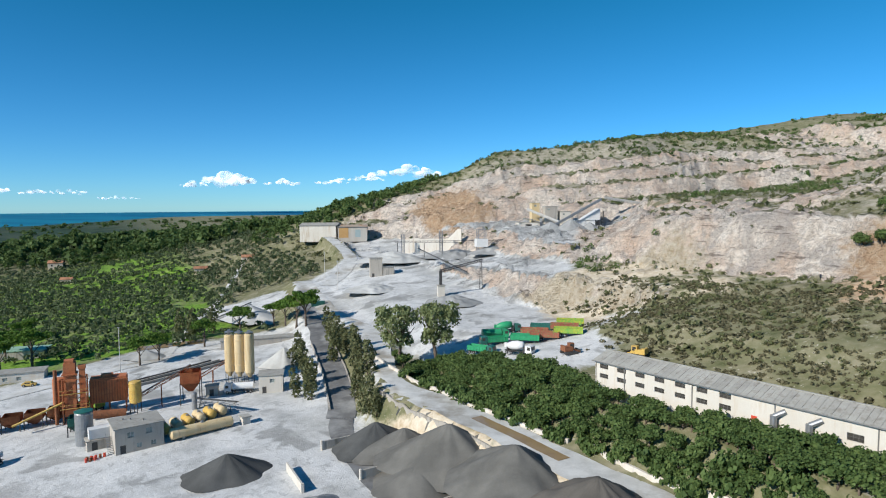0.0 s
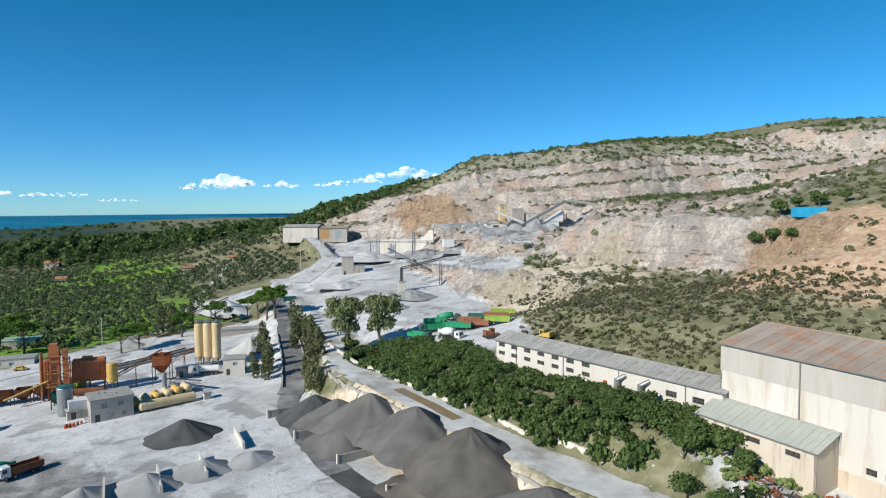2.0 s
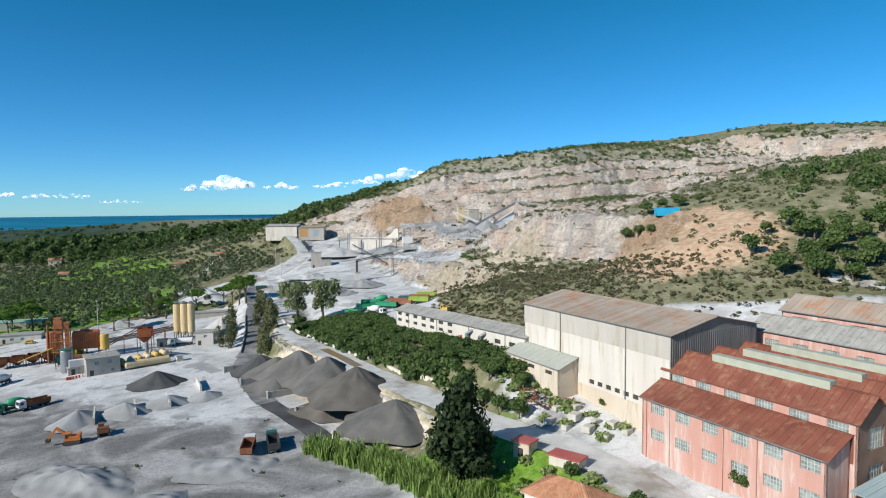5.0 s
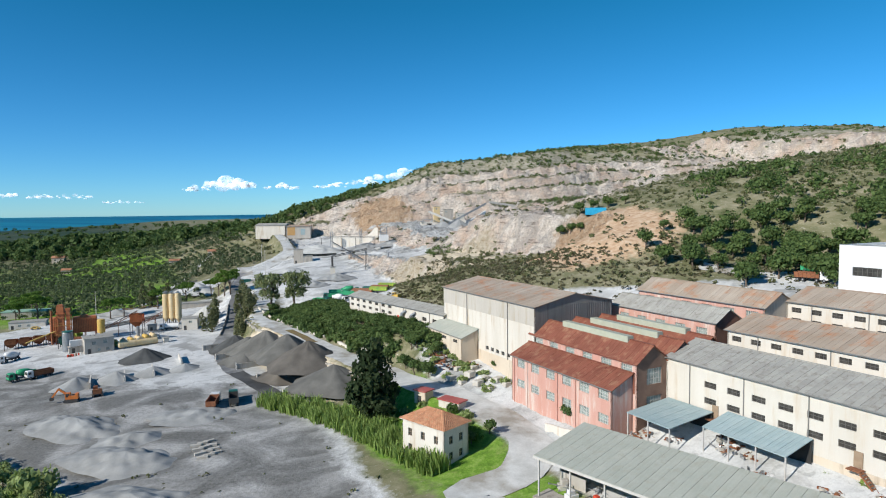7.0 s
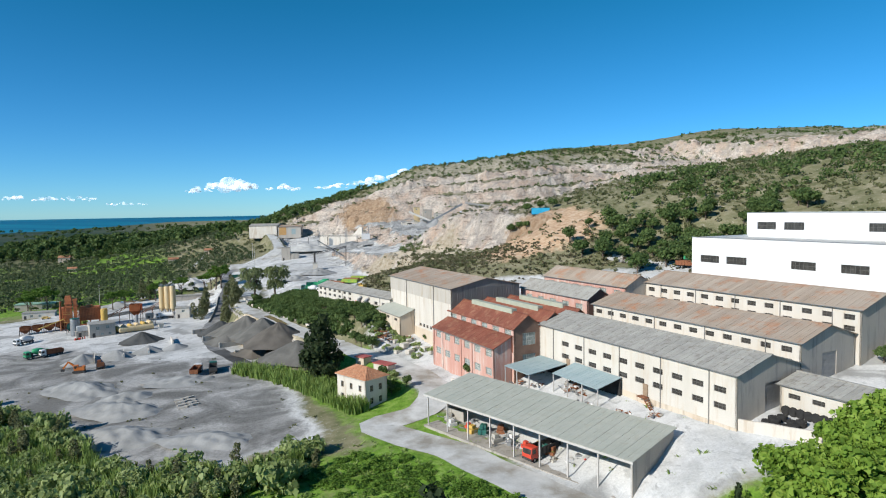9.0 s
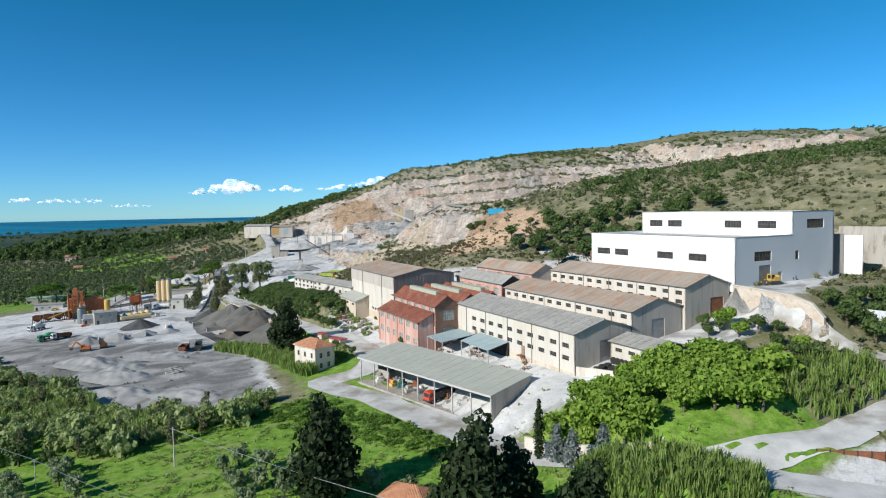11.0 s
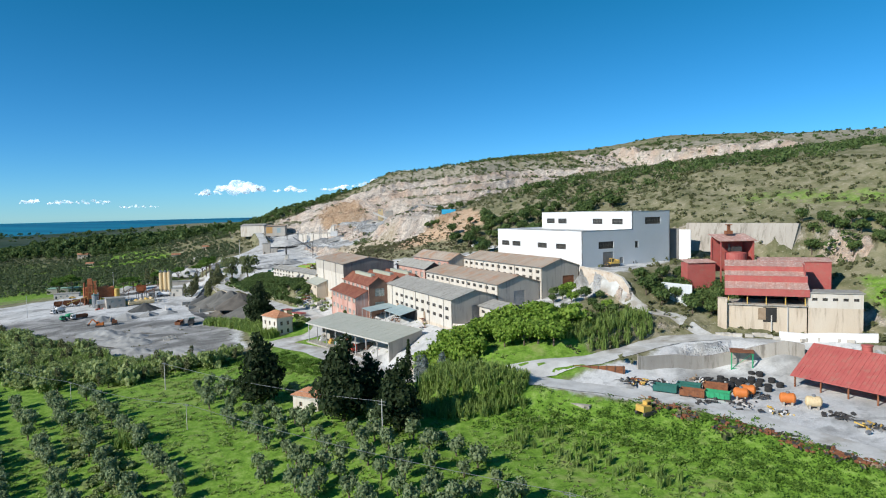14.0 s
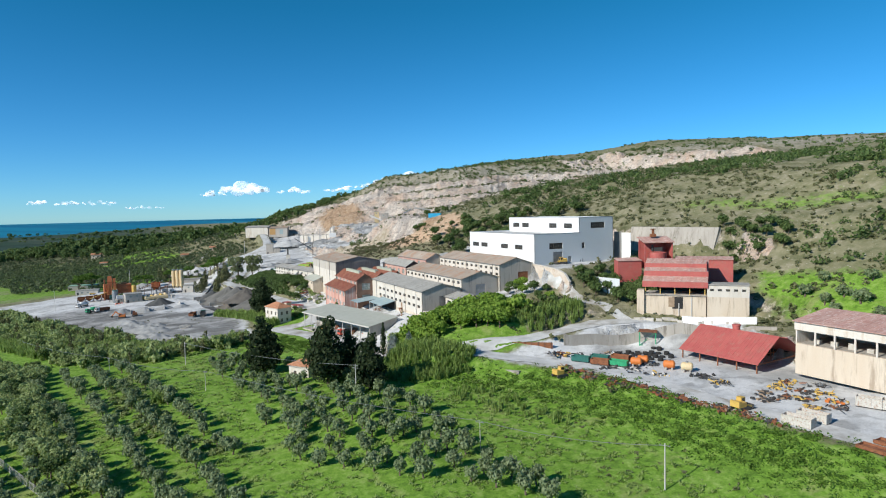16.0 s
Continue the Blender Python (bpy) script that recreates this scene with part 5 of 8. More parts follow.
def truck(x, y, heading, cab_mat, body_mat, kind, label, z=None, category="truck"):
    t = thing("truck", pose(x, y, (high(x, y) if z is None else z) + .05, 0, 0, heading), label, category, "parked vehicles")
    bm = boxes((-4.2, 4.2, -.45, .45, .65, .95), (-4.2, 2.4, -1.0, 1.0, .95, 1.05))
    part("chassis", bm, DARK_STEEL, t)
    bm = bmesh.new()
    prof = [(2.3, .7), (4.25, .7), (4.3, 1.7), (4.1, 2.75), (3.8, 2.95), (2.3, 2.95)]
    a = [bm.verts.new((px, -1.2, pz)) for px, pz in prof]
    b = [bm.verts.new((px, 1.2, pz)) for px, pz in prof]
    bm.faces.new(a)
    bm.faces.new(b[::-1])
    for k in range(6):
        j = (k + 1) % 6
        bm.faces.new((a[k], b[k], b[j], a[j]))
    cab = part("cab", bm, cab_mat, t)
    bm = bmesh.new()
    vs = [bm.verts.new(c) for c in ((4.315, -1.05, 1.75), (4.315, 1.05, 1.75), (4.135, 1.05, 2.68), (4.135, -1.05, 2.68))]
    bm.faces.new(vs)
    box(bm, 3.0, 3.9, -1.22, -1.203, 1.75, 2.6)
    box(bm, 3.0, 3.9, 1.203, 1.22, 1.75, 2.6)
    part("windscreen", bm, PANE, cab)
    part("bumper", boxes((4.26, 4.4, -1.2, 1.2, .55, .95)), DARK_STEEL, cab)
    if kind == "tipper":
        bm = bmesh.new()
        tipper_body(bm, -4.2, 2.1, 1.25, 1.1, 2.5)
        part("tipper_body", bm, body_mat, t)
    elif kind == "mixer":
        bm = bmesh.new()
        turned(bm, [(.45, -3.4), (.7, -3.3), (1.25, -1.4), (1.3, .2), (.95, 1.9), (.3, 2.1)], 16, Matrix.Translation((-.6, 0, 2.55)) @ pose(0, 0, 0, 0, 82) )
        part("drum", bm, body_mat, t, smooth=True)
        part("drum_support", boxes((1.4, 1.8, -.8, .8, 1.05, 2.4), (-3.6, -3.2, -.8, .8, 1.05, 2.0)), DARK_STEEL, t)
        part("chute", boxes((-4.6, -3.9, -.3, .3, 1.6, 2.9)), body_mat, t)
    else:
        bm = bmesh.new()
        tube(bm, (-4.1, 0, 2.1), (1.9, 0, 2.1), 1.15, n=16)
        part("tank", bm, body_mat, t, smooth=False)
        part("walkway", boxes((-3.8, 1.6, -.25, .25, 3.22, 3.3)), STEEL, t)
    add_wheels(t, (3.3, 1.5, -2.0, -3.4), 1.05)
    return t


def trailer(x, y, heading, body_mat, label, length=8.5):
    t = thing("trailer", pose(x, y, high(x, y) + .05, 0, 0, heading), label, "trailer", "parked vehicles")
    bm = bmesh.new()
    tipper_body(bm, -length / 2, length / 2, 1.25, 1.15, 2.7, 10)
    part("tipper_body", bm, body_mat, t)
    part("load_floor", boxes((-length / 2 + .15, length / 2 - .15, -1.1, 1.1, 1.26, 1.5)), RUST, t)
    part("chassis", boxes((-length / 2, length / 2, -.5, .5, .75, 1.14)), DARK_STEEL, t)
    part("leg", boxes((length / 2 - 1.6, length / 2 - 1.4, -.9, -.75, 0, .8), (length / 2 - 1.6, length / 2 - 1.4, .75, .9, 0, .8)), STEEL, t)
    add_wheels(t, (-1.0, -2.3, -3.6), 1.05)


truck(11, 181, -32, TEAL_PAINT, GREEN_PAINT, "tipper", "dark teal tipper truck parked on the quarry edge")
truck(21, 172, -35, WHITE_PAINT, WHITE_PAINT, "mixer", "white concrete pump truck parked beside the hedge")
truck(16, 194, 10, GREEN_PAINT, GREEN_PAINT, "tank", "bright green tanker truck in the quarry park")
truck(21, 203, 10, TEAL_PAINT, GREEN_PAINT, "mixer", "green mixer truck in the quarry park")
truck(15, 187, 195, TEAL_PAINT, GREEN_PAINT, "tipper", "green tipper truck between trailers")
STRIPE = surface("yellow_green_stripe_paint", (.55, .5, .05), (.1, .4, .08), 1.6, .5)
RED_GREEN = surface("rusty_red_trailer_paint", (.3, .08, .05), (.4, .14, .08), .8, .6, stain=(.1, .3, .1))
for x, y, m_, lb in ((28, 191, RED_GREEN, "red and green ribbed tipper trailer"), (24, 183, GREEN_PAINT, "green ribbed tipper trailer"), (30, 184, RED_GREEN, "rusty red ribbed tipper trailer"),
                     (37, 184, STRIPE, "yellow and green striped tipper trailer"), (37, 190, RED_GREEN, "red and green ribbed tipper trailer"),
                     (40, 196, STRIPE, "yellow and green striped tipper trailer"), (32, 198, TEAL_PAINT, "dark green tipper trailer")):
    trailer(x, y, -12, m_, lb + " in the quarry park")


def dozer(x, y, heading, material, label, arm=False):
    t = thing("excavator" if arm else "loader", pose(x, y, high(x, y) + .05, 0, 0, heading), label, "machine", "machines")
    for s in (-1, 1):
        bm = bmesh.new()
        pr = [(-1.7, .1), (1.7, .1), (2.0, .5), (1.7, .95), (-1.7, .95), (-2.0, .5)]
        a = [bm.verts.new((px, s * 1.2 - .25, pz)) for px, pz in pr]
        b = [bm.verts.new((px, s * 1.2 + .25, pz)) for px, pz in pr]
        bm.faces.new(a)
        bm.faces.new(b[::-1])
        for k in range(6):
            bm.faces.new((a[k], b[k], b[(k + 1) % 6], a[(k + 1) % 6]))
        part("track", bm, DARK_STEEL, t)
    part("body", boxes((-1.9, .6, -1.2, 1.2, 1.0, 2.1), (-1.9, -1.2, -1.2, 1.2, 2.1, 2.4)), material, t)
    cab = part("cab", boxes((.1, 1.5, -.2, 1.1, 1.0, 2.9)), material, t)
    part("pane", boxes((1.5, 1.53, -.05, .95, 1.7, 2.7), (.3, 1.3, 1.1, 1.13, 1.7, 2.7), (.3, 1.3, -.23, -.2, 1.7, 2.7)), PANE, cab)
    if arm:
        bm = bmesh.new()
        beam(bm, (.6, -.6, 1.6), (3.4, -.6, 4.0), .45, .6)
        beam(bm, (3.3, -.6, 4.1), (5.2, -.6, 1.6), .4, .5)
        part("arm", bm, material, t)
        part("bucket", boxes((4.8, 5.8, -1.1, -.1, .7, 1.6)), DARK_STEEL, t)
    else:
        bm = bmesh.new()
        beam(bm, (.6, -.9, 1.4), (2.9, -.9, .7), .25, .4)
        beam(bm, (.6, .9, 1.4), (2.9, .9, .7), .25, .4)
        part("lift_arm", bm, material, t)
        part("bucket", boxes((2.7, 3.7, -1.4, 1.4, .15, .3), (2.7, 2.85, -1.4, 1.4, .3, 1.3)), DARK_STEEL, t)


dozer(33, 163, 20, RUST, "rusty red crawler loader beside the trucks")
dozer(-44, 79, 200, ORANGE_MACHINE, "orange crawler excavator on the spoil ground", True)
dozer(-39, 84, 120, RUST, "rusty red crawler loader on the spoil ground")
dozer(206, 1, 20, YELLOW, "yellow wheel loader beside the white works")
dozer(199, -6, 200, YELLOW, "yellow wheel loader parked on the terrace")
dozer(48, 152, 140, YELLOW, "old yellow loader behind the long building")
truck(3, 68, 100, WHITE_PAINT, RUST, "tipper", "white cab tipper truck with a rusty body on the spoil ground")
truck(8, 70, 110, TEAL_PAINT, DARK_STEEL, "tipper", "teal cab truck on the spoil ground")
truck(-74, 110, 235, WHITE_PAINT, RUST, "tipper", "white tipper truck with a rusty body in the yard")
truck(-79, 108, 235, GREEN_PAINT, GREEN_PAINT, "mixer", "green mixer truck in the yard")
truck(-104, 137, 250, WHITE_PAINT, WHITE_PAINT, "mixer", "white mixer truck in the yard")
truck(-101, 176, 150, GREEN_PAINT, STRIPE, "tipper", "green and yellow tipper truck beside the asphalt plant")
truck(-62, 186, 190, WHITE_PAINT, WHITE_PAINT, "tank", "white cement tanker truck beside the silos")
truck(169, 66, -50, WHITE_PAINT, RUST, "tipper", "white tipper truck beside the white works", z=None)
truck(173, 70, -50, GREEN_PAINT, GREEN_PAINT, "mixer", "green mixer truck beside the white works")


# ---- asphalt plant in the yard ----
def flat_hut(name, x, y, turn, L, D, h, mat_, label, wins=(), door=True, category="hut", roof_mat=None):
    z = high(x, y)
    t = thing(name, pose(x, y, z, 0, 0, turn), label, category)
    bm = bmesh.new()
    holes = list(wins) + ([(1.0, 2.2, 0, 2.1)] if door else [])
    wall_mesh(bm, L, -1 if not door else 0, h, holes)
    part("front_wall", bm, mat_, t)
    put_windows(t, list(wins), Matrix.Identity(4), 2, 1, FRAME_PALE, PANE_PALE)
    if door:
        part("door", boxes((1.0, 2.2, .15, .22, 0, 2.1)), DARK_STEEL, t)
    part("side_wall", boxes((0, .35, .35, D, -1, h), (L - .35, L, .35, D, -1, h), (.35, L - .35, D - .35, D, -1, h)), mat_, t)
    part("roof", boxes((-.3, L + .3, -.3, D + .3, h, h + .25)), roof_mat or ASBESTOS, t)
    return t


h_ = flat_hut("site_office", -75.9, 140.8, 36, 10.5, 9, 6.0, GREY_WALL, "two-storey grey rendered site office with a flat roof", [(2.6, 4.0, 3.6, 4.9), (6.6, 8.0, 3.9, 5.2), (4.5, 5.6, .9, 2.0), (7.6, 8.8, .9, 2.0)], category="office")
bm = bmesh.new()
for k in range(11):
    box(bm, -1.3, -.1, 1.5 + k * .35, 1.85 + k * .35, .3 * k, .3 * k + .08)
beam(bm, (-1.3, 1.5, .9), (-1.3, 5.3, 4.2), .05)
part("stair", bm, STEEL, h_, "outside steel stair")
bm = bmesh.new()
for sx, sy in ((2.5, 6), (4, 5.4), (6.5, 3)):
    box(bm, sx, sx + .35, sy, sy + .35, 6.25, 6.7)
part("vent", bm, CONCRETE, h_)


def vessel(name, x, y, r, h, material, label, base=0.0, cap=None, legs=0, cone=0.0, category="tank", group="", rings=3):
    t = thing(name, pose(x, y, high(x, y), 0, 0, 20), label, category, group)
    bm = bmesh.new()
    prof = [(r * .25, base)] if cone else []
    prof += [(r, base + cone), (r, base + h - .4), (r * .9, base + h - .1), (r * .3, base + h)]
    turned(bm, prof, 22)
    part("shell", bm, material, t, smooth=False)
    for k in range(rings):
        bm = bmesh.new()
        z = base + cone + (h - cone) * (k + .5) / rings
        turned(bm, [(r + .01, z), (r + .08, z + .03), (r + .08, z + .12), (r + .01, z + .15)], 22)
        part("hoop", bm, material, t)
    if cap:
        bm = bmesh.new()
        turned(bm, [(r + .1, base + h - .05), (r + .1, base + h + .15), (.2, base + h + .5)], 22)
        part("lid", bm, cap, t)
    for k in range(legs):
        a = k * math.tau / legs + .4
        bm = bmesh.new()
        beam(bm, (r * .9 * math.cos(a), r * .9 * math.sin(a), -.5), (r * .9 * math.cos(a), r * .9 * math.sin(a), base + cone + .5), .22)
        part("leg", bm, DARK_STEEL, t)
    return t


vessel("steel_tank", -88, 149.5, 2.0, 8.2, STEEL, "tall galvanised tank with a teal lid beside the office", cap=TEAL_PAINT)
vessel("bitumen_tank", -107, 171, 1.7, 11, ORANGE, "orange cylindrical bitumen tank")
vessel("ochre_tank", -86, 171, 1.6, 6.5, YELLOW, "round ochre yellow tank on legs", base=2.5, legs=4, cone=.6)
vessel("small_tank", -70, 172, .7, 5, STEEL, "slim steel tank beside the hopper")
for k, (x, y) in enumerate(((-68.5, 197), (-65.0, 196), (-61.5, 195))):
    s = vessel("cement_silo", x, y, 1.5, 13.5 + .3 * k, SILO_CREAM, "tall cream cement silo on steel legs", base=2.0, legs=4, cone=1.8, category="silo", group="cement silos")
    bm = bmesh.new()
    for a in range(8):
        p = a * math.tau / 8
        tube(bm, (1.35 * math.cos(p), 1.35 * math.sin(p), 15.3), (1.35 * math.cos(p), 1.35 * math.sin(p), 16.4), .03, n=5)
    turned(bm, [(1.32, 16.35), (1.4, 16.35), (1.4, 16.45), (1.32, 16.45)], 16)
    part("railing", bm, STEEL, s)
    part("filter", boxes((-.5, .5, -.5, .5, 15.4, 17)), STEEL, s)


def frame_tower(name, x, y, turn, w, d, h, levels, material, label, category="tower"):
    t = thing(name, pose(x, y, high(x, y), 0, 0, turn), label, category)
    for sx in (0, w):
        for sy in (0, d):
            bm = bmesh.new()
            beam(bm, (sx, sy, -.5), (sx, sy, h), .3)
            part("post", bm, material, t)
    bm = bmesh.new()
    for k in range(levels + 1):
        z = .2 + (h - .2) * k / levels
        for a, b in (((0, 0), (w, 0)), ((w, 0), (w, d)), ((w, d), (0, d)), ((0, d), (0, 0))):
            beam(bm, (*a, z), (*b, z), .18)
            if k < levels:
                beam(bm, (*a, z), (*b, .2 + (h - .2) * (k + 1) / levels), .1)
    part("bracing", bm, material, t)
    return t


def asphalt_plant():
    t = frame_tower("asphalt_plant", -102, 164, 25, 5.5, 5, 12, 3, ORANGE, "rusty orange asphalt mixing plant with a tower and filter house", "asphalt plant")
    part("mixing_tower", boxes((.4, 3.2, .4, 3.4, 2, 16.4), (.0, 3.6, .0, 3.8, 13.2, 13.5), (.6, 2.8, .6, 3.0, 16.4, 17.2)), ORANGE, t)
    part("elevator", boxes((4.0, 5.4, .6, 2.0, 0, 14.6), (3.8, 5.6, .4, 2.2, 14.6, 15.6)), ORANGE, t)
    part("filter_house", boxes((6.2, 15.5, 2.0, 6.5, 4.2, 10.6), (6.4, 15.3, 2.2, 6.3, 10.6, 11.0), (9, 12, 3, 5, 11, 11.8)), ORANGE, t)
    bm = bmesh.new()
    for k in range(14):
        box(bm, 6.4 + k * .65, 6.55 + k * .65, 1.85, 1.997, 4.4, 10.4)
    part("rib", bm, RUST, t)
    for x in (6.5, 10.8, 15):
        for y in (2.3, 6.2):
            part("leg", boxes((x - .15, x + .15, y - .15, y + .15, -.5, 4.2)), ORANGE, t)
    bm = bmesh.new()
    tube(bm, (-1.6, 1, 0), (-1.6, 1, 14.8), .45, n=12)
    part("stack", bm, RUST, t, "slim rusty chimney stack")
    bm = bmesh.new()
    tube(bm, (7, -.6, 1.9), (15, -.6, 1.5), 1.1, n=16)
    part("drying_drum", bm, RUST, t)
    bm = bmesh.new()
    for z in (4.3, 8.3):
        for a, b in (((-.6, -.6), (6.2, -.6)), ((6.2, -.6), (6.2, 1.8))):
            beam(bm, (*a, z + 1), (*b, z + 1), .06)
            beam(bm, (*a, z), (*b, z), .12)
    part("railing", bm, YELLOW, t)
    bm = bmesh.new()
    beam(bm, (-11, -3, 2.2), (.2, .5, 6.0), .8, .35)
    part("feed_conveyor", bm, YELLOW, t)


asphalt_plant()


def hopper(x, y, turn, w, h0, h1, material, label, legs=True):
    t = thing("hopper", pose(x, y, high(x, y), 0, 0, turn), label, "hopper", "hoppers")
    bm = bmesh.new()
    rings = [[bm.verts.new((s * a, q * a, z)) for s, q in ((-1, -1), (1, -1), (1, 1), (-1, 1))] for a, z in ((w * .12, h0), (w * .5, h0 + (h1 - h0) * .45), (w * .5, h1))]
    for a, b in zip(rings, rings[1:]):
        for k in range(4):
            bm.faces.new((a[k], a[(k + 1) % 4], b[(k + 1) % 4], b[k]))
    bmesh.ops.solidify(bm, geom=bm.faces[:], thickness=.1)
    part("bin", bm, material, t)
    for s, q in ((-1, -1), (1, -1), (1, 1), (-1, 1)):
        part("leg", boxes((s * w * .5 - .12, s * w * .5 + .12, q * w * .5 - .12, q * w * .5 + .12, -.5, h0 + (h1 - h0) * .5)), DARK_STEEL, t)
    return t


hopper(-73.5, 178.5, 15, 5.2, 3.4, 9.4, ORANGE, "orange square hopper on tall legs")
for k in range(5):
    hopper(-119 + 4.6 * k, 160 + 2.2 * k, 22, 4.2, .7, 4.2, RUST, "rusty aggregate feed hopper in a row")
hopper(-94, 157, 22, 4.0, .6, 4.6, TEAL_PAINT, "dark green and yellow feed hopper")


def girder(name, a, b, label, w=1.0, h=.9, material=None, legs=(), base=None, category="conveyor", group="conveyors", cover=False):
    """A belt conveyor on a lattice girder from a to b, with trestle legs at fractions of its length."""
    a, b = Vector(a), Vector(b)
    t = thing(name, Matrix.Translation(a), label, category, group)
    d = b - a
    material = material or STEEL
    side = Vector((-d.y, d.x, 0)).normalized() * (w / 2)
    bm = bmesh.new()
    n = max(2, int(d.length / 2.2))
    for s in (-1, 1):
        lo0, up0 = side * s, side * s + Vector((0, 0, h))
        beam(bm, lo0, lo0 + d, .14)
        beam(bm, up0, up0 + d, .14)
        for k in range(n):
            beam(bm, lo0 + d * (k / n), up0 + d * ((k + 1) / n), .08)
    part("girder", bm, material, t)
    bm = bmesh.new()
    beam(bm, Vector((0, 0, h + .1)), d + Vector((0, 0, h + .1)), w * .9, .12 if not cover else 1.3)
    part("belt" if not cover else "cover", bm, DARK_STEEL if not cover else material, t)
    for f in legs:
        p = d * f
        z = (high(a.x + p.x, a.y + p.y) if base is None else base) - a.z - .5
        bm = bmesh.new()
        for s in (-1, 1):
            beam(bm, p + side * s, Vector((p.x + side.x * s * 2, p.y + side.y * s * 2, z)), .2)
        for k in range(1, 4):
            q = z * k / 4
            beam(bm, (p.x - side.x * 1.6, p.y - side.y * 1.6, q + p.z * (1 - k / 4)), (p.x + side.x * 1.6, p.y + side.y * 1.6, q + p.z * (1 - k / 4)), .12)
        part("trestle", bm, material, t)
    return t


zy = -6.3
girder("conveyor", (-88, 172, zy + 2), (-74, 180, zy + 9.8), "rusty inclined conveyor up to the orange hopper", material=RUST, legs=(.5,))
girder("conveyor", (-72, 176, zy + 1), (-56, 166, zy + 3), "steel pipe bridge beside the tanks", legs=(.2, .8))
girder("conveyor", (-80, 196, zy + 1), (-68, 198, zy + 8), "steel conveyor up to the silos", material=RUST, legs=(.5,))


def lying_tank(x, y, turn, length, r, material, label, z=None):
    t = thing("lying_tank", pose(x, y, (high(x, y) if z is None else z), 0, 0, turn), label, "tank", "lying tanks")
    bm = bmesh.new()
    turned(bm, [(r * .35, -.35), (r * .8, -.15), (r, .15), (r, length - .15), (r * .8, length + .15), (r * .35, length + .35)], 20, Matrix.Translation((0, 0, r + .45)) @ pose(0, 0, 0, 0, 90))
    part("shell", bm, material, t)
    for f in (.18, .82):
        part("saddle", boxes((length * f - .2, length * f + .2, -r * .8, r * .8, -.3, r * .75)), CONCRETE, t)
    bm = bmesh.new()
    turned(bm, [(.4, 0), (.4, .35), (.1, .4)], 12, Matrix.Translation((length * .5, 0, 2 * r + .4)))
    part("manhole", bm, STEEL, t)


lying_tank(-66.5, 148.5, 40, 15, 1.35, SILO_CREAM, "long cream cylindrical tank lying on saddles")
for k in range(6):
    lying_tank(-69 + 1.9 * k, 152.0 + 2.6 * k, 128, 5.0, 1.15, YELLOW if k % 2 == 0 else SILO_CREAM, "short yellow bitumen tank lying on saddles")
flat_hut("control_room", -55.5, 184, 12, 7, 6, 5.4, WHITE_WALL, "white concrete control building beside the silos", [(3.2, 4.6, 3.2, 4.3)], category="hut")
flat_hut("switch_room", -71, 183, 15, 3.4, 3, 3.0, GREY_WALL, "small grey switch hut beside the hopper", door=True)
flat_hut("switch_room", -52, 158, 40, 2.0, 2, 1.9, WHITE_WALL, "small white switch cabinet beside the long tank", door=False)


def container(x, y, turn, mat_, label, L=6.0, z=None, w=2.4, h=2.5):
    t = thing("container", pose(x, y, high(x, y) if z is None else z, 0, 0, turn), label, "container")
    bm = boxes((0, L, 0, w, .1, h))
    for k in range(int(L / .3)):
        box(bm, .1 + k * .3, .24 + k * .3, -.05, -.003, .2, h - .1)
        box(bm, .1 + k * .3, .24 + k * .3, w + .003, w + .05, .2, h - .1)
    part("body", bm, mat_, t)
    part("door", boxes((L + .003, L + .06, .1, w / 2 - .03, .2, h - .1), (L + .003, L + .06, w / 2 + .03, w - .1, .2, h - .1)), mat_, t)
    return t


flat_hut("plinth_store", -84.3, 144.0, 36, 6.2, 3.0, 2.4, GREY_WALL, "open concrete store under the white container", roof_mat=CONCRETE)
container(-84.0, 144.4, 36, WHITE_PAINT, "white container cabin standing on a concrete store", z=high(-84.3, 144) + 2.66, L=5.6)
for k in range(8):
    bm = bmesh.new()
    turned(bm, [(.29, 0), (.3, .02), (.3, .28), (.31, .3), (.3, .32), (.3, .6), (.31, .62), (.3, .64), (.3, .88), (.27, .9)], 12)
    d_ = new("oil_drum", mesh_of(bm, DOOR_RED if k % 3 else RUST))
    x, y = -81.5 + .75 * (k % 5) + .2 * (k // 5), 139.0 + .45 * (k % 5) - .8 * (k // 5)
    d_.matrix_basis = Matrix.Translation((x, y, high(x, y)))
    tagged(d_, "red steel oil drum standing beside the office", "drum", "oil drums")
for k in range(4):
    low_wall([(-108 + 3.2 * k, 192 + 1.0 * k), (-96 + 3.2 * k, 206 + k), (-84 + 3.0 * k, 222 + .4 * k)], .9, .6, CONCRETE if k % 2 else GRAVEL_DARK, "concrete_beam", "long dark concrete beam on the yard ground", "beam", .3)
flat_hut("block_shed", -86, 238, 20, 30, 5, 3.4, GREY_WALL, "long low grey block shed behind the silos", door=False, category="shed")
flat_hut("open_hut", -152, 205, 22, 16, 7, 3.6, WHITE_WALL, "low white yard building with a flat roof", [(4, 5.4, 1.2, 2.4), (8, 9.4, 1.2, 2.4)], category="hut")
flat_hut("canopy_hut", -178, 236, 15, 22, 9, 4.2, CONCRETE, "low hut with a pale green roof under the pines", door=False, roof_mat=surface("green_sheet_roof", (.25, .42, .3), (.32, .5, .38), .4, .7))
container(-60, 282, 20, TEAL_PAINT, "dark green container hut on the white bank", L=6)
girder("conveyor", (-104, 268, -1), (-88, 284, 6), "thin black belt conveyor on the white bank", legs=(.6,))


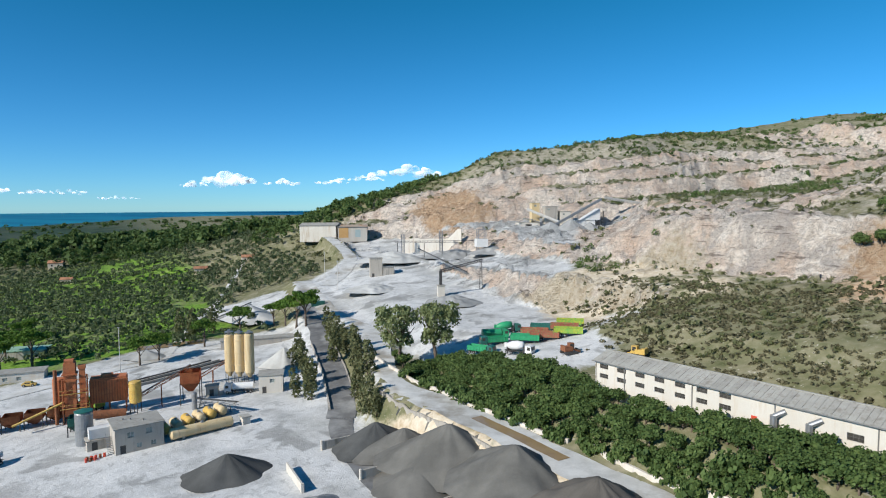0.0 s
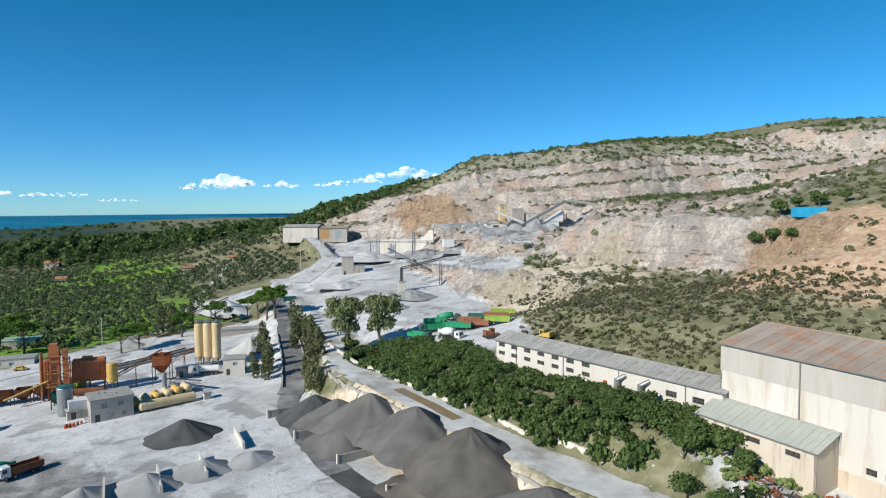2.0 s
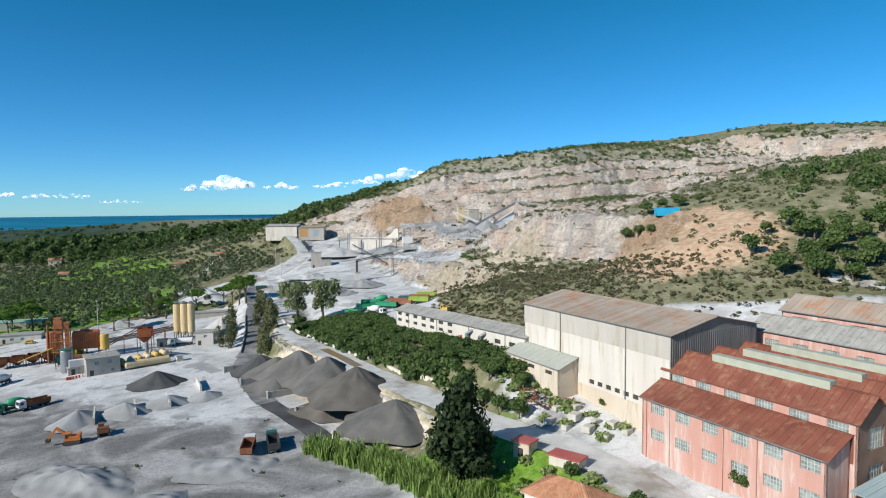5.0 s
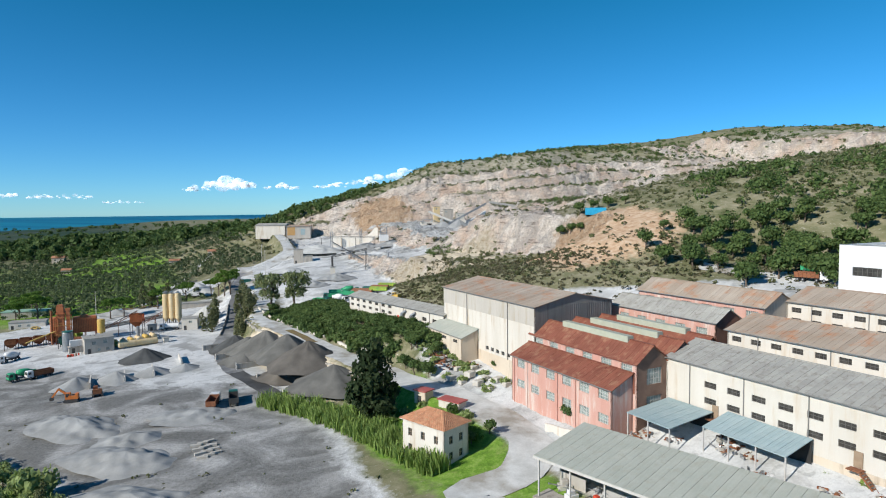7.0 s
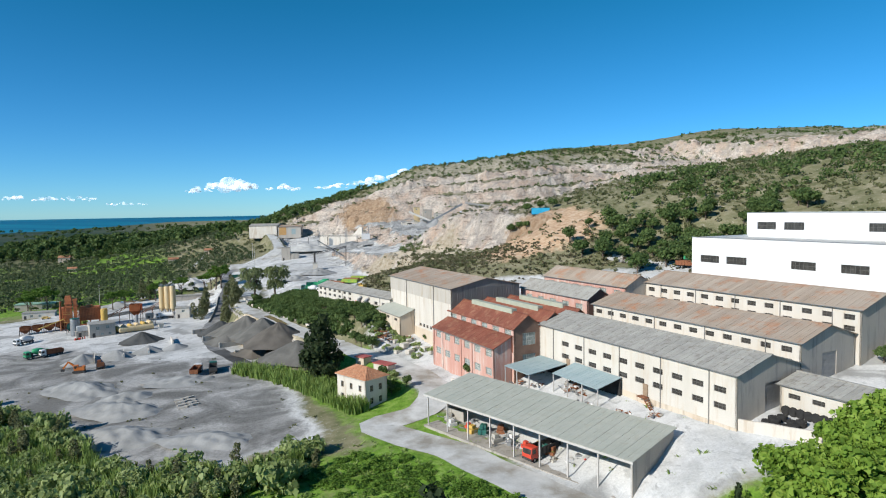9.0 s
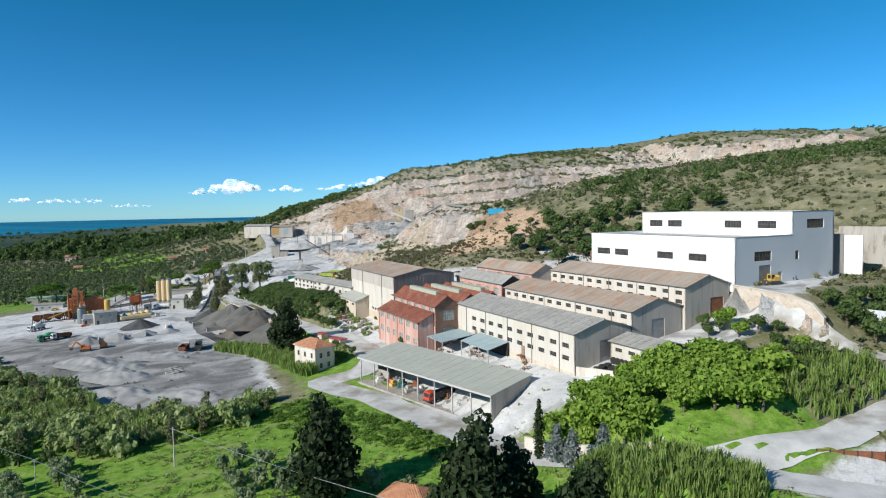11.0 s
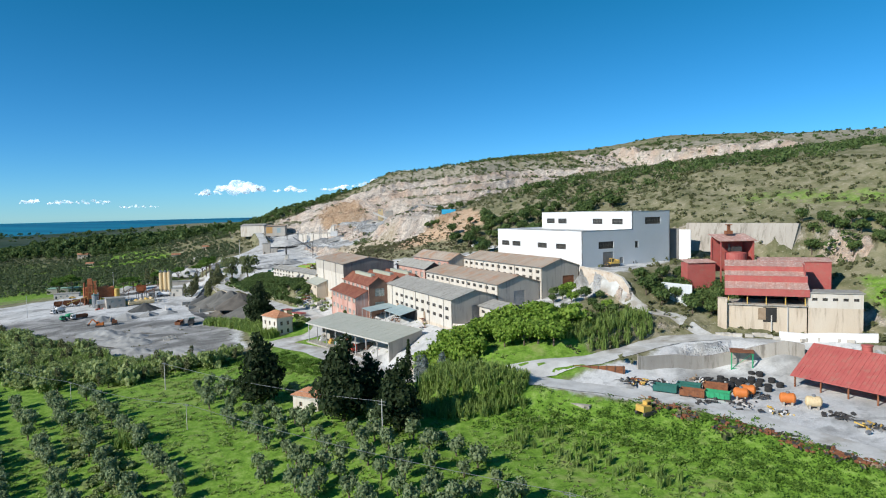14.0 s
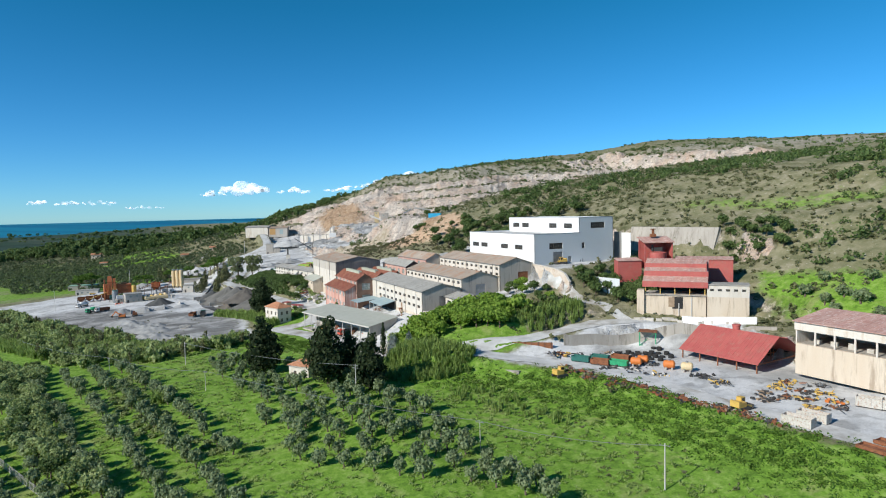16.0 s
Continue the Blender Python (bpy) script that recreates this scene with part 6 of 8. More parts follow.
def car(x, y, heading, material, label):
    t = thing("car", pose(x, y, high(x, y), 0, 0, heading), label, "car")
    bm = bmesh.new()
    prof = [(-2.1, .35), (2.1, .35), (2.15, .8), (1.2, 1.0), (.6, 1.5), (-1.3, 1.5), (-2.0, 1.0)]
    a = [bm.verts.new((px, -.85, pz)) for px, pz in prof]
    b = [bm.verts.new((px, .85, pz)) for px, pz in prof]
    bm.faces.new(a)
    bm.faces.new(b[::-1])
    for k in range(7):
        bm.faces.new((a[k], b[k], b[(k + 1) % 7], a[(k + 1) % 7]))
    part("body", bm, material, t)
    part("window", boxes((-1.1, .5, -.87, -.853, 1.02, 1.42), (-1.1, .5, .853, .87, 1.02, 1.42)), PANE, t)
    add_wheels(t, (1.3, -1.3), .8, .36, None)


car(-137, 203, 15, YELLOW, "small yellow car parked in the yard")


def mast(x, y, h, label, arms=0, z=None, r=.16):
    t = thing("pole", pose(x, y, high(x, y) if z is None else z, 0, 0, -30), label, "pole", "poles")
    bm = bmesh.new()
    tube(bm, (0, 0, -.8), (0, 0, h), r, r * .6, 9)
    part("shaft", bm, FRAME_PALE, t)
    for k in range(arms):
        part("crossarm", boxes((-1.0, 1.0, -.06, .06, h - .5 - .7 * k, h - .38 - .7 * k)), STEEL, t)
        bm = bmesh.new()
        for s in (-.85, 0, .85):
            tube(bm, (s, 0, h - .38 - .7 * k), (s, 0, h - .1 - .7 * k), .06, n=6)
        part("insulator", bm, DARK_STEEL, t)
    if not arms:
        part("lamp_head", boxes((-.5, .5, -.15, .15, h, h + .25)), STEEL, t)


mast(-112, 213, 15.6, "tall pale floodlight mast in the yard")
mast(-117, 128, 13, "grey steel chimney mast in the yard")
mast(-52.8, 310.4, 15, "tall wooden power pole beside the haul road", 1)
mast(-66.6, 349.4, 15, "tall wooden power pole beside the haul road", 1)
mast(126.2, -105.5, 9.5, "concrete power pole beside the cypress", 2)
mast(194.2, -160.5, 9.0, "concrete power pole on the grassy slope", 1)
mast(52.7, -50.7, 8.5, "slim power pole beside the reeds", 1)
for x, y in ((76, -88), (28, -58), (160, -140)):
    mast(x, y, 6.5, "thin wooden wire pole in the olive field", 1, r=.1)
for px, py, qx, qy, h0, h1 in ((-40, -10, 28, -58, 7, 6.4), (28, -58, 76, -88, 6.4, 6.4), (76, -88, 160, -140, 6.4, 6.4), (160, -140, 194.2, -160.5, 6.4, 8.6), (126.2, -105.5, 52.7, -50.7, 9.1, 8.1)):
    bm = bmesh.new()
    za, zb = high(px, py) + h0, high(qx, qy) + h1
    prev = None
    for k in range(15):
        f = k / 14
        p = Vector((px + (qx - px) * f, py + (qy - py) * f, za + (zb - za) * f - 5 * f * (1 - f)))
        if prev:
            tube(bm, prev, p, .045, n=5, caps=False)
        prev = p
    tagged(new("power_line", mesh_of(bm, STEEL)), "thin sagging power line over the olive field", "power line", kind="structure")


def field_fence():
    for k in range(24):
        x, y = 40 + 1.75 * k, -131 - 1.35 * k
        t = thing("fence_panel", pose(x, y, high(x, y), 0, 0, -37.6), "pale metal fence panel along the field road", "fence", "field fence")
        part("post", boxes((0, .1, 0, .1, -.5, 2.0)), FRAME_PALE, t)
        bm = bmesh.new()
        for j in range(7):
            box(bm, .25 + j * .3, .29 + j * .3, .03, .07, .1, 1.9)
        box(bm, .1, 2.2, .03, .07, .15, .2)
        box(bm, .1, 2.2, .03, .07, 1.8, 1.85)
        part("mesh", bm, FRAME_PALE, t)


field_fence()


# ---- quarry plant ----
def quarry_plant():
    flat_hut("concrete_tower", -39, 332, 12, 6.5, 6, 10, GREY_WALL, "square concrete loading tower on the quarry floor", door=True, category="tower")
    flat_hut("pump_house", -32.3, 333.4, 12, 6, 5, 4.6, GREY_WALL, "low concrete block beside the loading tower", door=False)
    flat_hut("conveyor_pier", -2.4, 274, 10, 3, 3, 5.0, WHITE_WALL, "square white concrete pier under a conveyor", door=False, category="pier")
    part_ = thing("pier_column", pose(-1.3, 275.5, high(-1.3, 275.5), 0, 0, 10), "dark steel column on the white pier", "column")
    part("column", boxes((-.6, .6, -.6, .6, 5.25, 11.5)), DARK_STEEL, part_)
    girder("conveyor", (-1.5, 275, 21.0), (18, 290, 24.5), "dark belt conveyor from the pier to the rock", legs=(.97,), material=DARK_STEEL)
    girder("conveyor", (-29, 372, 28.5), (30, 366, 29), "long horizontal conveyor gantry across the quarry", legs=(.03, .3, .48, .72), material=DARK_STEEL)
    girder("conveyor", (-14, 345, 26), (12, 312, 16), "inclined lattice conveyor over the stone heaps", legs=(.6,))
    girder("conveyor", (30, 366, 29), (52, 384, 30), "dark conveyor gantry up to the crusher", legs=(.5,), material=DARK_STEEL)
    low_wall([(-28, 418), (0, 414), (12, 409)], 9, .8, CREAM_WALL, "retaining_wall", "long cream retaining wall at the back of the quarry floor", "retaining wall")
    t = frame_tower("screen_tower", 20, 356, 10, 4.5, 4.5, 16, 4, STEEL, "grey steel screening tower with a white cabin")
    part("cabin", boxes((-1.0, 5.5, -1.0, 5.5, 6, 10.5)), WHITE_PAINT, t)
    for x, y, h in ((-27, 408, 14), (-2, 402, 14)):
        frame_tower("lattice_mast", x, y, 15, 1.6, 1.6, h, 6, STEEL, "slim steel lattice mast", "mast")
    z = 37
    c = thing("crusher_house", pose(48, 398, high(50, 400), 0, 0, 8), "weathered stone crusher house with a sloping roof", "crusher")
    part("wall", boxes((0, 14, 0, 8, -6, 3.2), (9, 14, -.5, 8.5, -6, .5)), CREAM_WALL, c)
    bm = bmesh.new()
    for k in range(8):
        beam(bm, (-1 + 2 * k, -1, 3.4 + 2.2 * math.sin(k * .45)), (1 + 2 * k, -1, 3.4 + 2.2 * math.sin((k + 1) * .45)), .3, .3)
        box(bm, -1 + 2 * k, 1 + 2 * k, -1, 9, 3.3 + 2.2 * math.sin((k + .5) * .45), 3.55 + 2.2 * math.sin((k + .5) * .45))
    part("roof", bm, GRAVEL_MID, c)
    # No hole here: a black sheet on the wall gives the opening's shade.
    part("opening", boxes((4.5, 8.5, -.06, -.003, -3, 2.2)), SHADE_BLACK, c)
    w = thing("screen_house", pose(84, 398, high(86, 398), 0, 0, 6), "white sheet-clad screening house on steel legs", "plant building")
    part("shed", boxes((0, 13, 0, 8, -3, 5)), WHITE_PAINT, w)
    bm = bmesh.new()
    vs = [bm.verts.new(q) for q in ((4, -.4, 5.2), (16, -.4, 5.2), (16, -.4, 12.5), (16, 8, 5.2), (4, 8, 5.2), (16, 8, 12.5))]
    for f in ((0, 1, 2), (4, 5, 3), (0, 2, 5, 4), (1, 3, 5, 2), (0, 4, 3, 1)):
        bm.faces.new([vs[i] for i in f])
    part("gallery_cladding", bm, WHITE_PAINT, w)
    for x in (13.5, 16, 18.5):
        for y in (.3, 7.5):
            part("leg", boxes((x - .2, x + .2, y - .2, y + .2, -3, 11)), DARK_STEEL, w)
    bm = bmesh.new()
    for k in range(6):
        beam(bm, (13.5, .3, -2 + 2 * k), (18.5, .3, -.2 + 2 * k), .2)
        beam(bm, (18.5, .3, -2 + 2 * k), (13.5, .3, -.2 + 2 * k), .2)
        box(bm, 13.2, 18.8, .1, 7.7, -.3 + 2 * k, -.15 + 2 * k)
    part("bracing", bm, DARK_STEEL, w)
    girder("conveyor", (70, 394, 37), (100, 396, 53), "steep covered conveyor up to the screening house", legs=(.5,), w=1.6, cover=True)
    girder("conveyor", (54, 402, 47), (74, 396, 38.5), "pale covered conveyor down from the crusher", w=1.8, cover=True, material=FRAME_PALE)
    girder("conveyor", (103, 400, 54), (150, 412, 47), "long pale conveyor to the upper bench", legs=(.4, .8), cover=True, material=FRAME_PALE)
    girder("conveyor", (102, 392, 38), (152, 400, 48), "inclined lattice conveyor along the bench", legs=(.3, .7))
    for x, y, L, h, m_, lb in ((66, 404, 8, 12, GREY_WALL, "grey crusher cabin with a flat roof"), (76, 405, 7, 11, WHITE_WALL, "white plant cabin beside the conveyors"), (58, 408, 5, 14, SILO_CREAM, "narrow cream plant tower")):
        flat_hut("plant_cabin", x, y, 8, L, 6, h, m_, lb, [(1.5, 3, h - 2.4, h - 1.2)], door=False)
    shed_hall("warehouse", pose(-108, 470, 0, 0, 0, -4), 28, 18, 24, 36.4, 38.2, CREAM_WALL, ASBESTOS, "cream warehouse with a grey roof at the quarry head", "warehouse", pitch=2.4, roof_rows=1)
    b = shed_hall("warehouse", pose(-79, 468, 0, 0, 0, 6), 22, 14, 24, 35.2, 36.6, BEIGE_PANEL, ASBESTOS_RUST, "low beige warehouse with a blue door at the quarry head", "warehouse", pitch=2.4, roof_rows=1)
    part("door", boxes((13, 17, -.08, -.003, 27.5, 33)), BLUE_SHEET, b)
    part("cladding", boxes((1, 8, -.06, -.003, 27, 34.4)), surface("ochre_cladding", (.5, .28, .1), (.56, .34, .14), .5, .8), b)
    bt = thing("blue_tank", pose(131, 175, high(133, 176) + .2, 0, 0, -8), "bright turquoise water tank on the upper bench", "tank")
    part("tank", boxes((0, 9, 0, 4, 0, 3.2)), BLUE_TANK, bt)
    bm = bmesh.new()
    for k in range(10):
        box(bm, .05 + k * .98, .15 + k * .98, -.08, -.003, 0, 3.2)
    part("rib", bm, BLUE_TANK, bt)


quarry_plant()
for x, y, s in ((-183, 457, 1.0), (-148, 458, 1.0), (-352, 554, 1.3), (-290, 470, .9)):
    z = high(x, y)
    t = thing("farmhouse", pose(x, y, z, 0, 0, 20) @ Matrix.Diagonal((s, s, s, 1)), "small old stone farmhouse among the olives", "farmhouse", "farmhouses")
    part("wall", boxes((0, 9, 0, 7, -2, 4.6)), STUCCO_OLD, t)
    bm = bmesh.new()
    roof_sheets(bm, -.4, 9.4, [(-.4, 4.5), (3.5, 6.2), (7.4, 4.5)], 1.0)
    part("roof", bm, TERRACOTTA, t)
    part("window", boxes((2, 3, -.05, -.003, 2.2, 3.4), (6, 7, -.05, -.003, 2.2, 3.4)), PANE, t)


# ---- red plant and scrapyard ----
def red_plant():
    z0 = 11.0
    at = pose(221.5, -50.5, 0, 0, 0, -22)
    t = thing("red_plant", at, "concrete stone plant with three stepped red roofs", "plant building")
    part("base_wall", boxes((0, 20.5, 0, .8, z0 - 1, 20), (0, .8, .8, 14, z0 - 1, 20), (19.7, 20.5, .8, 14, z0 - 1, 20), (-2.5, 0, -1.0, 2.5, z0 - 1, 21.5)), STUCCO_OLD, t, "stained ochre concrete base wall")
    part("deck", boxes((.8, 19.7, .8, 14, 19.6, 20)), CONCRETE, t)
    # Flat near-black sheet, painted shade of the open hatch.
    part("hatch", boxes((9.5, 13.0, -.08, -.003, 15, 19.2)), SHADE_BLACK, t)
    part("hatch_door", boxes((8.2, 10.2, -.16, -.09, 15.6, 19)), WOOD, t)
    part("lip", boxes((-.3, 20.8, -.5, -.003, 19.7, 20.05)), CONCRETE, t)
    part("pipe", boxes((15.6, 15.9, -.35, -.02, z0, 19.5), (11.5, 11.8, -.4, -.1, z0, 17)), FRAME_PALE, t)
    for k, (y0, zb, zt) in enumerate(((0, 24.6, 26.4), (5.0, 27.8, 29.2), (9.5, 30.2, 31.6))):
        sheeted_roof(t, -.6, 21.1, [(y0 - .6, zb), (y0 + 5.4, zt)], RUST_TOP, .9, 1, "faded pink-red sheet roof")
        part("fascia", boxes((-.62, 21.12, y0 - .75, y0 - .62, zb - 2.0, zb + .05)), RED_ROOF, t)
    for x in (.4, 5.4, 10.3, 15.2, 20.1):
        part("post", boxes((x - .13, x + .13, .1, .36, 20, 24.5)), YELLOW, t)
    part("side_panel", boxes((20.4, 20.6, 4.6, 14, 20, 31)), RED_ROOF, t)
    part("back_panel", boxes((-.4, 20.4, 13.8, 14, 20, 31.4)), RED_ROOF, t)
    # Added black block at the back imitates shade under the stepped roofs.
    part("shadow_floor", boxes((1, 19.6, 12, 13.8, 20, 30)), SHADE_BLACK, t, "black block standing for the shade inside the plant")
    o = thing("plant_office", pose(240.7, -58.6, 0, 0, 0, -19), "low white office with a flat roof on an ochre wall", "office")
    bm = bmesh.new()
    wall_mesh(bm, 13.2, 19.6, 23.7, window_row(5, .9, 2.5, 1.3, 21.6, .8))
    part("front_wall", bm, WHITE_WALL, o)
    put_windows(o, window_row(5, .9, 2.5, 1.3, 21.6, .8), Matrix.Identity(4), 2, 1)
    part("base_wall", boxes((0, 13.2, 0, .6, 10, 19.6), (12.6, 13.2, .6, 7, 10, 19.6)), STUCCO_OLD, o)
    part("side_wall", boxes((12.9, 13.2, .35, 7, 19.6, 23.7), (0, .3, .35, 7, 19.6, 23.7), (.3, 12.9, 6.7, 7, 19.6, 23.7)), WHITE_WALL, o)
    part("roof", boxes((-.3, 13.5, -.3, 7.3, 23.7, 24.0)), ASBESTOS, o)
    w = thing("tower_house", pose(226.5, -33.8, 0, 0, 0, 4), "tall open red tower house with a round red tank", "tower")
    for x in (0, 10.6):
        for y in (0, 6.5):
            part("post", boxes((x - .2, x + .2, y - .2, y + .2, 24, 37.6)), RED_ROOF, w)
    sheeted_roof(w, -.8, 11.4, [(-.9, 37.4), (7.4, 39.3)], RUST_TOP, .9, 1)
    part("back_panel", boxes((0, 10.6, 6.5, 6.7, 27, 38.4), (10.45, 10.6, .5, 6.5, 27, 37.6)), RED_ROOF, w)
    bm = bmesh.new()
    turned(bm, [(3.1, 29.2), (3.3, 29.3), (3.3, 33.4), (3.1, 33.5), (1.0, 33.9)], 24, Matrix.Translation((5.4, 1.2, 0)))
    part("tank", bm, RED_ROOF, w)
    for a in range(6):
        p = a * math.tau / 6
        part("leg", boxes((5.2 + 2.6 * math.cos(p), 5.6 + 2.6 * math.cos(p), 1 + 2.6 * math.sin(p), 1.4 + 2.6 * math.sin(p), 22, 29.2)), DARK_STEEL, w)
    part("machine", boxes((4, 7, .4, 2.2, 33.9, 35.4), (3, 3.6, 1, 1.4, 33.9, 36.4)), DARK_STEEL, w)
    part("elevator_head", boxes((4, 6, 4.2, 6, 39.2, 40.4), (4.6, 5.4, 4.6, 5.4, 40.4, 42.2), (4.2, 5.8, 4.2, 5.8, 42.2, 42.5)), RUST, w)
    for nm, x0, x1, y0, zt in (("left", -9.5, -.3, 3, 30.6), ("right", 11, 31, 2.5, 31.2)):
        s = thing("red_shed", pose(226.5, -33.8, 0, 0, 0, 4 if x0 < 0 else -20), "low red sheet-clad shed beside the tower", "shed", "red sheds")
        part("wall", boxes((x0, x1, y0, y0 + 5, 22, zt - .3)), RED_ROOF, s)
        sheeted_roof(s, x0 - .2, x1 + .2, [(y0 - .4, zt - .2), (y0 + 5.3, zt + .5)], RUST_TOP, .9, 1)
    cw = thing("concrete_wall", pose(235.9, 27.1, 0, 0, 0, -51.2), "huge weathered grey concrete retaining wall above the red plant", "retaining wall")
    bm = bmesh.new()
    vs = [bm.verts.new(q) for q in ((0, 0, 30), (42, 0, 27.5), (44.5, 2.4, 41.6), (0, 2.4, 41.6), (0, 4, 30), (44.5, 4, 27.5), (44.5, 3.6, 41.6), (0, 3.6, 41.6))]
    for f in ((0, 1, 2, 3), (5, 4, 7, 6), (3, 2, 6, 7), (1, 5, 6, 2), (4, 0, 3, 7), (0, 4, 5, 1)):
        bm.faces.new([vs[i] for i in f])
    part("face", bm, CONCRETE, cw)
    bm = bmesh.new()
    for k in range(1, 8):
        box(bm, k * 5.5, k * 5.5 + .08, -.06 + 0, 2.3, 28.5, 28.6)
    part("joint", bm, GREY_SHEET, cw)
    dr = thing("sliding_gate", pose(226, 14, 0, 0, 0, -51), "dark and white gate panels beside the white works", "gate")
    part("panel", boxes((0, 4, 0, .3, 28, 40)), GREY_SHEET, dr)
    part("panel", boxes((4.1, 9, 0, .3, 28, 39.6)), PURE_WHITE, dr)


RUST_TOP = surface("faded_pink_red_sheet", (.5, .26, .21), (.58, .38, .32), .5, .75, stain=(.66, .54, .48), per=.35)
red_plant()


def gabled_canopy():
    at = pose(223.4, -84.9, 0, 0, 0, -57)
    t = thing("red_canopy", at, "open yard shed with a large gabled red roof", "shed")
    L, D, e, r, base = 24, 17, 8.1, 14.2, 4.6
    sheeted_roof(t, -.8, L + .8, [(-.8, e - .4), (D * .55, r)], RED_ROOF, .95, 2)
    sheeted_roof(t, 2.0, L + 3, [(D * .55, r), (D + 3, e)], RED_ROOF, .95, 2)
    for x in (0, 6, 12, 18, 24):
        part("post", boxes((x - .15, x + .15, -.15, .15, base - .5, e)), RUST, t)
        part("post", boxes((x - .15, x + .15, D + 2, D + 2.3, base - .5, e)), RUST, t)
        bm = bmesh.new()
        beam(bm, (x, 0, e - .3), (x, D * .55, r - .4), .2, .3)
        beam(bm, (x, 0, e - .7), (x, D + 2, e - .7), .2, .3)
        for k in range(1, 6):
            f = k / 6
            beam(bm, (x, D * .55 * f, e - .7), (x, D * .55 * f, e - .4 + (r - e) * f), .1)
        part("truss", bm, RUST, t)
    # Back wall painted near-black to imitate the shade under the roof.
    part("back_wall", boxes((0, L, D + 2.3, D + 2.5, base, e)), SHADE_BLACK, t)
    bm = bmesh.new()
    turned(bm, [(1.1, 12.0), (1.1, 15.3), (1.25, 15.3), (1.25, 15.6), (.9, 15.7)], 18, Matrix.Translation((11, D * .6, 0)))
    part("roof_vent", bm, RED_ROOF, t)


gabled_canopy()


def beige_shed():
    t = thing("storage_shed", pose(245.0, -108.5, 0, 0, 0, -60), "open beige storage shed with a faded red roof", "shed")
    L, D = 40, 14
    part("base_wall", boxes((0, L, 0, 1, 6, 14.2)), STUCCO_OLD, t)
    part("floor_slab", boxes((0, L, 1, D, 13.6, 14.2)), CONCRETE, t)
    part("lintel", boxes((-.3, L + .3, -.15, .45, 17.8, 20.2)), CREAM_WALL, t)
    part("back_wall", boxes((0, L, D - .4, D, 14.2, 21)), GREY_WALL, t)
    part("end_wall", boxes((0, .4, .5, D - .4, 14.2, 20.4), (L - .4, L, .5, D - .4, 14.2, 20.4)), CREAM_WALL, t)
    for k in range(9):
        part("column", boxes((k * 4.95, k * 4.95 + .4, .0, .4, 14.2, 17.8)), CREAM_WALL, t)
    sheeted_roof(t, -.6, L + .6, [(-.8, 20.2), (D + .4, 22.2)], RUST_TOP, 1.0, 3)
    for k in range(8):
        s = new("stone_stack", mesh_of(boxes(*[(0, 1.6, 0, 1.2, .32 * j, .32 * j + .3) for j in range(3 + k % 3)]), STONE))
        x, y, _ = t.matrix_basis @ Vector((3 + 4.4 * k, 3, 0))
        s.matrix_basis = pose(x, y, 14.22, 0, 0, -60 + 8 * (k % 3))
        tagged(s, "stack of pale stone slabs in the storage shed", "stone stack", "stone stacks")


beige_shed()


def skip(x, y, turn, material, label, L=5.5, w=2.3, h=1.5, fill=None):
    t = thing("skip", pose(x, y, high(x, y) + .25, 0, 0, turn), label, "skip", "skips")
    bm = bmesh.new()
    tipper_body(bm, 0, L, w / 2, .1, h, 5)
    part("body", bm, material, t)
    part("load", boxes((.2, L - .2, -w / 2 + .2, w / 2 - .2, .22, h * .55)), fill or RUST, t)
    part("skid", boxes((0, L, -.7, -.5, -.2, .1), (0, L, .5, .7, -.2, .1)), DARK_STEEL, t)


def tyre_stack(x, y, n, group="tyres", big=True, tilt=0):
    for k in range(n):
        ob = new("tyre", BIG_WHEEL if big else WHEEL)
        r, w = (.85, .55) if big else (.5, .32)
        if tilt:
            ob.matrix_basis = pose(x, y, high(x, y) + r, 0, 0, tilt)
        else:
            ob.matrix_basis = pose(x, y, high(x, y) + w / 2 + k * w, 90, 0, 0)
        tagged(ob, "large worn black tyre lying in the yard" if not tilt else "large worn tyre leaning on a wall", "tyre", group)


def scrap(x, y, size, seed, materials, label, category="scrap heap"):
    """A loose pile of bent bars, plates and lumps."""
    g = np.random.RandomState(seed)
    t = thing("scrap_heap", pose(x, y, high(x, y), 0, 0, g.uniform(0, 360)), label, category, "scrap heaps")
    for i, m_ in enumerate(materials):
        bm = bmesh.new()
        for _ in range(9):
            p = Vector((g.normal() * size * .45, g.normal() * size * .45, g.uniform(.1, .5) * size * .35))
            q = p + Vector((g.normal(), g.normal(), g.normal() * .35)) * size * .35
            if g.rand() < .6:
                beam(bm, p, q, g.uniform(.08, .3), g.uniform(.08, .4))
            else:
                r = g.uniform(.2, .45)
                box(bm, -r, r, -r * .7, r * .7, 0, r, Matrix.Translation((p.x, p.y, max(0, p.z - .2))) @ pose(0, 0, 0, g.uniform(-20, 20), g.uniform(-20, 20), g.uniform(0, 180)))
        part("scrap", bm, m_, t)


RUSTY_WHITE = surface("rusty_white_paint", (.5, .48, .42), (.62, .6, .55), 1.2, .7, stain=(.28, .13, .07))


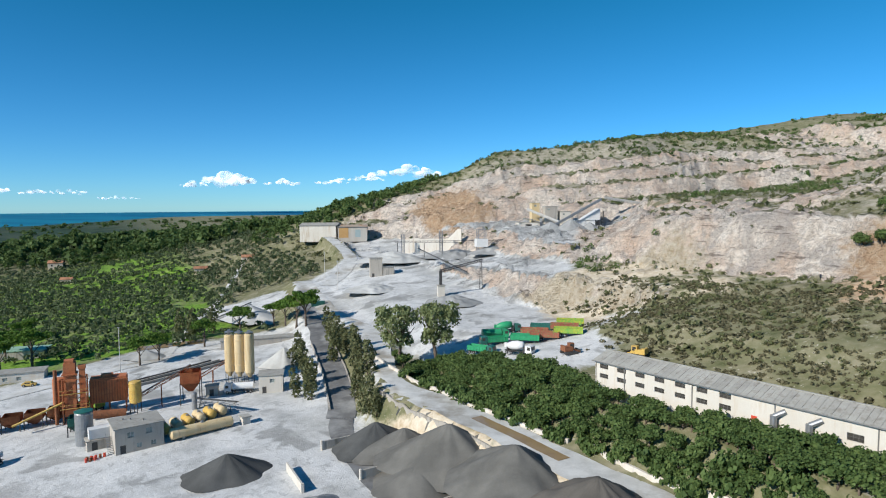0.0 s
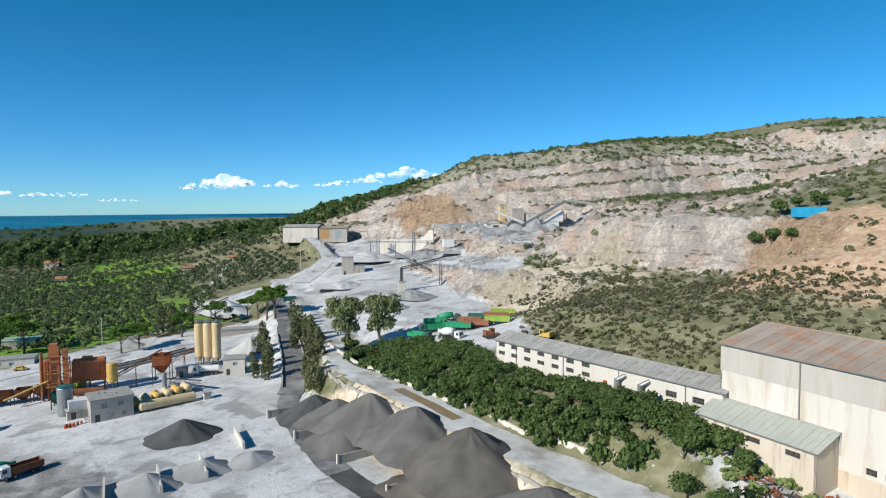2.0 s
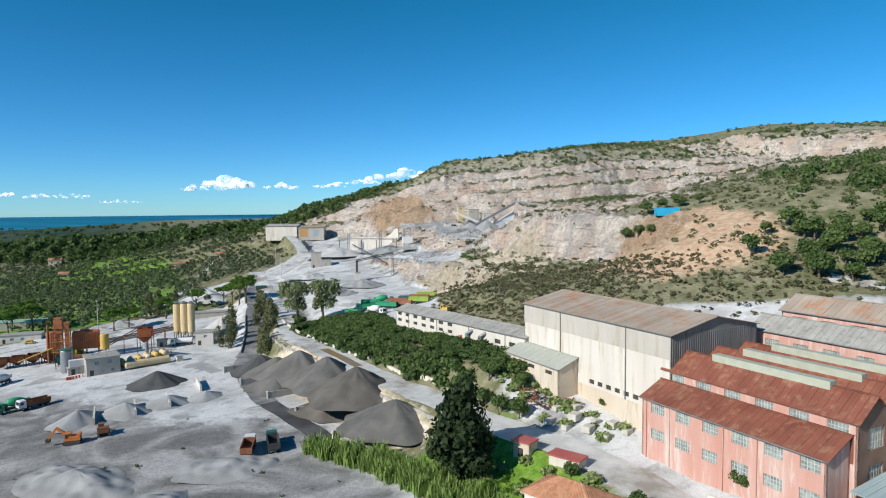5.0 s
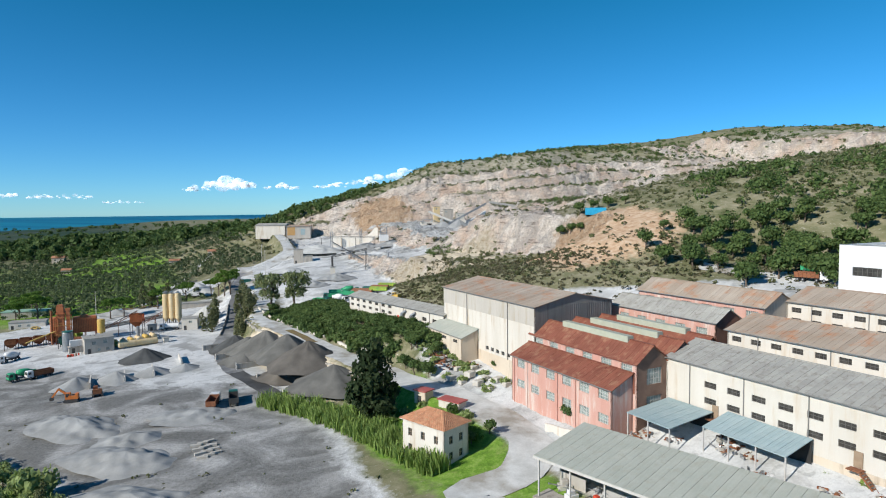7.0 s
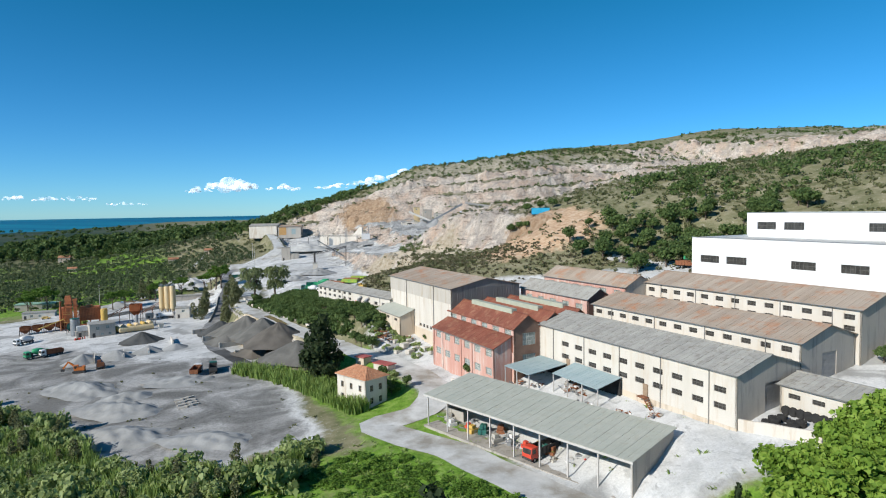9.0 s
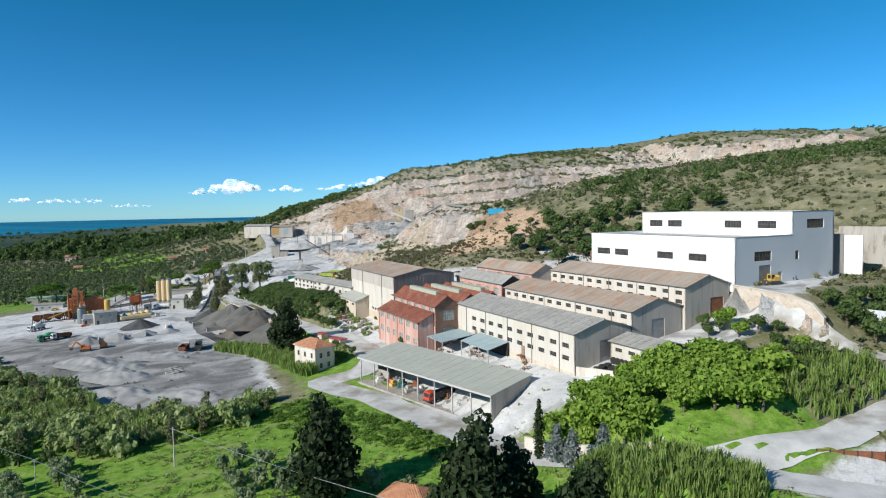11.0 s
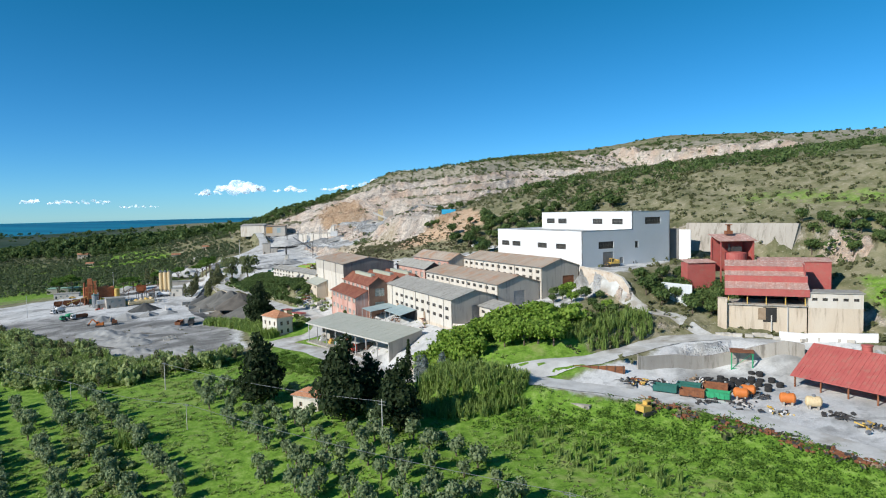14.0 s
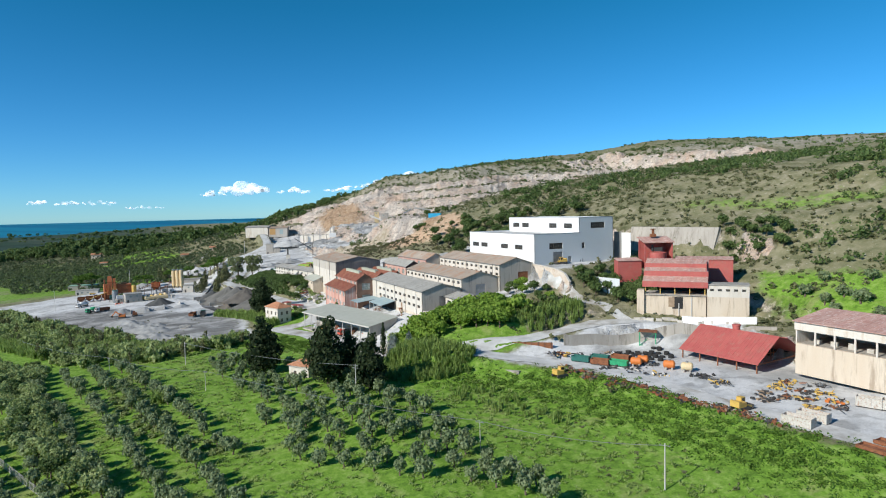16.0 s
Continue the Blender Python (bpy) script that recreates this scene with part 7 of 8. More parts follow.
def scrapyard():
    for x, y, a, m_ in ((190, -84, -30, TEAL_PAINT), (196, -83, -30, TEAL_PAINT), (195, -88, -30, RUST), (200, -90, -32, GREEN_PAINT), (202, -84, -30, RUST)):
        skip(x, y, a, m_, "open dark green scrap skip full of rusty metal")
    for x, y, a in ((225, -142.5, -50), (229.5, -140, -50)):
        skip(x, y, a, RUSTY_WHITE, "rust-stained white open tipper body resting on the ground", 6.0, 2.5, 1.9)
    for x, y in ((232, -157), (236.5, -155), (245, -152)):
        skip(x, y, -60, RUST, "rusty flat trailer bed on the ground", 8, 2.5, .7)
    for x, y in ((246, -133), (250, -136)):
        skip(x, y, -40, RUSTY_WHITE, "white and dark open tipper body on the ground", 5, 2.4, 2.2)
    g = np.random.RandomState(5)
    for k in range(30):
        tyre_stack(206 + (k % 8) * 1.9 + g.normal() * .4, -76 - (k // 8) * 2.4 - (k % 6) * .9 + g.normal() * .4, 1 + k % 2)
    for x, y, m_ in ((206, -92, ORANGE_MACHINE), (214, -97, ORANGE_MACHINE), (218, -100, SILO_CREAM), (208.5, -90, ORANGE_MACHINE)):
        lying_tank(x, y, -20, 2.6, 1.15, m_, "large painted cable drum tank lying in the scrapyard")
    for k in range(26):
        f = k / 25
        x, y = 187 + 36 * f + g.normal() * .8, -93.5 - 49 * f + g.normal() * .8
        scrap(x, y, 2.0, 100 + k, (RUST, WOOD if k % 3 == 0 else RUST, DARK_STEEL), "rusty machine parts heaped along the grass bank")
    for k, (x, y, m_) in enumerate(((236, -118, YELLOW), (240, -122, RUST), (231, -122, WOOD), (244, -124, YELLOW), (229, -127, WOOD), (238, -128, YELLOW), (243, -131, ORANGE_MACHINE), (234, -126, RUST),
                                    (206, -97, FRAME_PALE), (211, -102, WHITE_PAINT), (185, -79, RUST), (203, -76, WOOD), (224, -113, STEEL), (198, -80, DARK_STEEL), (208, -86, DARK_STEEL), (204, -79, WHITE_PAINT), (193, -79, WHITE_PAINT), (212, -92, STEEL), (188, -80, RUST), (199, -94, DARK_STEEL), (222, -106, DARK_STEEL),
                                    (240, -114, RUST), (246, -118, STEEL), (241, -135, RUST), (236, -134, WOOD))):
        scrap(x, y, 2.9, 300 + k, (m_, DARK_STEEL, DARK_STEEL if k % 3 else YELLOW), "jumbled scrap machinery and yellow plant parts on the yard")
    dozer(219.5, -134, 30, YELLOW, "old yellow loader bucket machine on the yard edge")
    dozer(184, -98, 30, YELLOW, "old yellow loader half hidden in the grass")
    t = frame_tower("green_frame", 214, -71.5, -20, 5, 4, 4.6, 1, GREEN_PAINT, "green steel frame shelter with a rusty roof", "shelter")
    part("roof", boxes((-.4, 5.4, -.4, 4.4, 4.6, 4.8)), RUST, t)
    # stone blocks in front of the plant wall
    for k in range(22):
        s = g.uniform(.7, 1.3)
        bm = boxes((-s, s, -.7, .7, 0, .9 * s))
        bmesh.ops.bevel(bm, geom=bm.edges[:], offset=.07, segments=1, affect="EDGES")
        ob = new("stone_block", mesh_of(bm, STONE))
        x, y = 217.5 + 1.45 * k + g.normal() * .3, -55.5 - .62 * k + g.normal() * .5
        ob.matrix_basis = pose(x, y, high(x, y) - .05, 0, 0, g.uniform(-30, 10))
        tagged(ob, "rough white marble block in front of the plant wall", "stone block", "marble blocks")
    low_wall([(231, -62), (240, -66), (252, -71)], 2.4, .4, PURE_WHITE, "white_wall", "fresh white low wall in front of the plant", "wall")
    low_wall([(228, -68), (242, -74), (254, -80)], 1.0, .8, CONCRETE, "kerb_wall", "low concrete wall above the scrapyard", "wall")
    p = thing("slab_pit", pose(166, -88, high(166, -90) + .3, 0, 0, -35), "pale concrete slab in the grassy bank", "slab")
    part("slab", boxes((0, 8, 0, 4, -1, .15)), CONCRETE, p)
    bp = thing("red_fence", pose(172, -75, high(178, -77), 0, 0, -8), "rusty red sheet barrier beside the drive", "barrier")
    part("sheet", boxes((0, 13, 0, .15, -.6, 1.5)), RUST, bp)
    for k in range(7):
        part("post", boxes((k * 2.1, k * 2.1 + .12, -.12, -.003, -.6, 1.7)), DARK_STEEL, bp)


scrapyard()


def canopies():
    for u, v, L, D, za, zb, n in ((1.0, -11.5, 10.5, 11, 10.8, 12.0, 3), (14.5, -7.0, 15.5, 6.6, 11.4, 13.0, 4)):
        t = thing("canopy", on_site(u, v), "pale blue sheet canopy on slim posts beside the hall", "canopy", "yard canopies")
        sheeted_roof(t, 0, L, [(0, za), (D, zb)], BLUE_SHEET, 1.0, 1)
        for k in range(n):
            x = .2 + (L - .4) * k / (n - 1)
            X, Y, _ = t.matrix_basis @ Vector((x, .2, 0))
            part("post", boxes((x - .1, x + .1, .1, .3, high(X, Y) - .3, za)), FRAME_PALE, t)
        # Added black sheet before the hall wall stands for shade beneath the canopy.
        part("back_panel", boxes((0, L, D - .3, D - .2, 6, zb - .3)), SHADE_BLACK, t)
    g = np.random.RandomState(8)
    for k in range(26):
        u, v = g.uniform(-1, 48), g.uniform(-14, -2)
        if 10 < u < 14:
            continue
        x, y = site(u, v)
        scrap(x, y, 1.6, 500 + k, (WHITE_PAINT if k % 2 else STONE, RUST, STEEL), "pale scrap and machine parts under the hall wall")
    for u in (11.0, 36.0):
        t = thing("outside_stair", on_site(u, -.3), "rusty steel stair up to a wooden door", "stair", "outside stairs")
        part("door", boxes((0, 1.3, .1, .25, 10.8, 13.2)), WOOD, t)
        part("landing", boxes((-.3, 1.7, -1.4, .1, 10.6, 10.75)), RUST, t)
        bm = bmesh.new()
        for k in range(11):
            box(bm, 1.7 + .32 * k, 2.05 + .32 * k, -1.3, -.3, 10.5 - .33 * k, 10.56 - .33 * k)
        beam(bm, (1.7, -1.3, 10.5), (5.2, -1.3, 6.9), .1, .25)
        beam(bm, (1.7, -1.3, 11.5), (5.2, -1.3, 7.9), .05)
        part("flight", bm, RUST, t)
    for k in range(9):
        x, y = site(61 + 1.35 * k, 9.0)
        ob = new("tyre", BIG_WHEEL)
        ob.matrix_basis = pose(x, y, high(x, y) + .85, 0, 0, math.degrees(AX))
        tagged(ob, "large worn tyre leaning on the white outbuilding", "tyre", "wall tyres")
    for k in range(8):
        x, y = site(60.5 + 1.7 * (k % 4), 4.5 + 1.8 * (k // 4))
        tyre_stack(x, y, 1 + k % 2, "yard tyres")
    low_wall([site(58, .5), site(63, 1.5), site(70, 3), site(77, 6)], 2.0, .4, CREAM_WALL, "terrace_wall", "ochre terrace wall below the outbuilding", "wall", 3)
    shed = pose(84.6, -.6, 0, 0, 0, -47.6)
    for k in range(22):
        p = shed @ Vector((2 + 2.25 * k + g.normal() * .5, g.uniform(2, 8), .56))
        m_ = (STONE, WHITE_PAINT, STEEL, DOOR_RED, YELLOW, TEAL_PAINT, RUST)[k % 7]
        t = thing("stored_crate", pose(p.x, p.y, p.z, 0, 0, g.uniform(0, 90)), "pale crates and machine parts stored in the open shed", "crate", "shed goods")
        s = g.uniform(.7, 1.4)
        bm = boxes((-s, s, -s * .7, s * .7, 0, s * .8), (-s * .6, s * .4, -s * .5, s * .5, s * .8, s * 1.5))
        bmesh.ops.bevel(bm, geom=bm.edges[:], offset=.06, segments=1, affect="EDGES")
        part("crate_body", bm, m_, t)
        bm = bmesh.new()
        for j in range(4):
            beam(bm, (g.normal() * s, g.normal() * s, s * .2), (g.normal() * s * 1.4, g.normal() * s * 1.4, s * g.uniform(.3, 1.6)), .12)
        part("loose_bar", bm, STEEL, t)
    p = shed @ Vector((30, 4, .56))
    truck(p.x, p.y, -140, DOOR_RED, DARK_STEEL, "tipper", "red tipper truck parked in the open shed", z=.52)
    for x, y, s in ((70, 58, 1.2), (73, 55, 1.0), (77, 53, 1.3), (80, 50, 1.1), (75, 57, 1.4), (79, 55, .9), (82, 53, 1.2), (84, 50, 1.0), (72, 61, 1.0), (76, 61, 1.1)):
        bm = boxes((-s, s, -s * .7, s * .7, -.1, s))
        bmesh.ops.bevel(bm, geom=bm.edges[:], offset=.12, segments=1, affect="EDGES")
        ob = new("stone_block", mesh_of(bm, STONE))
        ob.matrix_basis = pose(x, y, high(x, y), 0, 0, 37 * s)
        tagged(ob, "rough pale stone block beside the tall hall", "stone block", "rough blocks")
    for k, (x, y) in enumerate(((68, 66), (71, 63), (66, 70), (74, 64))):
        scrap(x, y, 3.2, 700 + k, (RUST, DARK_STEEL, RUST), "tangle of rusty bars below the tall hall")
    for k in range(12):
        bm = boxes((-1.2, 1.2, -.35, .35, 0, .55))
        ob = new("stone_block", mesh_of(bm, STONE))
        x, y = 10.5 + 1.9 * (k % 4) * .8 + 1.1 * (k // 4), 37 - 2.6 * (k % 4) + 1.2 * (k // 4)
        ob.matrix_basis = pose(x, y, high(x, y), 0, 0, 20 + 9 * (k % 3))
        tagged(ob, "white cut stone block on the spoil ground", "stone block", "spoil blocks")
    t = flat_hut("gate_hut", 61, 46, -38, 3.5, 3, 3.2, STUCCO_OLD, "small hut with a red roof beside the lane", roof_mat=RED_ROOF)
    t = flat_hut("gate_hut", 67, 41, -38, 6, 3, 1.8, WHITE_WALL, "low white shed with a red roof beside the lane", door=False, roof_mat=RED_ROOF)


canopies()


# ---- clouds low over the sea ----
def clouds():
    m, n, l, bsdf = nodes_of("cloud")
    bsdf.inputs["Base Color"].default_value = (.9, .9, .92, 1)
    bsdf.inputs["Roughness"].default_value = 1
    bsdf.inputs["Specular IOR Level"].default_value = 0
    # A pale blue glow set into the clouds brightens them beyond the sun.
    bsdf.inputs["Emission Color"].default_value = (.62, .78, .95, 1)
    bsdf.inputs["Emission Strength"].default_value = .42
    geo = n.new("ShaderNodeNewGeometry")
    lw = n.new("ShaderNodeTexNoise")
    lw.inputs["Scale"].default_value, lw.inputs["Detail"].default_value = .013, 9
    l.new(geo.outputs["Position"], lw.inputs["Vector"])
    l.new(ramp(n, l, lw.outputs["Fac"], [(.4, 0), (.7, .9)]), bsdf.inputs["Alpha"])
    g = np.random.RandomState(3)
    D = 4300
    for px, py, w, h in ((395, 316, 120, 30), (350, 325, 50, 12), (500, 322, 60, 14), (720, 305, 130, 26), (640, 316, 90, 12), (590, 322, 60, 9), (60, 335, 50, 10), (125, 336, 70, 10), (205, 347, 90, 7),
                         (5, 333, 40, 9)):
        bm = bmesh.new()
        k = D / 1107
        x, z = (px - 784) * k, 50 + (366 - py) * k
        for j in range(26):
            f = g.uniform(-.5, .5)
            r = h * k * g.uniform(.16, .38) * (1 - abs(f) * .9)
            bmesh.ops.create_icosphere(bm, subdivisions=2, radius=1, matrix=Matrix.Translation((f * w * k, g.normal() * 25, (g.uniform(0, .6) * (1 - 1.6 * abs(f))) * h * k - h * k * .25)) @ Matrix.Diagonal((r * 1.7, r, r * .8, 1)))
        for v in bm.verts:
            v.co += noise.noise_vector(v.co * .03) * 12
        ob = new("cloud", mesh_of(bm, m, True))
        ob.location = (x, D, z)
        tagged(ob, "small white fair-weather cloud low over the sea", "cloud", kind="structure")


clouds()


# ---- plants ----
RNG = np.random.RandomState(11)


def leaves(lumps, count, size, rng, up=.25, flat=1.0, hang=0.0):
    """Small leaf sprays over the skins of several lumps: arrays of corners, four to each spray."""
    lumps = np.array(lumps, float)
    area = (lumps[:, 3] * lumps[:, 4] + lumps[:, 3] * lumps[:, 5]) ** .9
    pick = rng.choice(len(lumps), count, p=area / area.sum())
    d = rng.normal(size=(count, 3))
    d[:, 2] += up
    d /= np.linalg.norm(d, axis=1)[:, None]
    r = rng.uniform(.72, 1.06, (count, 1)) * (1 + .12 * np.sin(d[:, :1] * 7 + pick[:, None]))
    c = lumps[pick, :3] + d * lumps[pick, 3:6] * r
    nrm = d * .8 + rng.normal(size=(count, 3)) * .55
    nrm /= np.linalg.norm(nrm, axis=1)[:, None]
    t = np.cross(nrm, rng.normal(size=(count, 3)))
    t /= np.linalg.norm(t, axis=1)[:, None] + 1e-9
    b = np.cross(nrm, t)
    if hang:
        b[:, 2] -= hang
    s = size * rng.uniform(.55, 1.35, (count, 1))
    k = rng.uniform(.45, .9, (count, 1)) * flat
    quad = np.stack([c - t * s * .55, c - b * s * k * .6 + nrm * s * .12, c + t * s * .55, c + b * s * k], 1)
    return quad.reshape(-1, 3)


def core(lumps, scale=.62):
    """The inside of a crown: rough low solids added to block light."""
    bm = bmesh.new()
    for x, y, z, a, b, c in lumps:
        bmesh.ops.create_icosphere(bm, subdivisions=1, radius=scale, matrix=Matrix.Translation((x, y, z)) @ Matrix.Diagonal((a, b, c, 1)))
    v = np.array([w.co[:] for w in bm.verts])
    f = [[w.index for w in q.verts] for q in bm.faces]
    bm.free()
    return v, f


def crown_mesh(lumps, count, size, material, rng, inner=True, **kw):
    q = leaves(lumps, count, size, rng, **kw)
    faces = [list(range(4 * k, 4 * k + 4)) for k in range(count)]
    if inner:
        bmv, bmf = core(lumps)
        n0 = len(q)
        q = np.concatenate([q, bmv])
        faces += [[i + n0 for i in f] for f in bmf]
    me = bpy.data.meshes.new("crown")
    me.from_pydata(q.tolist(), [], faces)
    me.materials.append(material)
    return me


def trunk_mesh(height, radius, rng, limbs=3, spread=1.0, lean=.2):
    bm = bmesh.new()
    top = Vector((rng.normal() * lean, rng.normal() * lean, height))
    tube(bm, (0, 0, -.6), top * .55, radius * 1.25, radius * .85, 7)
    tube(bm, top * .55, top, radius * .85, radius * .5, 7)
    for k in range(limbs):
        a = k * math.tau / limbs + rng.uniform(0, 1)
        s = rng.uniform(.45, .8)
        tube(bm, top * s, top * s + Vector((math.cos(a) * spread, math.sin(a) * spread, height * .5)), radius * .5, radius * .2, 5)
    return mesh_of(bm, BARK, True)


def lumps_of(rng, n, spread, z, r, flat=.8):
    out = [(0, 0, z, r, r, r * flat)]
    for k in range(n):
        a = k * math.tau / n + rng.uniform(-.4, .4)
        d = spread * rng.uniform(.6, 1.1)
        q = r * rng.uniform(.5, .8)
        out.append((d * math.cos(a), d * math.sin(a), z + rng.uniform(-.35, .5) * r, q, q, q * flat))
    return out


def kinds(n, make):
    return [make(np.random.RandomState(100 + k)) for k in range(n)]


OLIVE = kinds(4, lambda g: (trunk_mesh(1.3, .2, g, 3, .7), crown_mesh(lumps_of(g, 8, 1.1, 2.0, 1.35, .95), 350, .4, OLIVE_LEAF, g)))
BROAD = kinds(5, lambda g: (trunk_mesh(3.0, .22, g, 4, 1.4), crown_mesh(lumps_of(g, 9, 2.0, 4.0, 2.1, .95), 580, .58, TREE_LEAF, g)))
BRIGHT = kinds(4, lambda g: (trunk_mesh(3.2, .25, g, 4, 1.8), crown_mesh(lumps_of(g, 9, 2.6, 4.4, 2.6, .85), 700, .8, BRIGHT_LEAF, g)))
PINE = kinds(2, lambda g: (trunk_mesh(6.2, .3, g, 5, 2.4), crown_mesh(lumps_of(g, 9, 3.0, 8.0, 2.6, .42), 1300, .55, PINE_LEAF, g)))
CONIFER = kinds(3, lambda g: (trunk_mesh(5, .4, g, 0), crown_mesh([(g.normal() * .5, g.normal() * .5, z, r * g.uniform(.85, 1.1), r, 1.9) for z, r in
                              ((2.6, 4.2), (4.6, 5.4), (7, 5.6), (9.5, 5.0), (12, 4.1), (14.3, 3.0), (16.4, 1.7))] +
                              [(4.4 * math.cos(a), 4.4 * math.sin(a), z, 2.0, 2.0, 1.5) for a, z in ((0, 4), (1.2, 6), (2.4, 8), (3.6, 5), (4.6, 7.6), (5.5, 9))], 3000, .75, DARK_LEAF, g, hang=.4)))
SPIRE = kinds(1, lambda g: (trunk_mesh(2, .2, g, 0), crown_mesh([(0, 0, z, r, r, 1.5) for z, r in ((1.6, .9), (3.6, 1.05), (5.8, .95), (7.8, .7), (9.4, .4))], 700, .4, DARK_LEAF, g)))
GUM = kinds(2, lambda g: (trunk_mesh(8, .35, g, 6, 3.2, .6), crown_mesh(lumps_of(g, 9, 3.4, 9.5, 2.4, 1.15) + lumps_of(g, 7, 3.2, 5.6, 1.9, 1.0), 2600, .5, GUM_LEAF, g, False, hang=.5)))
TALL = kinds(3, lambda g: (trunk_mesh(3.5, .15, g, 3, .8), crown_mesh([(g.normal() * .4, g.normal() * .4, z, r, r, 1.5) for z, r in ((1.6, 1.3), (3.4, 1.6), (5.4, 1.4), (7.2, .9))], 650, .5, SCRUB_LEAF, g, False)))
SILVER = kinds(2, lambda g: (trunk_mesh(3, .2, g, 0), crown_mesh([(0, 0, z, r, r, 1.3) for z, r in ((1.4, 2.2), (3, 1.9), (4.8, 1.4), (6.4, .8))], 600, .5,
                             bpy.data.materials.get("silver_leaves") or leafy("silver_leaves", (.12, .15, .14), (.2, .24, .23), (.3, .34, .33)), g)))
HEDGE_BUSH = kinds(4, lambda g: crown_mesh(lumps_of(g, 6, 1.2, .8, 1.2, .75), 160, .5, TREE_LEAF, g))
BUSH = kinds(4, lambda g: crown_mesh(lumps_of(g, 6, 1.2, .8, 1.2, .75), 160, .58, BUSH_LEAF, g))
BELT_BUSH = kinds(4, lambda g: crown_mesh(lumps_of(g, 8, 1.5, 1.0, 1.5, .9), 260, .5, BUSH_LEAF, g))
BELT_TREE = kinds(3, lambda g: (trunk_mesh(2.4, .2, g, 4, 1.4), crown_mesh(lumps_of(g, 9, 2.3, 3.6, 2.5, .95), 620, .62, BUSH_LEAF, g)))
BRAMBLE = kinds(4, lambda g: crown_mesh(lumps_of(g, 7, 1.6, .8, 1.5, .7), 260, .42, CREEPER_LEAF, g))


def tree(kind, x, y, size, label, category="tree", group="", squash=1.0, name="tree", z=None):
    k = RNG.randint(len(kind))
    a = RNG.uniform(0, 360)
    trunk, crown = kind[k]
    t = thing(name, pose(x, y, (high(x, y) if z is None else z) - .1, 0, 0, a) @ Matrix.Diagonal((size, size, size * squash, 1)), label, category, group)
    part("trunk", trunk, None, t)
    part("crown", crown, None, t)
    return t


def bush(kind, x, y, size, label, group="", squash=1.0, name="bush"):
    ob = new(name, kind[RNG.randint(len(kind))])
    ob.matrix_basis = pose(x, y, high(x, y) - .15, 0, 0, RNG.uniform(0, 360)) @ Matrix.Diagonal((size, size, size * squash, 1))
    return tagged(ob, label, "bush", group)


def spots(poly, gap, seed, jitter=.45):
    """Places on a loose grid inside a plan outline."""
    g = np.random.RandomState(seed)
    px, py = np.array(poly).T
    xs, ys = np.meshgrid(np.arange(px.min(), px.max(), gap), np.arange(py.min(), py.max(), gap))
    xs, ys = xs + g.uniform(-jitter, jitter, xs.shape) * gap, ys + g.uniform(-jitter, jitter, xs.shape) * gap
    ok = inside(xs, ys, poly, .01) > .5
    return list(zip(xs[ok], ys[ok]))


# hedge of trees between the lane and the long building
HEDGE = [(-15, 188), (-8, 170), (4, 151), (19, 130), (26, 119), (39, 100), (53, 81), (66, 70), (71, 77), (64, 86), (49, 105), (32, 127), (27, 148), (4, 180)]
for x, y in spots(HEDGE, 2.9, 1):
    tree(BROAD, x, y, RNG.uniform(.6, .85), "dense dark green tree in the hedge beside the lane", group="hedge trees", name="hedge_tree", squash=.84)
for x, y in ((60, 66), (64, 62), (57, 72)):
    tree(BROAD, x, y, .75, "dark green tree beside the lane", group="hedge trees", name="hedge_tree")
for x, y in spots([(-12, 172), (3, 152), (18, 131), (28, 119), (42, 98), (57, 80), (53, 78), (39, 96), (27, 115.5), (17, 129), (1, 150.5), (-12, 169)], 2.8, 18):
    bush(HEDGE_BUSH, x, y, RNG.uniform(.9, 1.5), "dark green bush behind the low lane wall", "wall bushes", 1.3)
# gums, pines, conifers
tree(GUM, -14, 184, 1.45, "tall airy eucalyptus tree beside the lane", name="eucalyptus")
tree(GUM, -2, 185, 1.5, "tall airy eucalyptus tree beside the lane", name="eucalyptus")
for x, y, s in ((-56, 252, 1.5), (-61, 256, 1.4), (-68, 266, 1.2), (-74, 270, 1.1), (-87, 265, 1.15), (-95, 245, 1.15), (-105, 227, 1.05), (-109, 221, 1.1), (-153, 229, 1.45), (-168, 236, 1.3), (-160, 222, 1.2), (-178, 262, 1.2)):
    tree(PINE, x, y, s, "umbrella stone pine with a flat bright green crown", group="stone pines", name="stone_pine")
tree(CONIFER, 51, 43, 1.12, "large dark cypress beside the lane", squash=1.0, name="cypress")
tree(CONIFER, 89, -71, 1.08, "large dark cypress with a broad crown in the olive field", name="cypress")
tree(CONIFER, 115, -91, 1.12, "large dark cypress beside the cottage", name="cypress")
tree(CONIFER, 129, -99, .92, "dark cypress beside the power pole", name="cypress")
tree(CONIFER, 121, -86, .8, "dark cypress beside the cottage", name="cypress")
tree(SPIRE, 128, -60, 1.1, "slim dark columnar cypress", name="cypress")
for x, y in ((131, -62), (138, -70), (133, -68)):
    tree(SILVER, x, y, .95, "silvery blue conifer beside the wall", name="conifer")
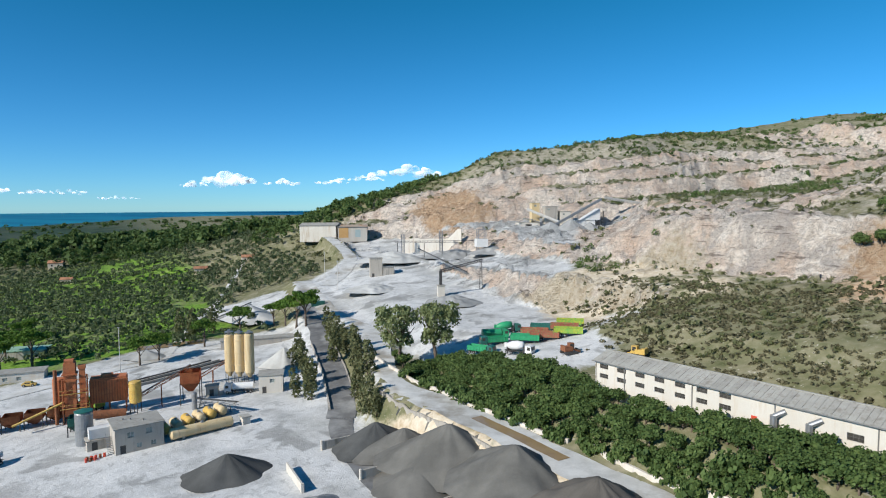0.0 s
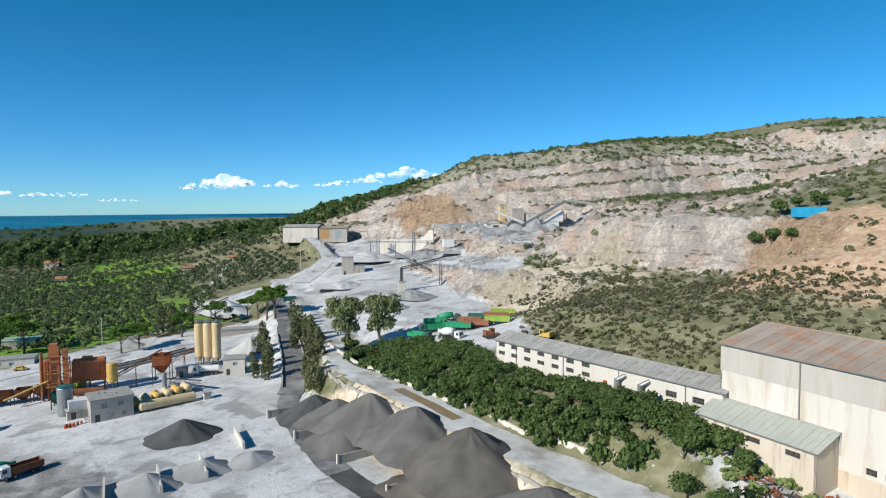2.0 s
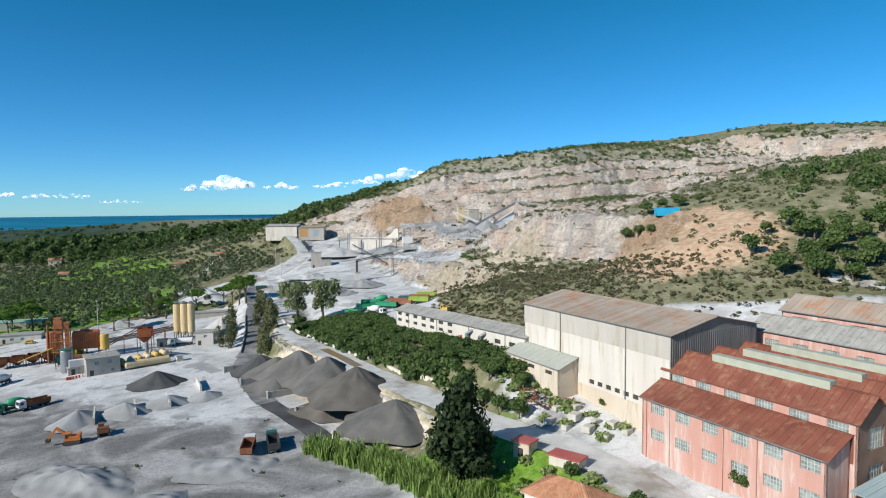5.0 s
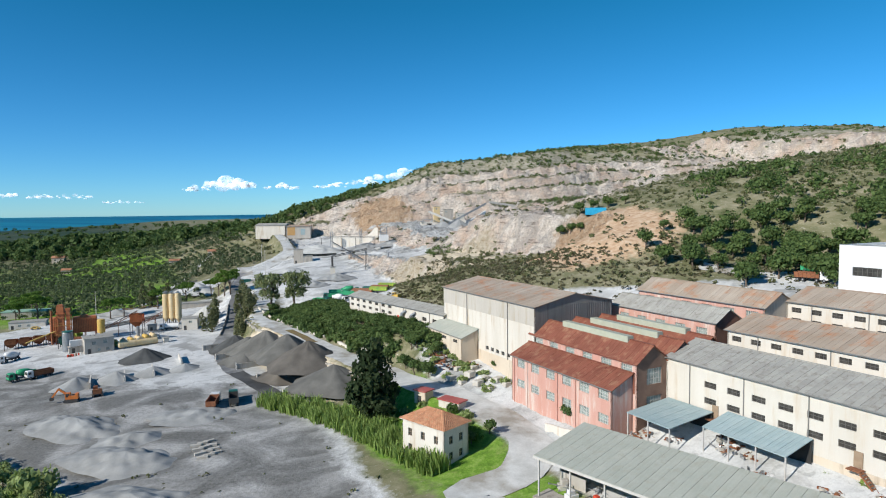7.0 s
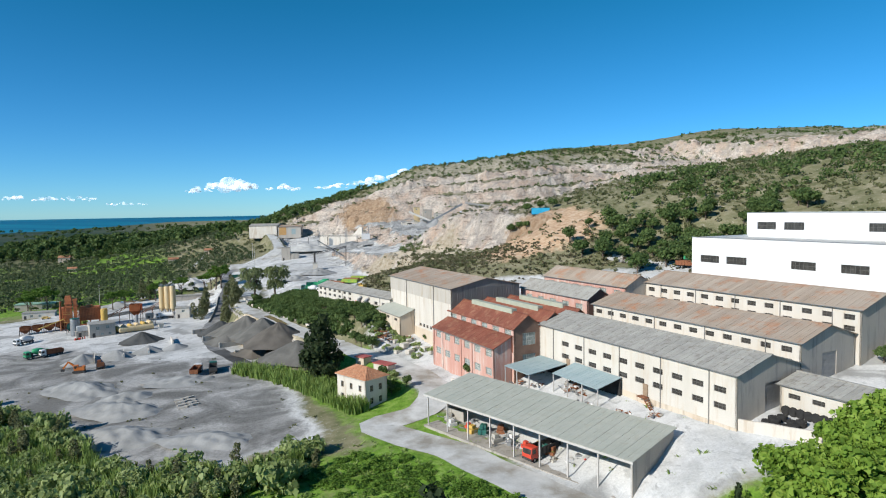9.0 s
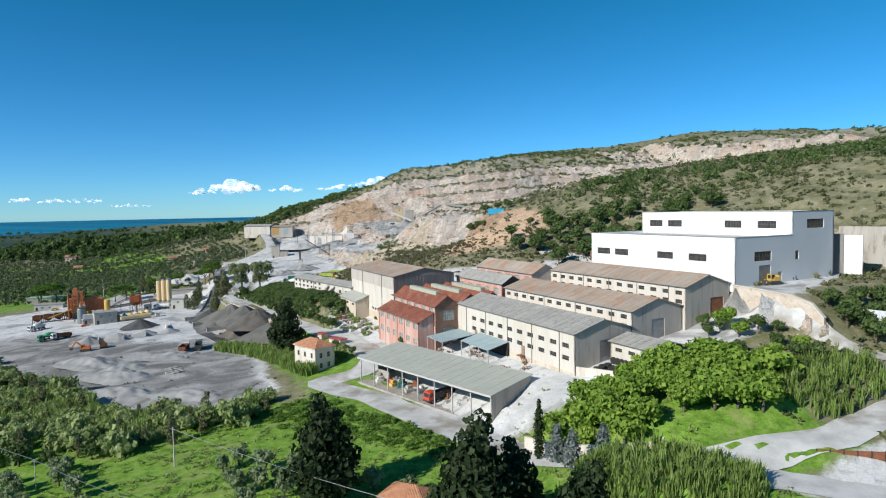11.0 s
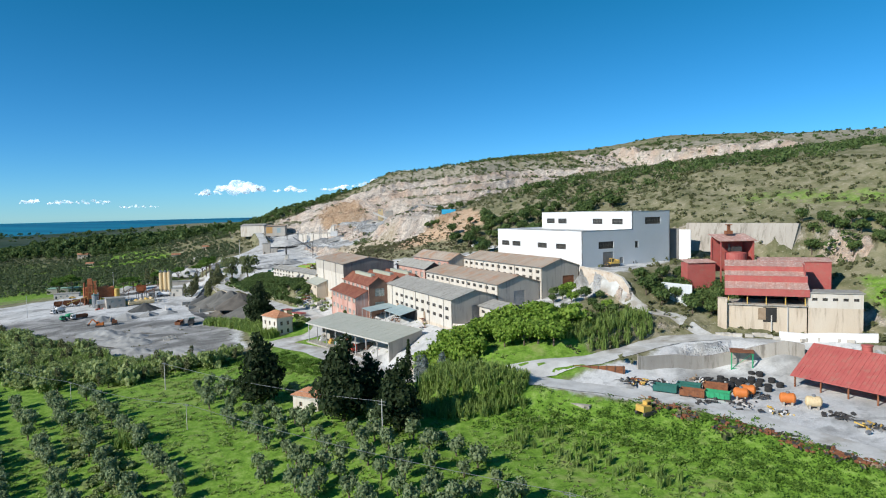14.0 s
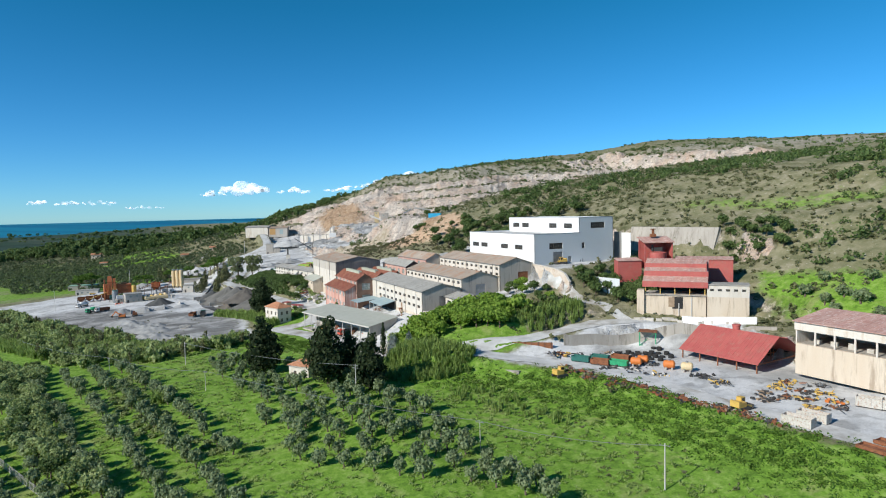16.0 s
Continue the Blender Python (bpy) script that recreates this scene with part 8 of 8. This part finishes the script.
# saplings along the ramp and the lane
for x, y, s in ((-24, 172, .9), (-22, 178, 1.0), (-27, 190, .95), (-25, 184, .8), (-30, 206, .9), (-36, 222, .8), (-38, 176, 1.0), (-41, 186, .9), (-44, 180, .8), (-43, 192, .8), (-21, 160, .9), (-17, 154, .7),
                (-34, 214, .7), (-37, 208, 1.1), (-45, 240, 1.0), (-42, 232, 1.0), (-39, 226, 1.0), (-28, 198, 1.0), (-19, 157, .9), (-50, 211, 1.1), (-47, 204, 1.0), (-112, 262, 1.1), (-105, 258, 1.2), (-100, 268, 1.0)):
    tree(TALL, x, y, s * 1.3, "slender grey-green young tree on the dusty bank", group="bank saplings", name="sapling")
# scattered trees around the works
for x, y, s in ((92, 34, .55), (95, 25, .6), (70, 36, .45), (82, 60, .4), (78, 24, .5), (74, 22, .45)):
    tree(BROAD, x, y, s, "round dark green shrub tree beside the pink factory", group="factory shrubs", name="shrub_tree")
BRIGHT_POLY = [(128, -52), (140, -46), (152, -42), (168, -40), (176, -52), (168, -66), (150, -66), (138, -62)]
for x, y in spots(BRIGHT_POLY, 5.2, 2):
    tree(BRIGHT, x, y, RNG.uniform(.75, 1.15), "bushy bright green tree below the factory halls", group="bright trees", name="leafy_tree")
for x, y in spots([site(60, 36), site(74, 30), site(92, 24), site(100, 34), site(96, 46), site(80, 47), site(64, 47)], 6, 3):
    tree(BRIGHT if RNG.rand() < .4 else BROAD, x, y, RNG.uniform(.4, .75), "bushy green tree on the slope below the white works", group="slope trees", name="slope_tree")
for x, y in spots([site(80, 54), site(108, 58), site(110, 66), site(104, 84), site(82, 74)], 4.6, 4):
    tree(BROAD, x, y, RNG.uniform(.7, 1.0), "dark green tree beside the red plant", group="plant trees", name="slope_tree")
for x, y in spots([site(-72, 62), site(-30, 58), site(-8, 66), site(-4, 104), site(8, 116), site(-20, 142), site(-60, 118), site(-80, 84)], 7.2, 5):
    if rough_noise(np.array(x), np.array(y), 40, 61) > -.25:
        tree(BROAD, x, y, RNG.uniform(.7, 1.3), "dark green oak on the slope above the factory", group="slope oaks", name="oak_tree")
for x, y in spots([(262, -14), (270, 2), (290, -13), (284, -31), (270, -28)], 6.0, 51):
    tree(BROAD, x, y, RNG.uniform(.6, .95), "dark green oak on the slope beside the concrete wall", group="slope oaks", name="oak_tree")
for x, y in ((125, 178), (130, 183), (137, 186), (128, 172), (121, 181), (143, 183), (150, 180)):
    tree(BROAD, x, y, RNG.uniform(.6, .95), "dark green tree beside the blue tank", group="bench trees", name="oak_tree")

# olive field: rows
ROW_A = []
for r in range(-3, 4):
    for k in range(-13, 22):
        x, y = 44 + 6.8 * r + 2.9 * k, -110 + 6.0 * r - 3.3 * k
        if y > -200 and x < 36 + .58 * (-20 - y):
            ROW_A.append((x, y))
for r in range(17):
    for k in range(15):
        x, y = 62 + 5.9 * k + 3.6 * r, -50 - 2.9 * k - 5.6 * r
        if x > 38 + .58 * (-20 - y) and (x - 136.5) * 40.4 + (y + 102.9) * 37.8 < 0:
            ROW_A.append((x, y))
placed = []
for x, y in ROW_A:
    x, y = x + RNG.normal() * .7, y + RNG.normal() * .7
    v_ = -(x - OX) * UY + (y - OY) * UX
    if inside(np.array(x), np.array(y), OLIVES, .01) < .5 or v_ > -31 or (y > -52 and x > 40) or x < -8 + (-72 - y) * .62 or any((x - a) ** 2 + (y - b) ** 2 < 12 for a, b in placed):
        continue
    if min((x - 103) ** 2 + (y + 80) ** 2, (x - 114) ** 2 + (y + 92) ** 2, (x - 89) ** 2 + (y + 71) ** 2) < 50 or RNG.rand() < .06:
        continue
    placed.append((x, y))
    tree(OLIVE, x, y, RNG.uniform(.8, 1.2), "grey-green olive tree in the grassy grove", group="olive grove", squash=1.25, name="olive_tree")
# olives above the red shed
for x, y in spots([(262, -66), (285, -60), (300, -110), (292, -150), (268, -110)], 8.5, 6, .3):
    tree(OLIVE, x, y, RNG.uniform(1.1, 1.5), "grey-green olive tree on the terrace above the sheds", group="terrace olives", name="olive_tree")

# bush belt below the spoil heaps
BELT = [(-76, 66), (-52, 46), (-9, 13), (14, -12), (27, -17), (44, -16), (62, -6), (66, -16), (52, -36), (24, -48), (-6, -38), (-50, 6), (-110, 55), (-172, 104), (-168, 136), (-128, 110), (-100, 84)]
for x, y in spots(BELT, 5.2, 7):
    if RNG.rand() < .5:
        bush(BELT_BUSH, x, y, RNG.uniform(1.2, 2.0), "dense green thicket below the spoil heaps", "thicket", RNG.uniform(.9, 1.4), "thicket_bush")
    else:
        tree(TALL if RNG.rand() < .35 else BELT_TREE if RNG.rand() < .75 else BROAD, x, y, RNG.uniform(.5, .85), "bushy green tree in the thicket", group="thicket trees", name="thicket_tree")
for x, y in spots([(-60, -24), (-8, -40), (4, -60), (-8, -72), (-30, -60), (-80, -10), (-70, -24)], 5, 8):
    tree(BELT_TREE if RNG.rand() < .6 else BROAD, x, y, RNG.uniform(.55, .9), "dark green tree along the field edge", group="field edge trees", name="edge_tree")
for x, y in spots([(4, -60), (16, -80), (36, -104), (58, -130), (84, -155), (74, -153), (46, -131), (26, -106), (0, -80), (-16, -70)], 4.4, 71):
    tree(BELT_TREE if RNG.rand() < .8 else BROAD, x, y, RNG.uniform(.6, .95), "green tree along the field road", group="field edge trees", name="edge_tree")
for x, y in spots([(38, -62), (46, -70), (64, -98), (84, -122), (100, -130), (96, -136), (72, -122), (44, -88)], 3.8, 9):
    bush(BUSH, x, y, RNG.uniform(.6, 1.1), "low green bramble between the olive rows", "field brambles", .7, "bramble")
for x, y in spots([(60, 74), (66, 62), (74, 54), (81, 47), (84, 51), (78, 62), (70, 74), (64, 82)], 3.4, 19):
    bush(BUSH, x, y, RNG.uniform(.5, 1.1), "green shrub among the stone blocks", "yard shrubs", 1.0, "shrub")
for x, y in spots([(70, -12), (84, -20), (100, -36), (116, -54), (108, -56), (88, -42), (66, -30), (58, -22)], 2.8, 20):
    bush(BRAMBLE, x, y, RNG.uniform(.5, .95), "lush green bramble on the bank below the shed", "shed brambles", .6, "bramble")
# around the house and road verges
for x, y in spots([(42, 60), (52, 52), (62, 44), (70, 38), (78, 28), (77, 16), (72, 28), (60, 26), (52, 34), (44, 48)], 3.6, 10):
    bush(BUSH if RNG.rand() < .6 else BRAMBLE, x, y, RNG.uniform(.5, 1.0), "green shrub on the bank around the house", "house shrubs", 1.0, "shrub")
CREEPER_BANK = [(152, -86), (162, -88.5), (186, -96), (199, -105), (211, -127), (220, -142), (231, -158), (234, -168), (226, -174), (217, -166), (204, -148), (191, -128), (176, -110), (160, -99), (148, -96)]
for x, y in spots(CREEPER_BANK, 5.2, 12):
    bush(BRAMBLE, x, y, RNG.uniform(.5, .9), "bright green creeper on the grassy bank", "bank creepers", .45, "creeper")


# ---- plants beyond counting ----
def stuff(name, protos, places, material, label, category, seed=1, squash=(.8, 1.2), sink=.15):
    """One joined sheet of many small plants. places: x, y, size."""
    g = np.random.RandomState(seed)
    vs, n_all = [], 0
    for x, y, s in places:
        q = protos[g.randint(len(protos))]
        a = g.uniform(0, 6.28)
        c, d = math.cos(a) * s, math.sin(a) * s
        w = np.empty_like(q)
        w[:, 0], w[:, 1], w[:, 2] = x + q[:, 0] * c - q[:, 1] * d, y + q[:, 0] * d + q[:, 1] * c, high(x, y) - sink + q[:, 2] * s * g.uniform(*squash)
        vs.append(w)
    v = np.concatenate(vs)
    me = bpy.data.meshes.new(name)
    me.from_pydata(v, [], np.arange(len(v)).reshape(-1, 4))
    me.materials.append(material)
    return tagged(new(name, me), label, category, kind="stuff")


def tuft(seed, lumps, count, size, **kw):
    return leaves(lumps, count, size, np.random.RandomState(seed), **kw)


def reed(seed, blades=26, h=3.2):
    g = np.random.RandomState(seed)
    out = []
    for _ in range(blades):
        a, b = g.uniform(0, 6.28, 2)
        r = g.uniform(0, .9)
        p = np.array([r * math.cos(a), r * math.sin(a), 0])
        lean = np.array([math.cos(b), math.sin(b), 0]) * g.uniform(.2, 1.1)
        w = np.array([-math.sin(b), math.cos(b), 0]) * g.uniform(.09, .2)
        top = p + lean + np.array([0, 0, h * g.uniform(.65, 1.1)])
        mid = p + lean * .35 + np.array([0, 0, h * .5])
        out += [p - w * .4, p + w * .4, mid + w, mid - w, mid - w, mid + w, top + w * .2 + lean * .3, top - w * .2 + lean * .3]
    return np.array(out)


REEDS = [reed(k) for k in range(4)]
SHRUB = [tuft(k, [(0, 0, .5, 1, 1, .8), (.7, .2, .4, .7, .7, .6), (-.4, .6, .4, .7, .6, .6)], 20, .8) for k in range(5)]
FAR_OLIVE = [tuft(20 + k, [(0, 0, 2.2, 1.9, 1.9, 1.5), (.9, .4, 2.6, 1.2, 1.2, 1.1), (-.8, -.5, 2.3, 1.2, 1.3, 1.2)], 38, 1.15) for k in range(5)]
OAK_CLUMP = [tuft(70 + k, [(0, 0, 1.6, 1.9, 1.9, 1.7), (1.3, .5, 1.5, 1.4, 1.4, 1.3), (-1.1, -.8, 1.3, 1.4, 1.5, 1.2), (.2, 1.4, 1.2, 1.2, 1.2, 1.1)], 46, .85) for k in range(5)]
FAR_TREE = [tuft(40 + k, [(0, 0, 3.4, 3, 3, 2.8), (1.6, .8, 4, 2, 2, 2), (-1.5, -1, 3.6, 2, 2.2, 2)], 60, 1.7) for k in range(5)]


def strewn(n, x0, x1, y0, y1, keep, sizes, seed):
    g = np.random.RandomState(seed)
    x, y = g.uniform(x0, x1, n), g.uniform(y0, y1, n)
    ok = keep(x, y) > g.rand(n)
    s = g.uniform(*sizes, n) * g.uniform(.8, 1.25, n)
    return [(a, b, c) for a, b, c, k in zip(x, y, s, ok) if k]


def masks_at(x, y):
    i = np.clip(np.searchsorted(GX[0], x) - 1, 0, nc - 1)
    j = np.clip(np.searchsorted(GY[:, 0], y) - 1, 0, nr - 1)
    u = (x - OX) * UX + (y - OY) * UY
    v = -(x - OX) * UY + (y - OY) * UX
    return [m[j, i] for m in MASKS] + [u, v]


def off_roads(x, y):
    free = np.ones(x.shape, bool)
    for half, line in ROADS.values():
        for (ax, ay, _), (bx, by, _) in zip(line, line[1:]):
            s = np.clip(((x - ax) * (bx - ax) + (y - ay) * (by - ay)) / ((bx - ax) ** 2 + (by - ay) ** 2), 0, 1)
            free &= np.hypot(x - ax - s * (bx - ax), y - ay - s * (by - ay)) > half + 1.2
    return free


def hill_keep(x, y):
    dust, rock, red, grass, field, scree, *_, u, v = masks_at(x, y)
    patch = step(-.25, .45, rough_noise(x, y, 60, 21) + .6 * rough_noise(x, y, 14, 22))
    k = (1 - dust) * (1 - .85 * rock) * (1 - .8 * red) * (v > 11.5) * (.4 + .6 * patch) * (1 - .55 * scree)
    return np.where((u > -90) & (u < 78) & (v < np.where(u < -40, 43, 56)), 0, k) * off_roads(x, y) * (1 - .5 * grass)


stuff("scrub", SHRUB, strewn(14000, 20, 330, -120, 260, hill_keep, (.45, 1.15), 31) + strewn(9000, -120, 420, 255, 660, hill_keep, (.7, 1.6), 41), SCRUB_LEAF, "low grey-green scrub over the stony hillside", "scrub", 31)


def slope_keep(x, y):
    dust, rock, red, grass, field, scree, *_, u, v = masks_at(x, y)
    return (1 - dust) * (u < -86) * (v > 2) * (v < 62) * off_roads(x, y) * (.5 + .5 * step(-.4, .3, rough_noise(x, y, 16, 45)))


stuff("scrub", SHRUB, strewn(6500, 36, 130, 90, 235, slope_keep, (.3, .7), 44), DRY_LEAF, "low brown-green scrub on the slope above the long building", "scrub", 44)


def top_keep(x, y):
    *_, u, v = masks_at(x, y)
    return step(230, 300, v) * (.25 + .75 * step(0, .4, rough_noise(x, y, 50, 46)))


stuff("scrub", SHRUB, strewn(5000, 60, 760, -60, 760, top_keep, (.9, 2.2), 47), TREE_LEAF, "scattered dark shrubs along the hilltop", "scrub", 47)


def dark_keep(x, y):
    dust, rock, red, grass, field, scree, *_, u, v = masks_at(x, y)
    a = step(.1, .55, rough_noise(x, y, 80, 23) + .5 * rough_noise(x, y, 22, 24))
    top = np.maximum(step(150, 190, v) * step(-560, -500, u), step(100, 125, v) * step(-30, 20, u))
    bank = step(55, 66, v) * step(98, 84, v) * step(-180, -215, u) * step(-330, -290, u)
    q = y + 14 * np.sin(x / 61) + 7 * np.sin(x / 23 + 1)
    brow = step(530, 540, q) * step(680, 600, q) * step(-.25, .15, rough_noise(x, y, 36, 68) + .5 * rough_noise(x * .4, y, 14, 69)) * step(-60, 0, x)
    return np.maximum(np.maximum(a * top, .8 * bank) * (1 - .8 * rock), brow) * (1 - dust)


stuff("thicket", OAK_CLUMP, strewn(6500, -100, 420, 250, 700, dark_keep, (.45, 1.0), 32), TREE_LEAF, "dark green maquis thickets on the hill", "thicket", 32)
# bands of oaks across the upper slope
OAK_BANDS = [[(168, 140), (191, 206), (220, 231), (256, 187), (281, 174), (330, 190), (378, 235), (372, 200), (312, 83), (284, 100), (248, 117), (221, 126), (185, 124)],
             [(330, -12), (326, 10), (329, 34), (380, 90), (450, 150), (480, 60), (400, -30)], [(338, 97), (350, 87), (400, 160), (420, 210), (395, 215), (360, 150)],
             [(276, -11), (298, -22), (314, -42), (302, -68), (285, -52), (273, -24)]]


def band_keep(x, y):
    k = np.maximum.reduce([inside(x + 8 * rough_noise(x, y, 30, 62), y, p, 12) for p in OAK_BANDS])
    return k * (.15 + .85 * step(-.35, .1, rough_noise(x, y, 34, 63) + .4 * rough_noise(x, y, 12, 64)))


stuff("oak_wood", OAK_CLUMP, strewn(4000, 140, 490, -75, 260, band_keep, (.7, 1.35), 65), TREE_LEAF, "dark green oak woods in bands across the hillside", "woodland", 65)
# left end of the ridge, wooded
stuff("woodland", FAR_TREE, strewn(900, -190, 20, 470, 700, lambda x, y: inside(x, y, [(-150, 500), (-112, 492), (-60, 520), (-20, 560), (10, 640), (-60, 690), (-180, 640)], 10), (.6, 1.1), 33), TREE_LEAF,
      "dark green woodland on the end of the ridge", "woodland", 33)


def grove_keep(x, y):
    dust, rock, red, grass, field, scree, *_, u, v = masks_at(x, y)
    gap_ = step(-.75, -.35, rough_noise(x, y, 90, 25))
    return (1 - dust) * gap_ * ((v < -52) | ((u < -395) & (v < 5))) * (u < -285) * off_roads(x, y)


g_ = np.random.RandomState(34)
ox, oy = np.meshgrid(np.arange(-560, -60, 6.3), np.arange(232, 640, 6.3))
ox, oy = (ox + g_.normal(size=ox.shape) * .9).ravel(), (oy + g_.normal(size=oy.shape) * .9).ravel()
ok = (grove_keep(ox, oy) > g_.rand(len(ox)) + .02) & (ox / oy > -.95)
stuff("olive_grove", FAR_OLIVE, [(a, b, c) for a, b, c in zip(ox[ok], oy[ok], g_.uniform(.75, 1.15, ok.sum()))], GROVE_LEAF, "grey-green olive grove on the gentle slope", "olive grove", 34)


def wood_keep(x, y):
    w = rough_noise(x, y, 300, 26)
    return step(-.2, .3, w + .9 * np.exp(-((y - 690 - .1 * x) / 110) ** 2) * (x < -230) - .3)


stuff("woodland", FAR_TREE, strewn(4200, -900, -100, 560, 1000, lambda x, y: wood_keep(x, y) * (x / y > -1.0) * (x / y < -.12), (.9, 1.8), 35), TREE_LEAF, "dark woods on the low ridge", "woodland", 35)
stuff("hedgerow", FAR_TREE, strewn(2600, -2400, -100, 1000, 3000, lambda x, y: step(.25, .5, rough_noise(x, y, 260, 27)) * (x / y > -1.05) * (x / y < -.1), (1.5, 3.5), 36), TREE_LEAF,
      "hedgerows and copses on the far plain", "hedgerow", 36, (.5, .8))
# reeds
reed_spots = [(x, y, RNG.uniform(.8, 1.25)) for x, y in spots([(15, 66), (30, 54), (58, 20), (66, 9), (70, 13), (62, 26), (36, 58), (20, 69)], 1.25, 13)]
reed_spots += [(x, y, RNG.uniform(.6, 1.05)) for x, y in spots([(126, -80), (134, -72), (150, -72), (160, -80), (158, -90), (146, -94), (132, -92)], 1.25, 14)]
reed_spots += [(x, y, RNG.uniform(.7, 1.2)) for x, y in spots([site(88, 20), site(96, 14), site(104, 22), site(104, 44), site(96, 48), site(90, 40)], 1.8, 15)]
reed_spots += [(x, y, RNG.uniform(.9, 1.3)) for x, y in spots([(0, 4), (22, -18), (44, -20), (60, -14), (58, -24), (30, -34), (-8, -12), (-40, 20)], 1.7, 16)]
reed_spots += [(x, y, RNG.uniform(.9, 1.3)) for x, y in spots([(-40, 20), (-8, -12), (-20, -24), (-60, 4), (-90, 40), (-70, 46)], 2.6, 66)]
reed_spots += [(x, y, RNG.uniform(.5, .85)) for x, y in spots([(151, -97), (164, -102), (177, -115), (184, -126), (180, -130), (167, -119), (153, -106)], 2.2, 17) if RNG.rand() < .6]
reed_spots += [(x, y, RNG.uniform(.8, 1.1)) for x, y in spots([(62, -92), (68, -92), (70, -98), (64, -100)], 1.5, 72)]
stuff("reeds", REEDS, reed_spots, REED_LEAF, "dense green giant reeds", "reeds", 37)
GRASS_TUFT = [reed(60 + k, 8, .7) for k in range(4)]


def turf_keep(x, y):
    dust, rock, red, grass, field, scree, *_, u, v = masks_at(x, y)
    return grass * off_roads(x, y) * step(-.6, .2, rough_noise(x, y, 12, 28)) * (v < 0)


stuff("grass", GRASS_TUFT, strewn(13000, 30, 225, -185, -8, turf_keep, (.5, 1.1), 38), REED_LEAF, "rough bright green grass under the olive trees", "grass", 38)


def weed_keep(x, y):
    dust, rock, red, grass, field, scree, *_, u, v = masks_at(x, y)
    return .8 * dust * step(.2, .7, rough_noise(x, y, 40, 29) + .4 * rough_noise(x, y, 9, 30)) * off_roads(x, y)


stuff("weeds", SHRUB, strewn(900, -60, 62, -12, 95, weed_keep, (.2, .5), 39), SCRUB_LEAF, "dry weeds on the grey spoil ground", "weeds", 39)


def creeper_keep(x, y):
    return inside(x, y, CREEPER_BANK, 5)


stuff("creepers", [tuft(90 + k, [(0, 0, .25, 1.1, 1.1, .45), (.8, .3, .2, .8, .8, .4)], 24, .32) for k in range(4)], strewn(6200, 145, 240, -178, -84, creeper_keep, (.7, 1.2), 67), CREEPER_LEAF,
      "bright green creeper carpet over the bank below the scrapyard", "creeper", 67)
stuff("weeds", SHRUB, strewn(900, 150, 235, -190, -100, lambda x, y: .8 * inside(x, y, [(160, -108), (178, -118), (196, -140), (212, -165), (228, -178), (222, -188), (204, -176), (186, -150), (164, -124)], 6), (.15, .4), 73),
      SCRUB_LEAF, "dry grey-green weeds on the field below the bank", "weeds", 73)


def dry_keep(x, y):
    dust, rock, red, grass, field, scree, *_, u, v = masks_at(x, y)
    return (1 - dust) * (1 - .7 * red) * (u > -90) * (u < 0) * (v > np.where(u < -40, 24, 46)) * (v < 80) * off_roads(x, y) * (.45 + .55 * step(-.4, .3, rough_noise(x, y, 16, 75)))


stuff("scrub", SHRUB, strewn(4500, 90, 200, 30, 150, dry_keep, (.3, .75), 74), DRY_LEAF, "low brown-green scrub on the slope above the halls", "scrub", 74)
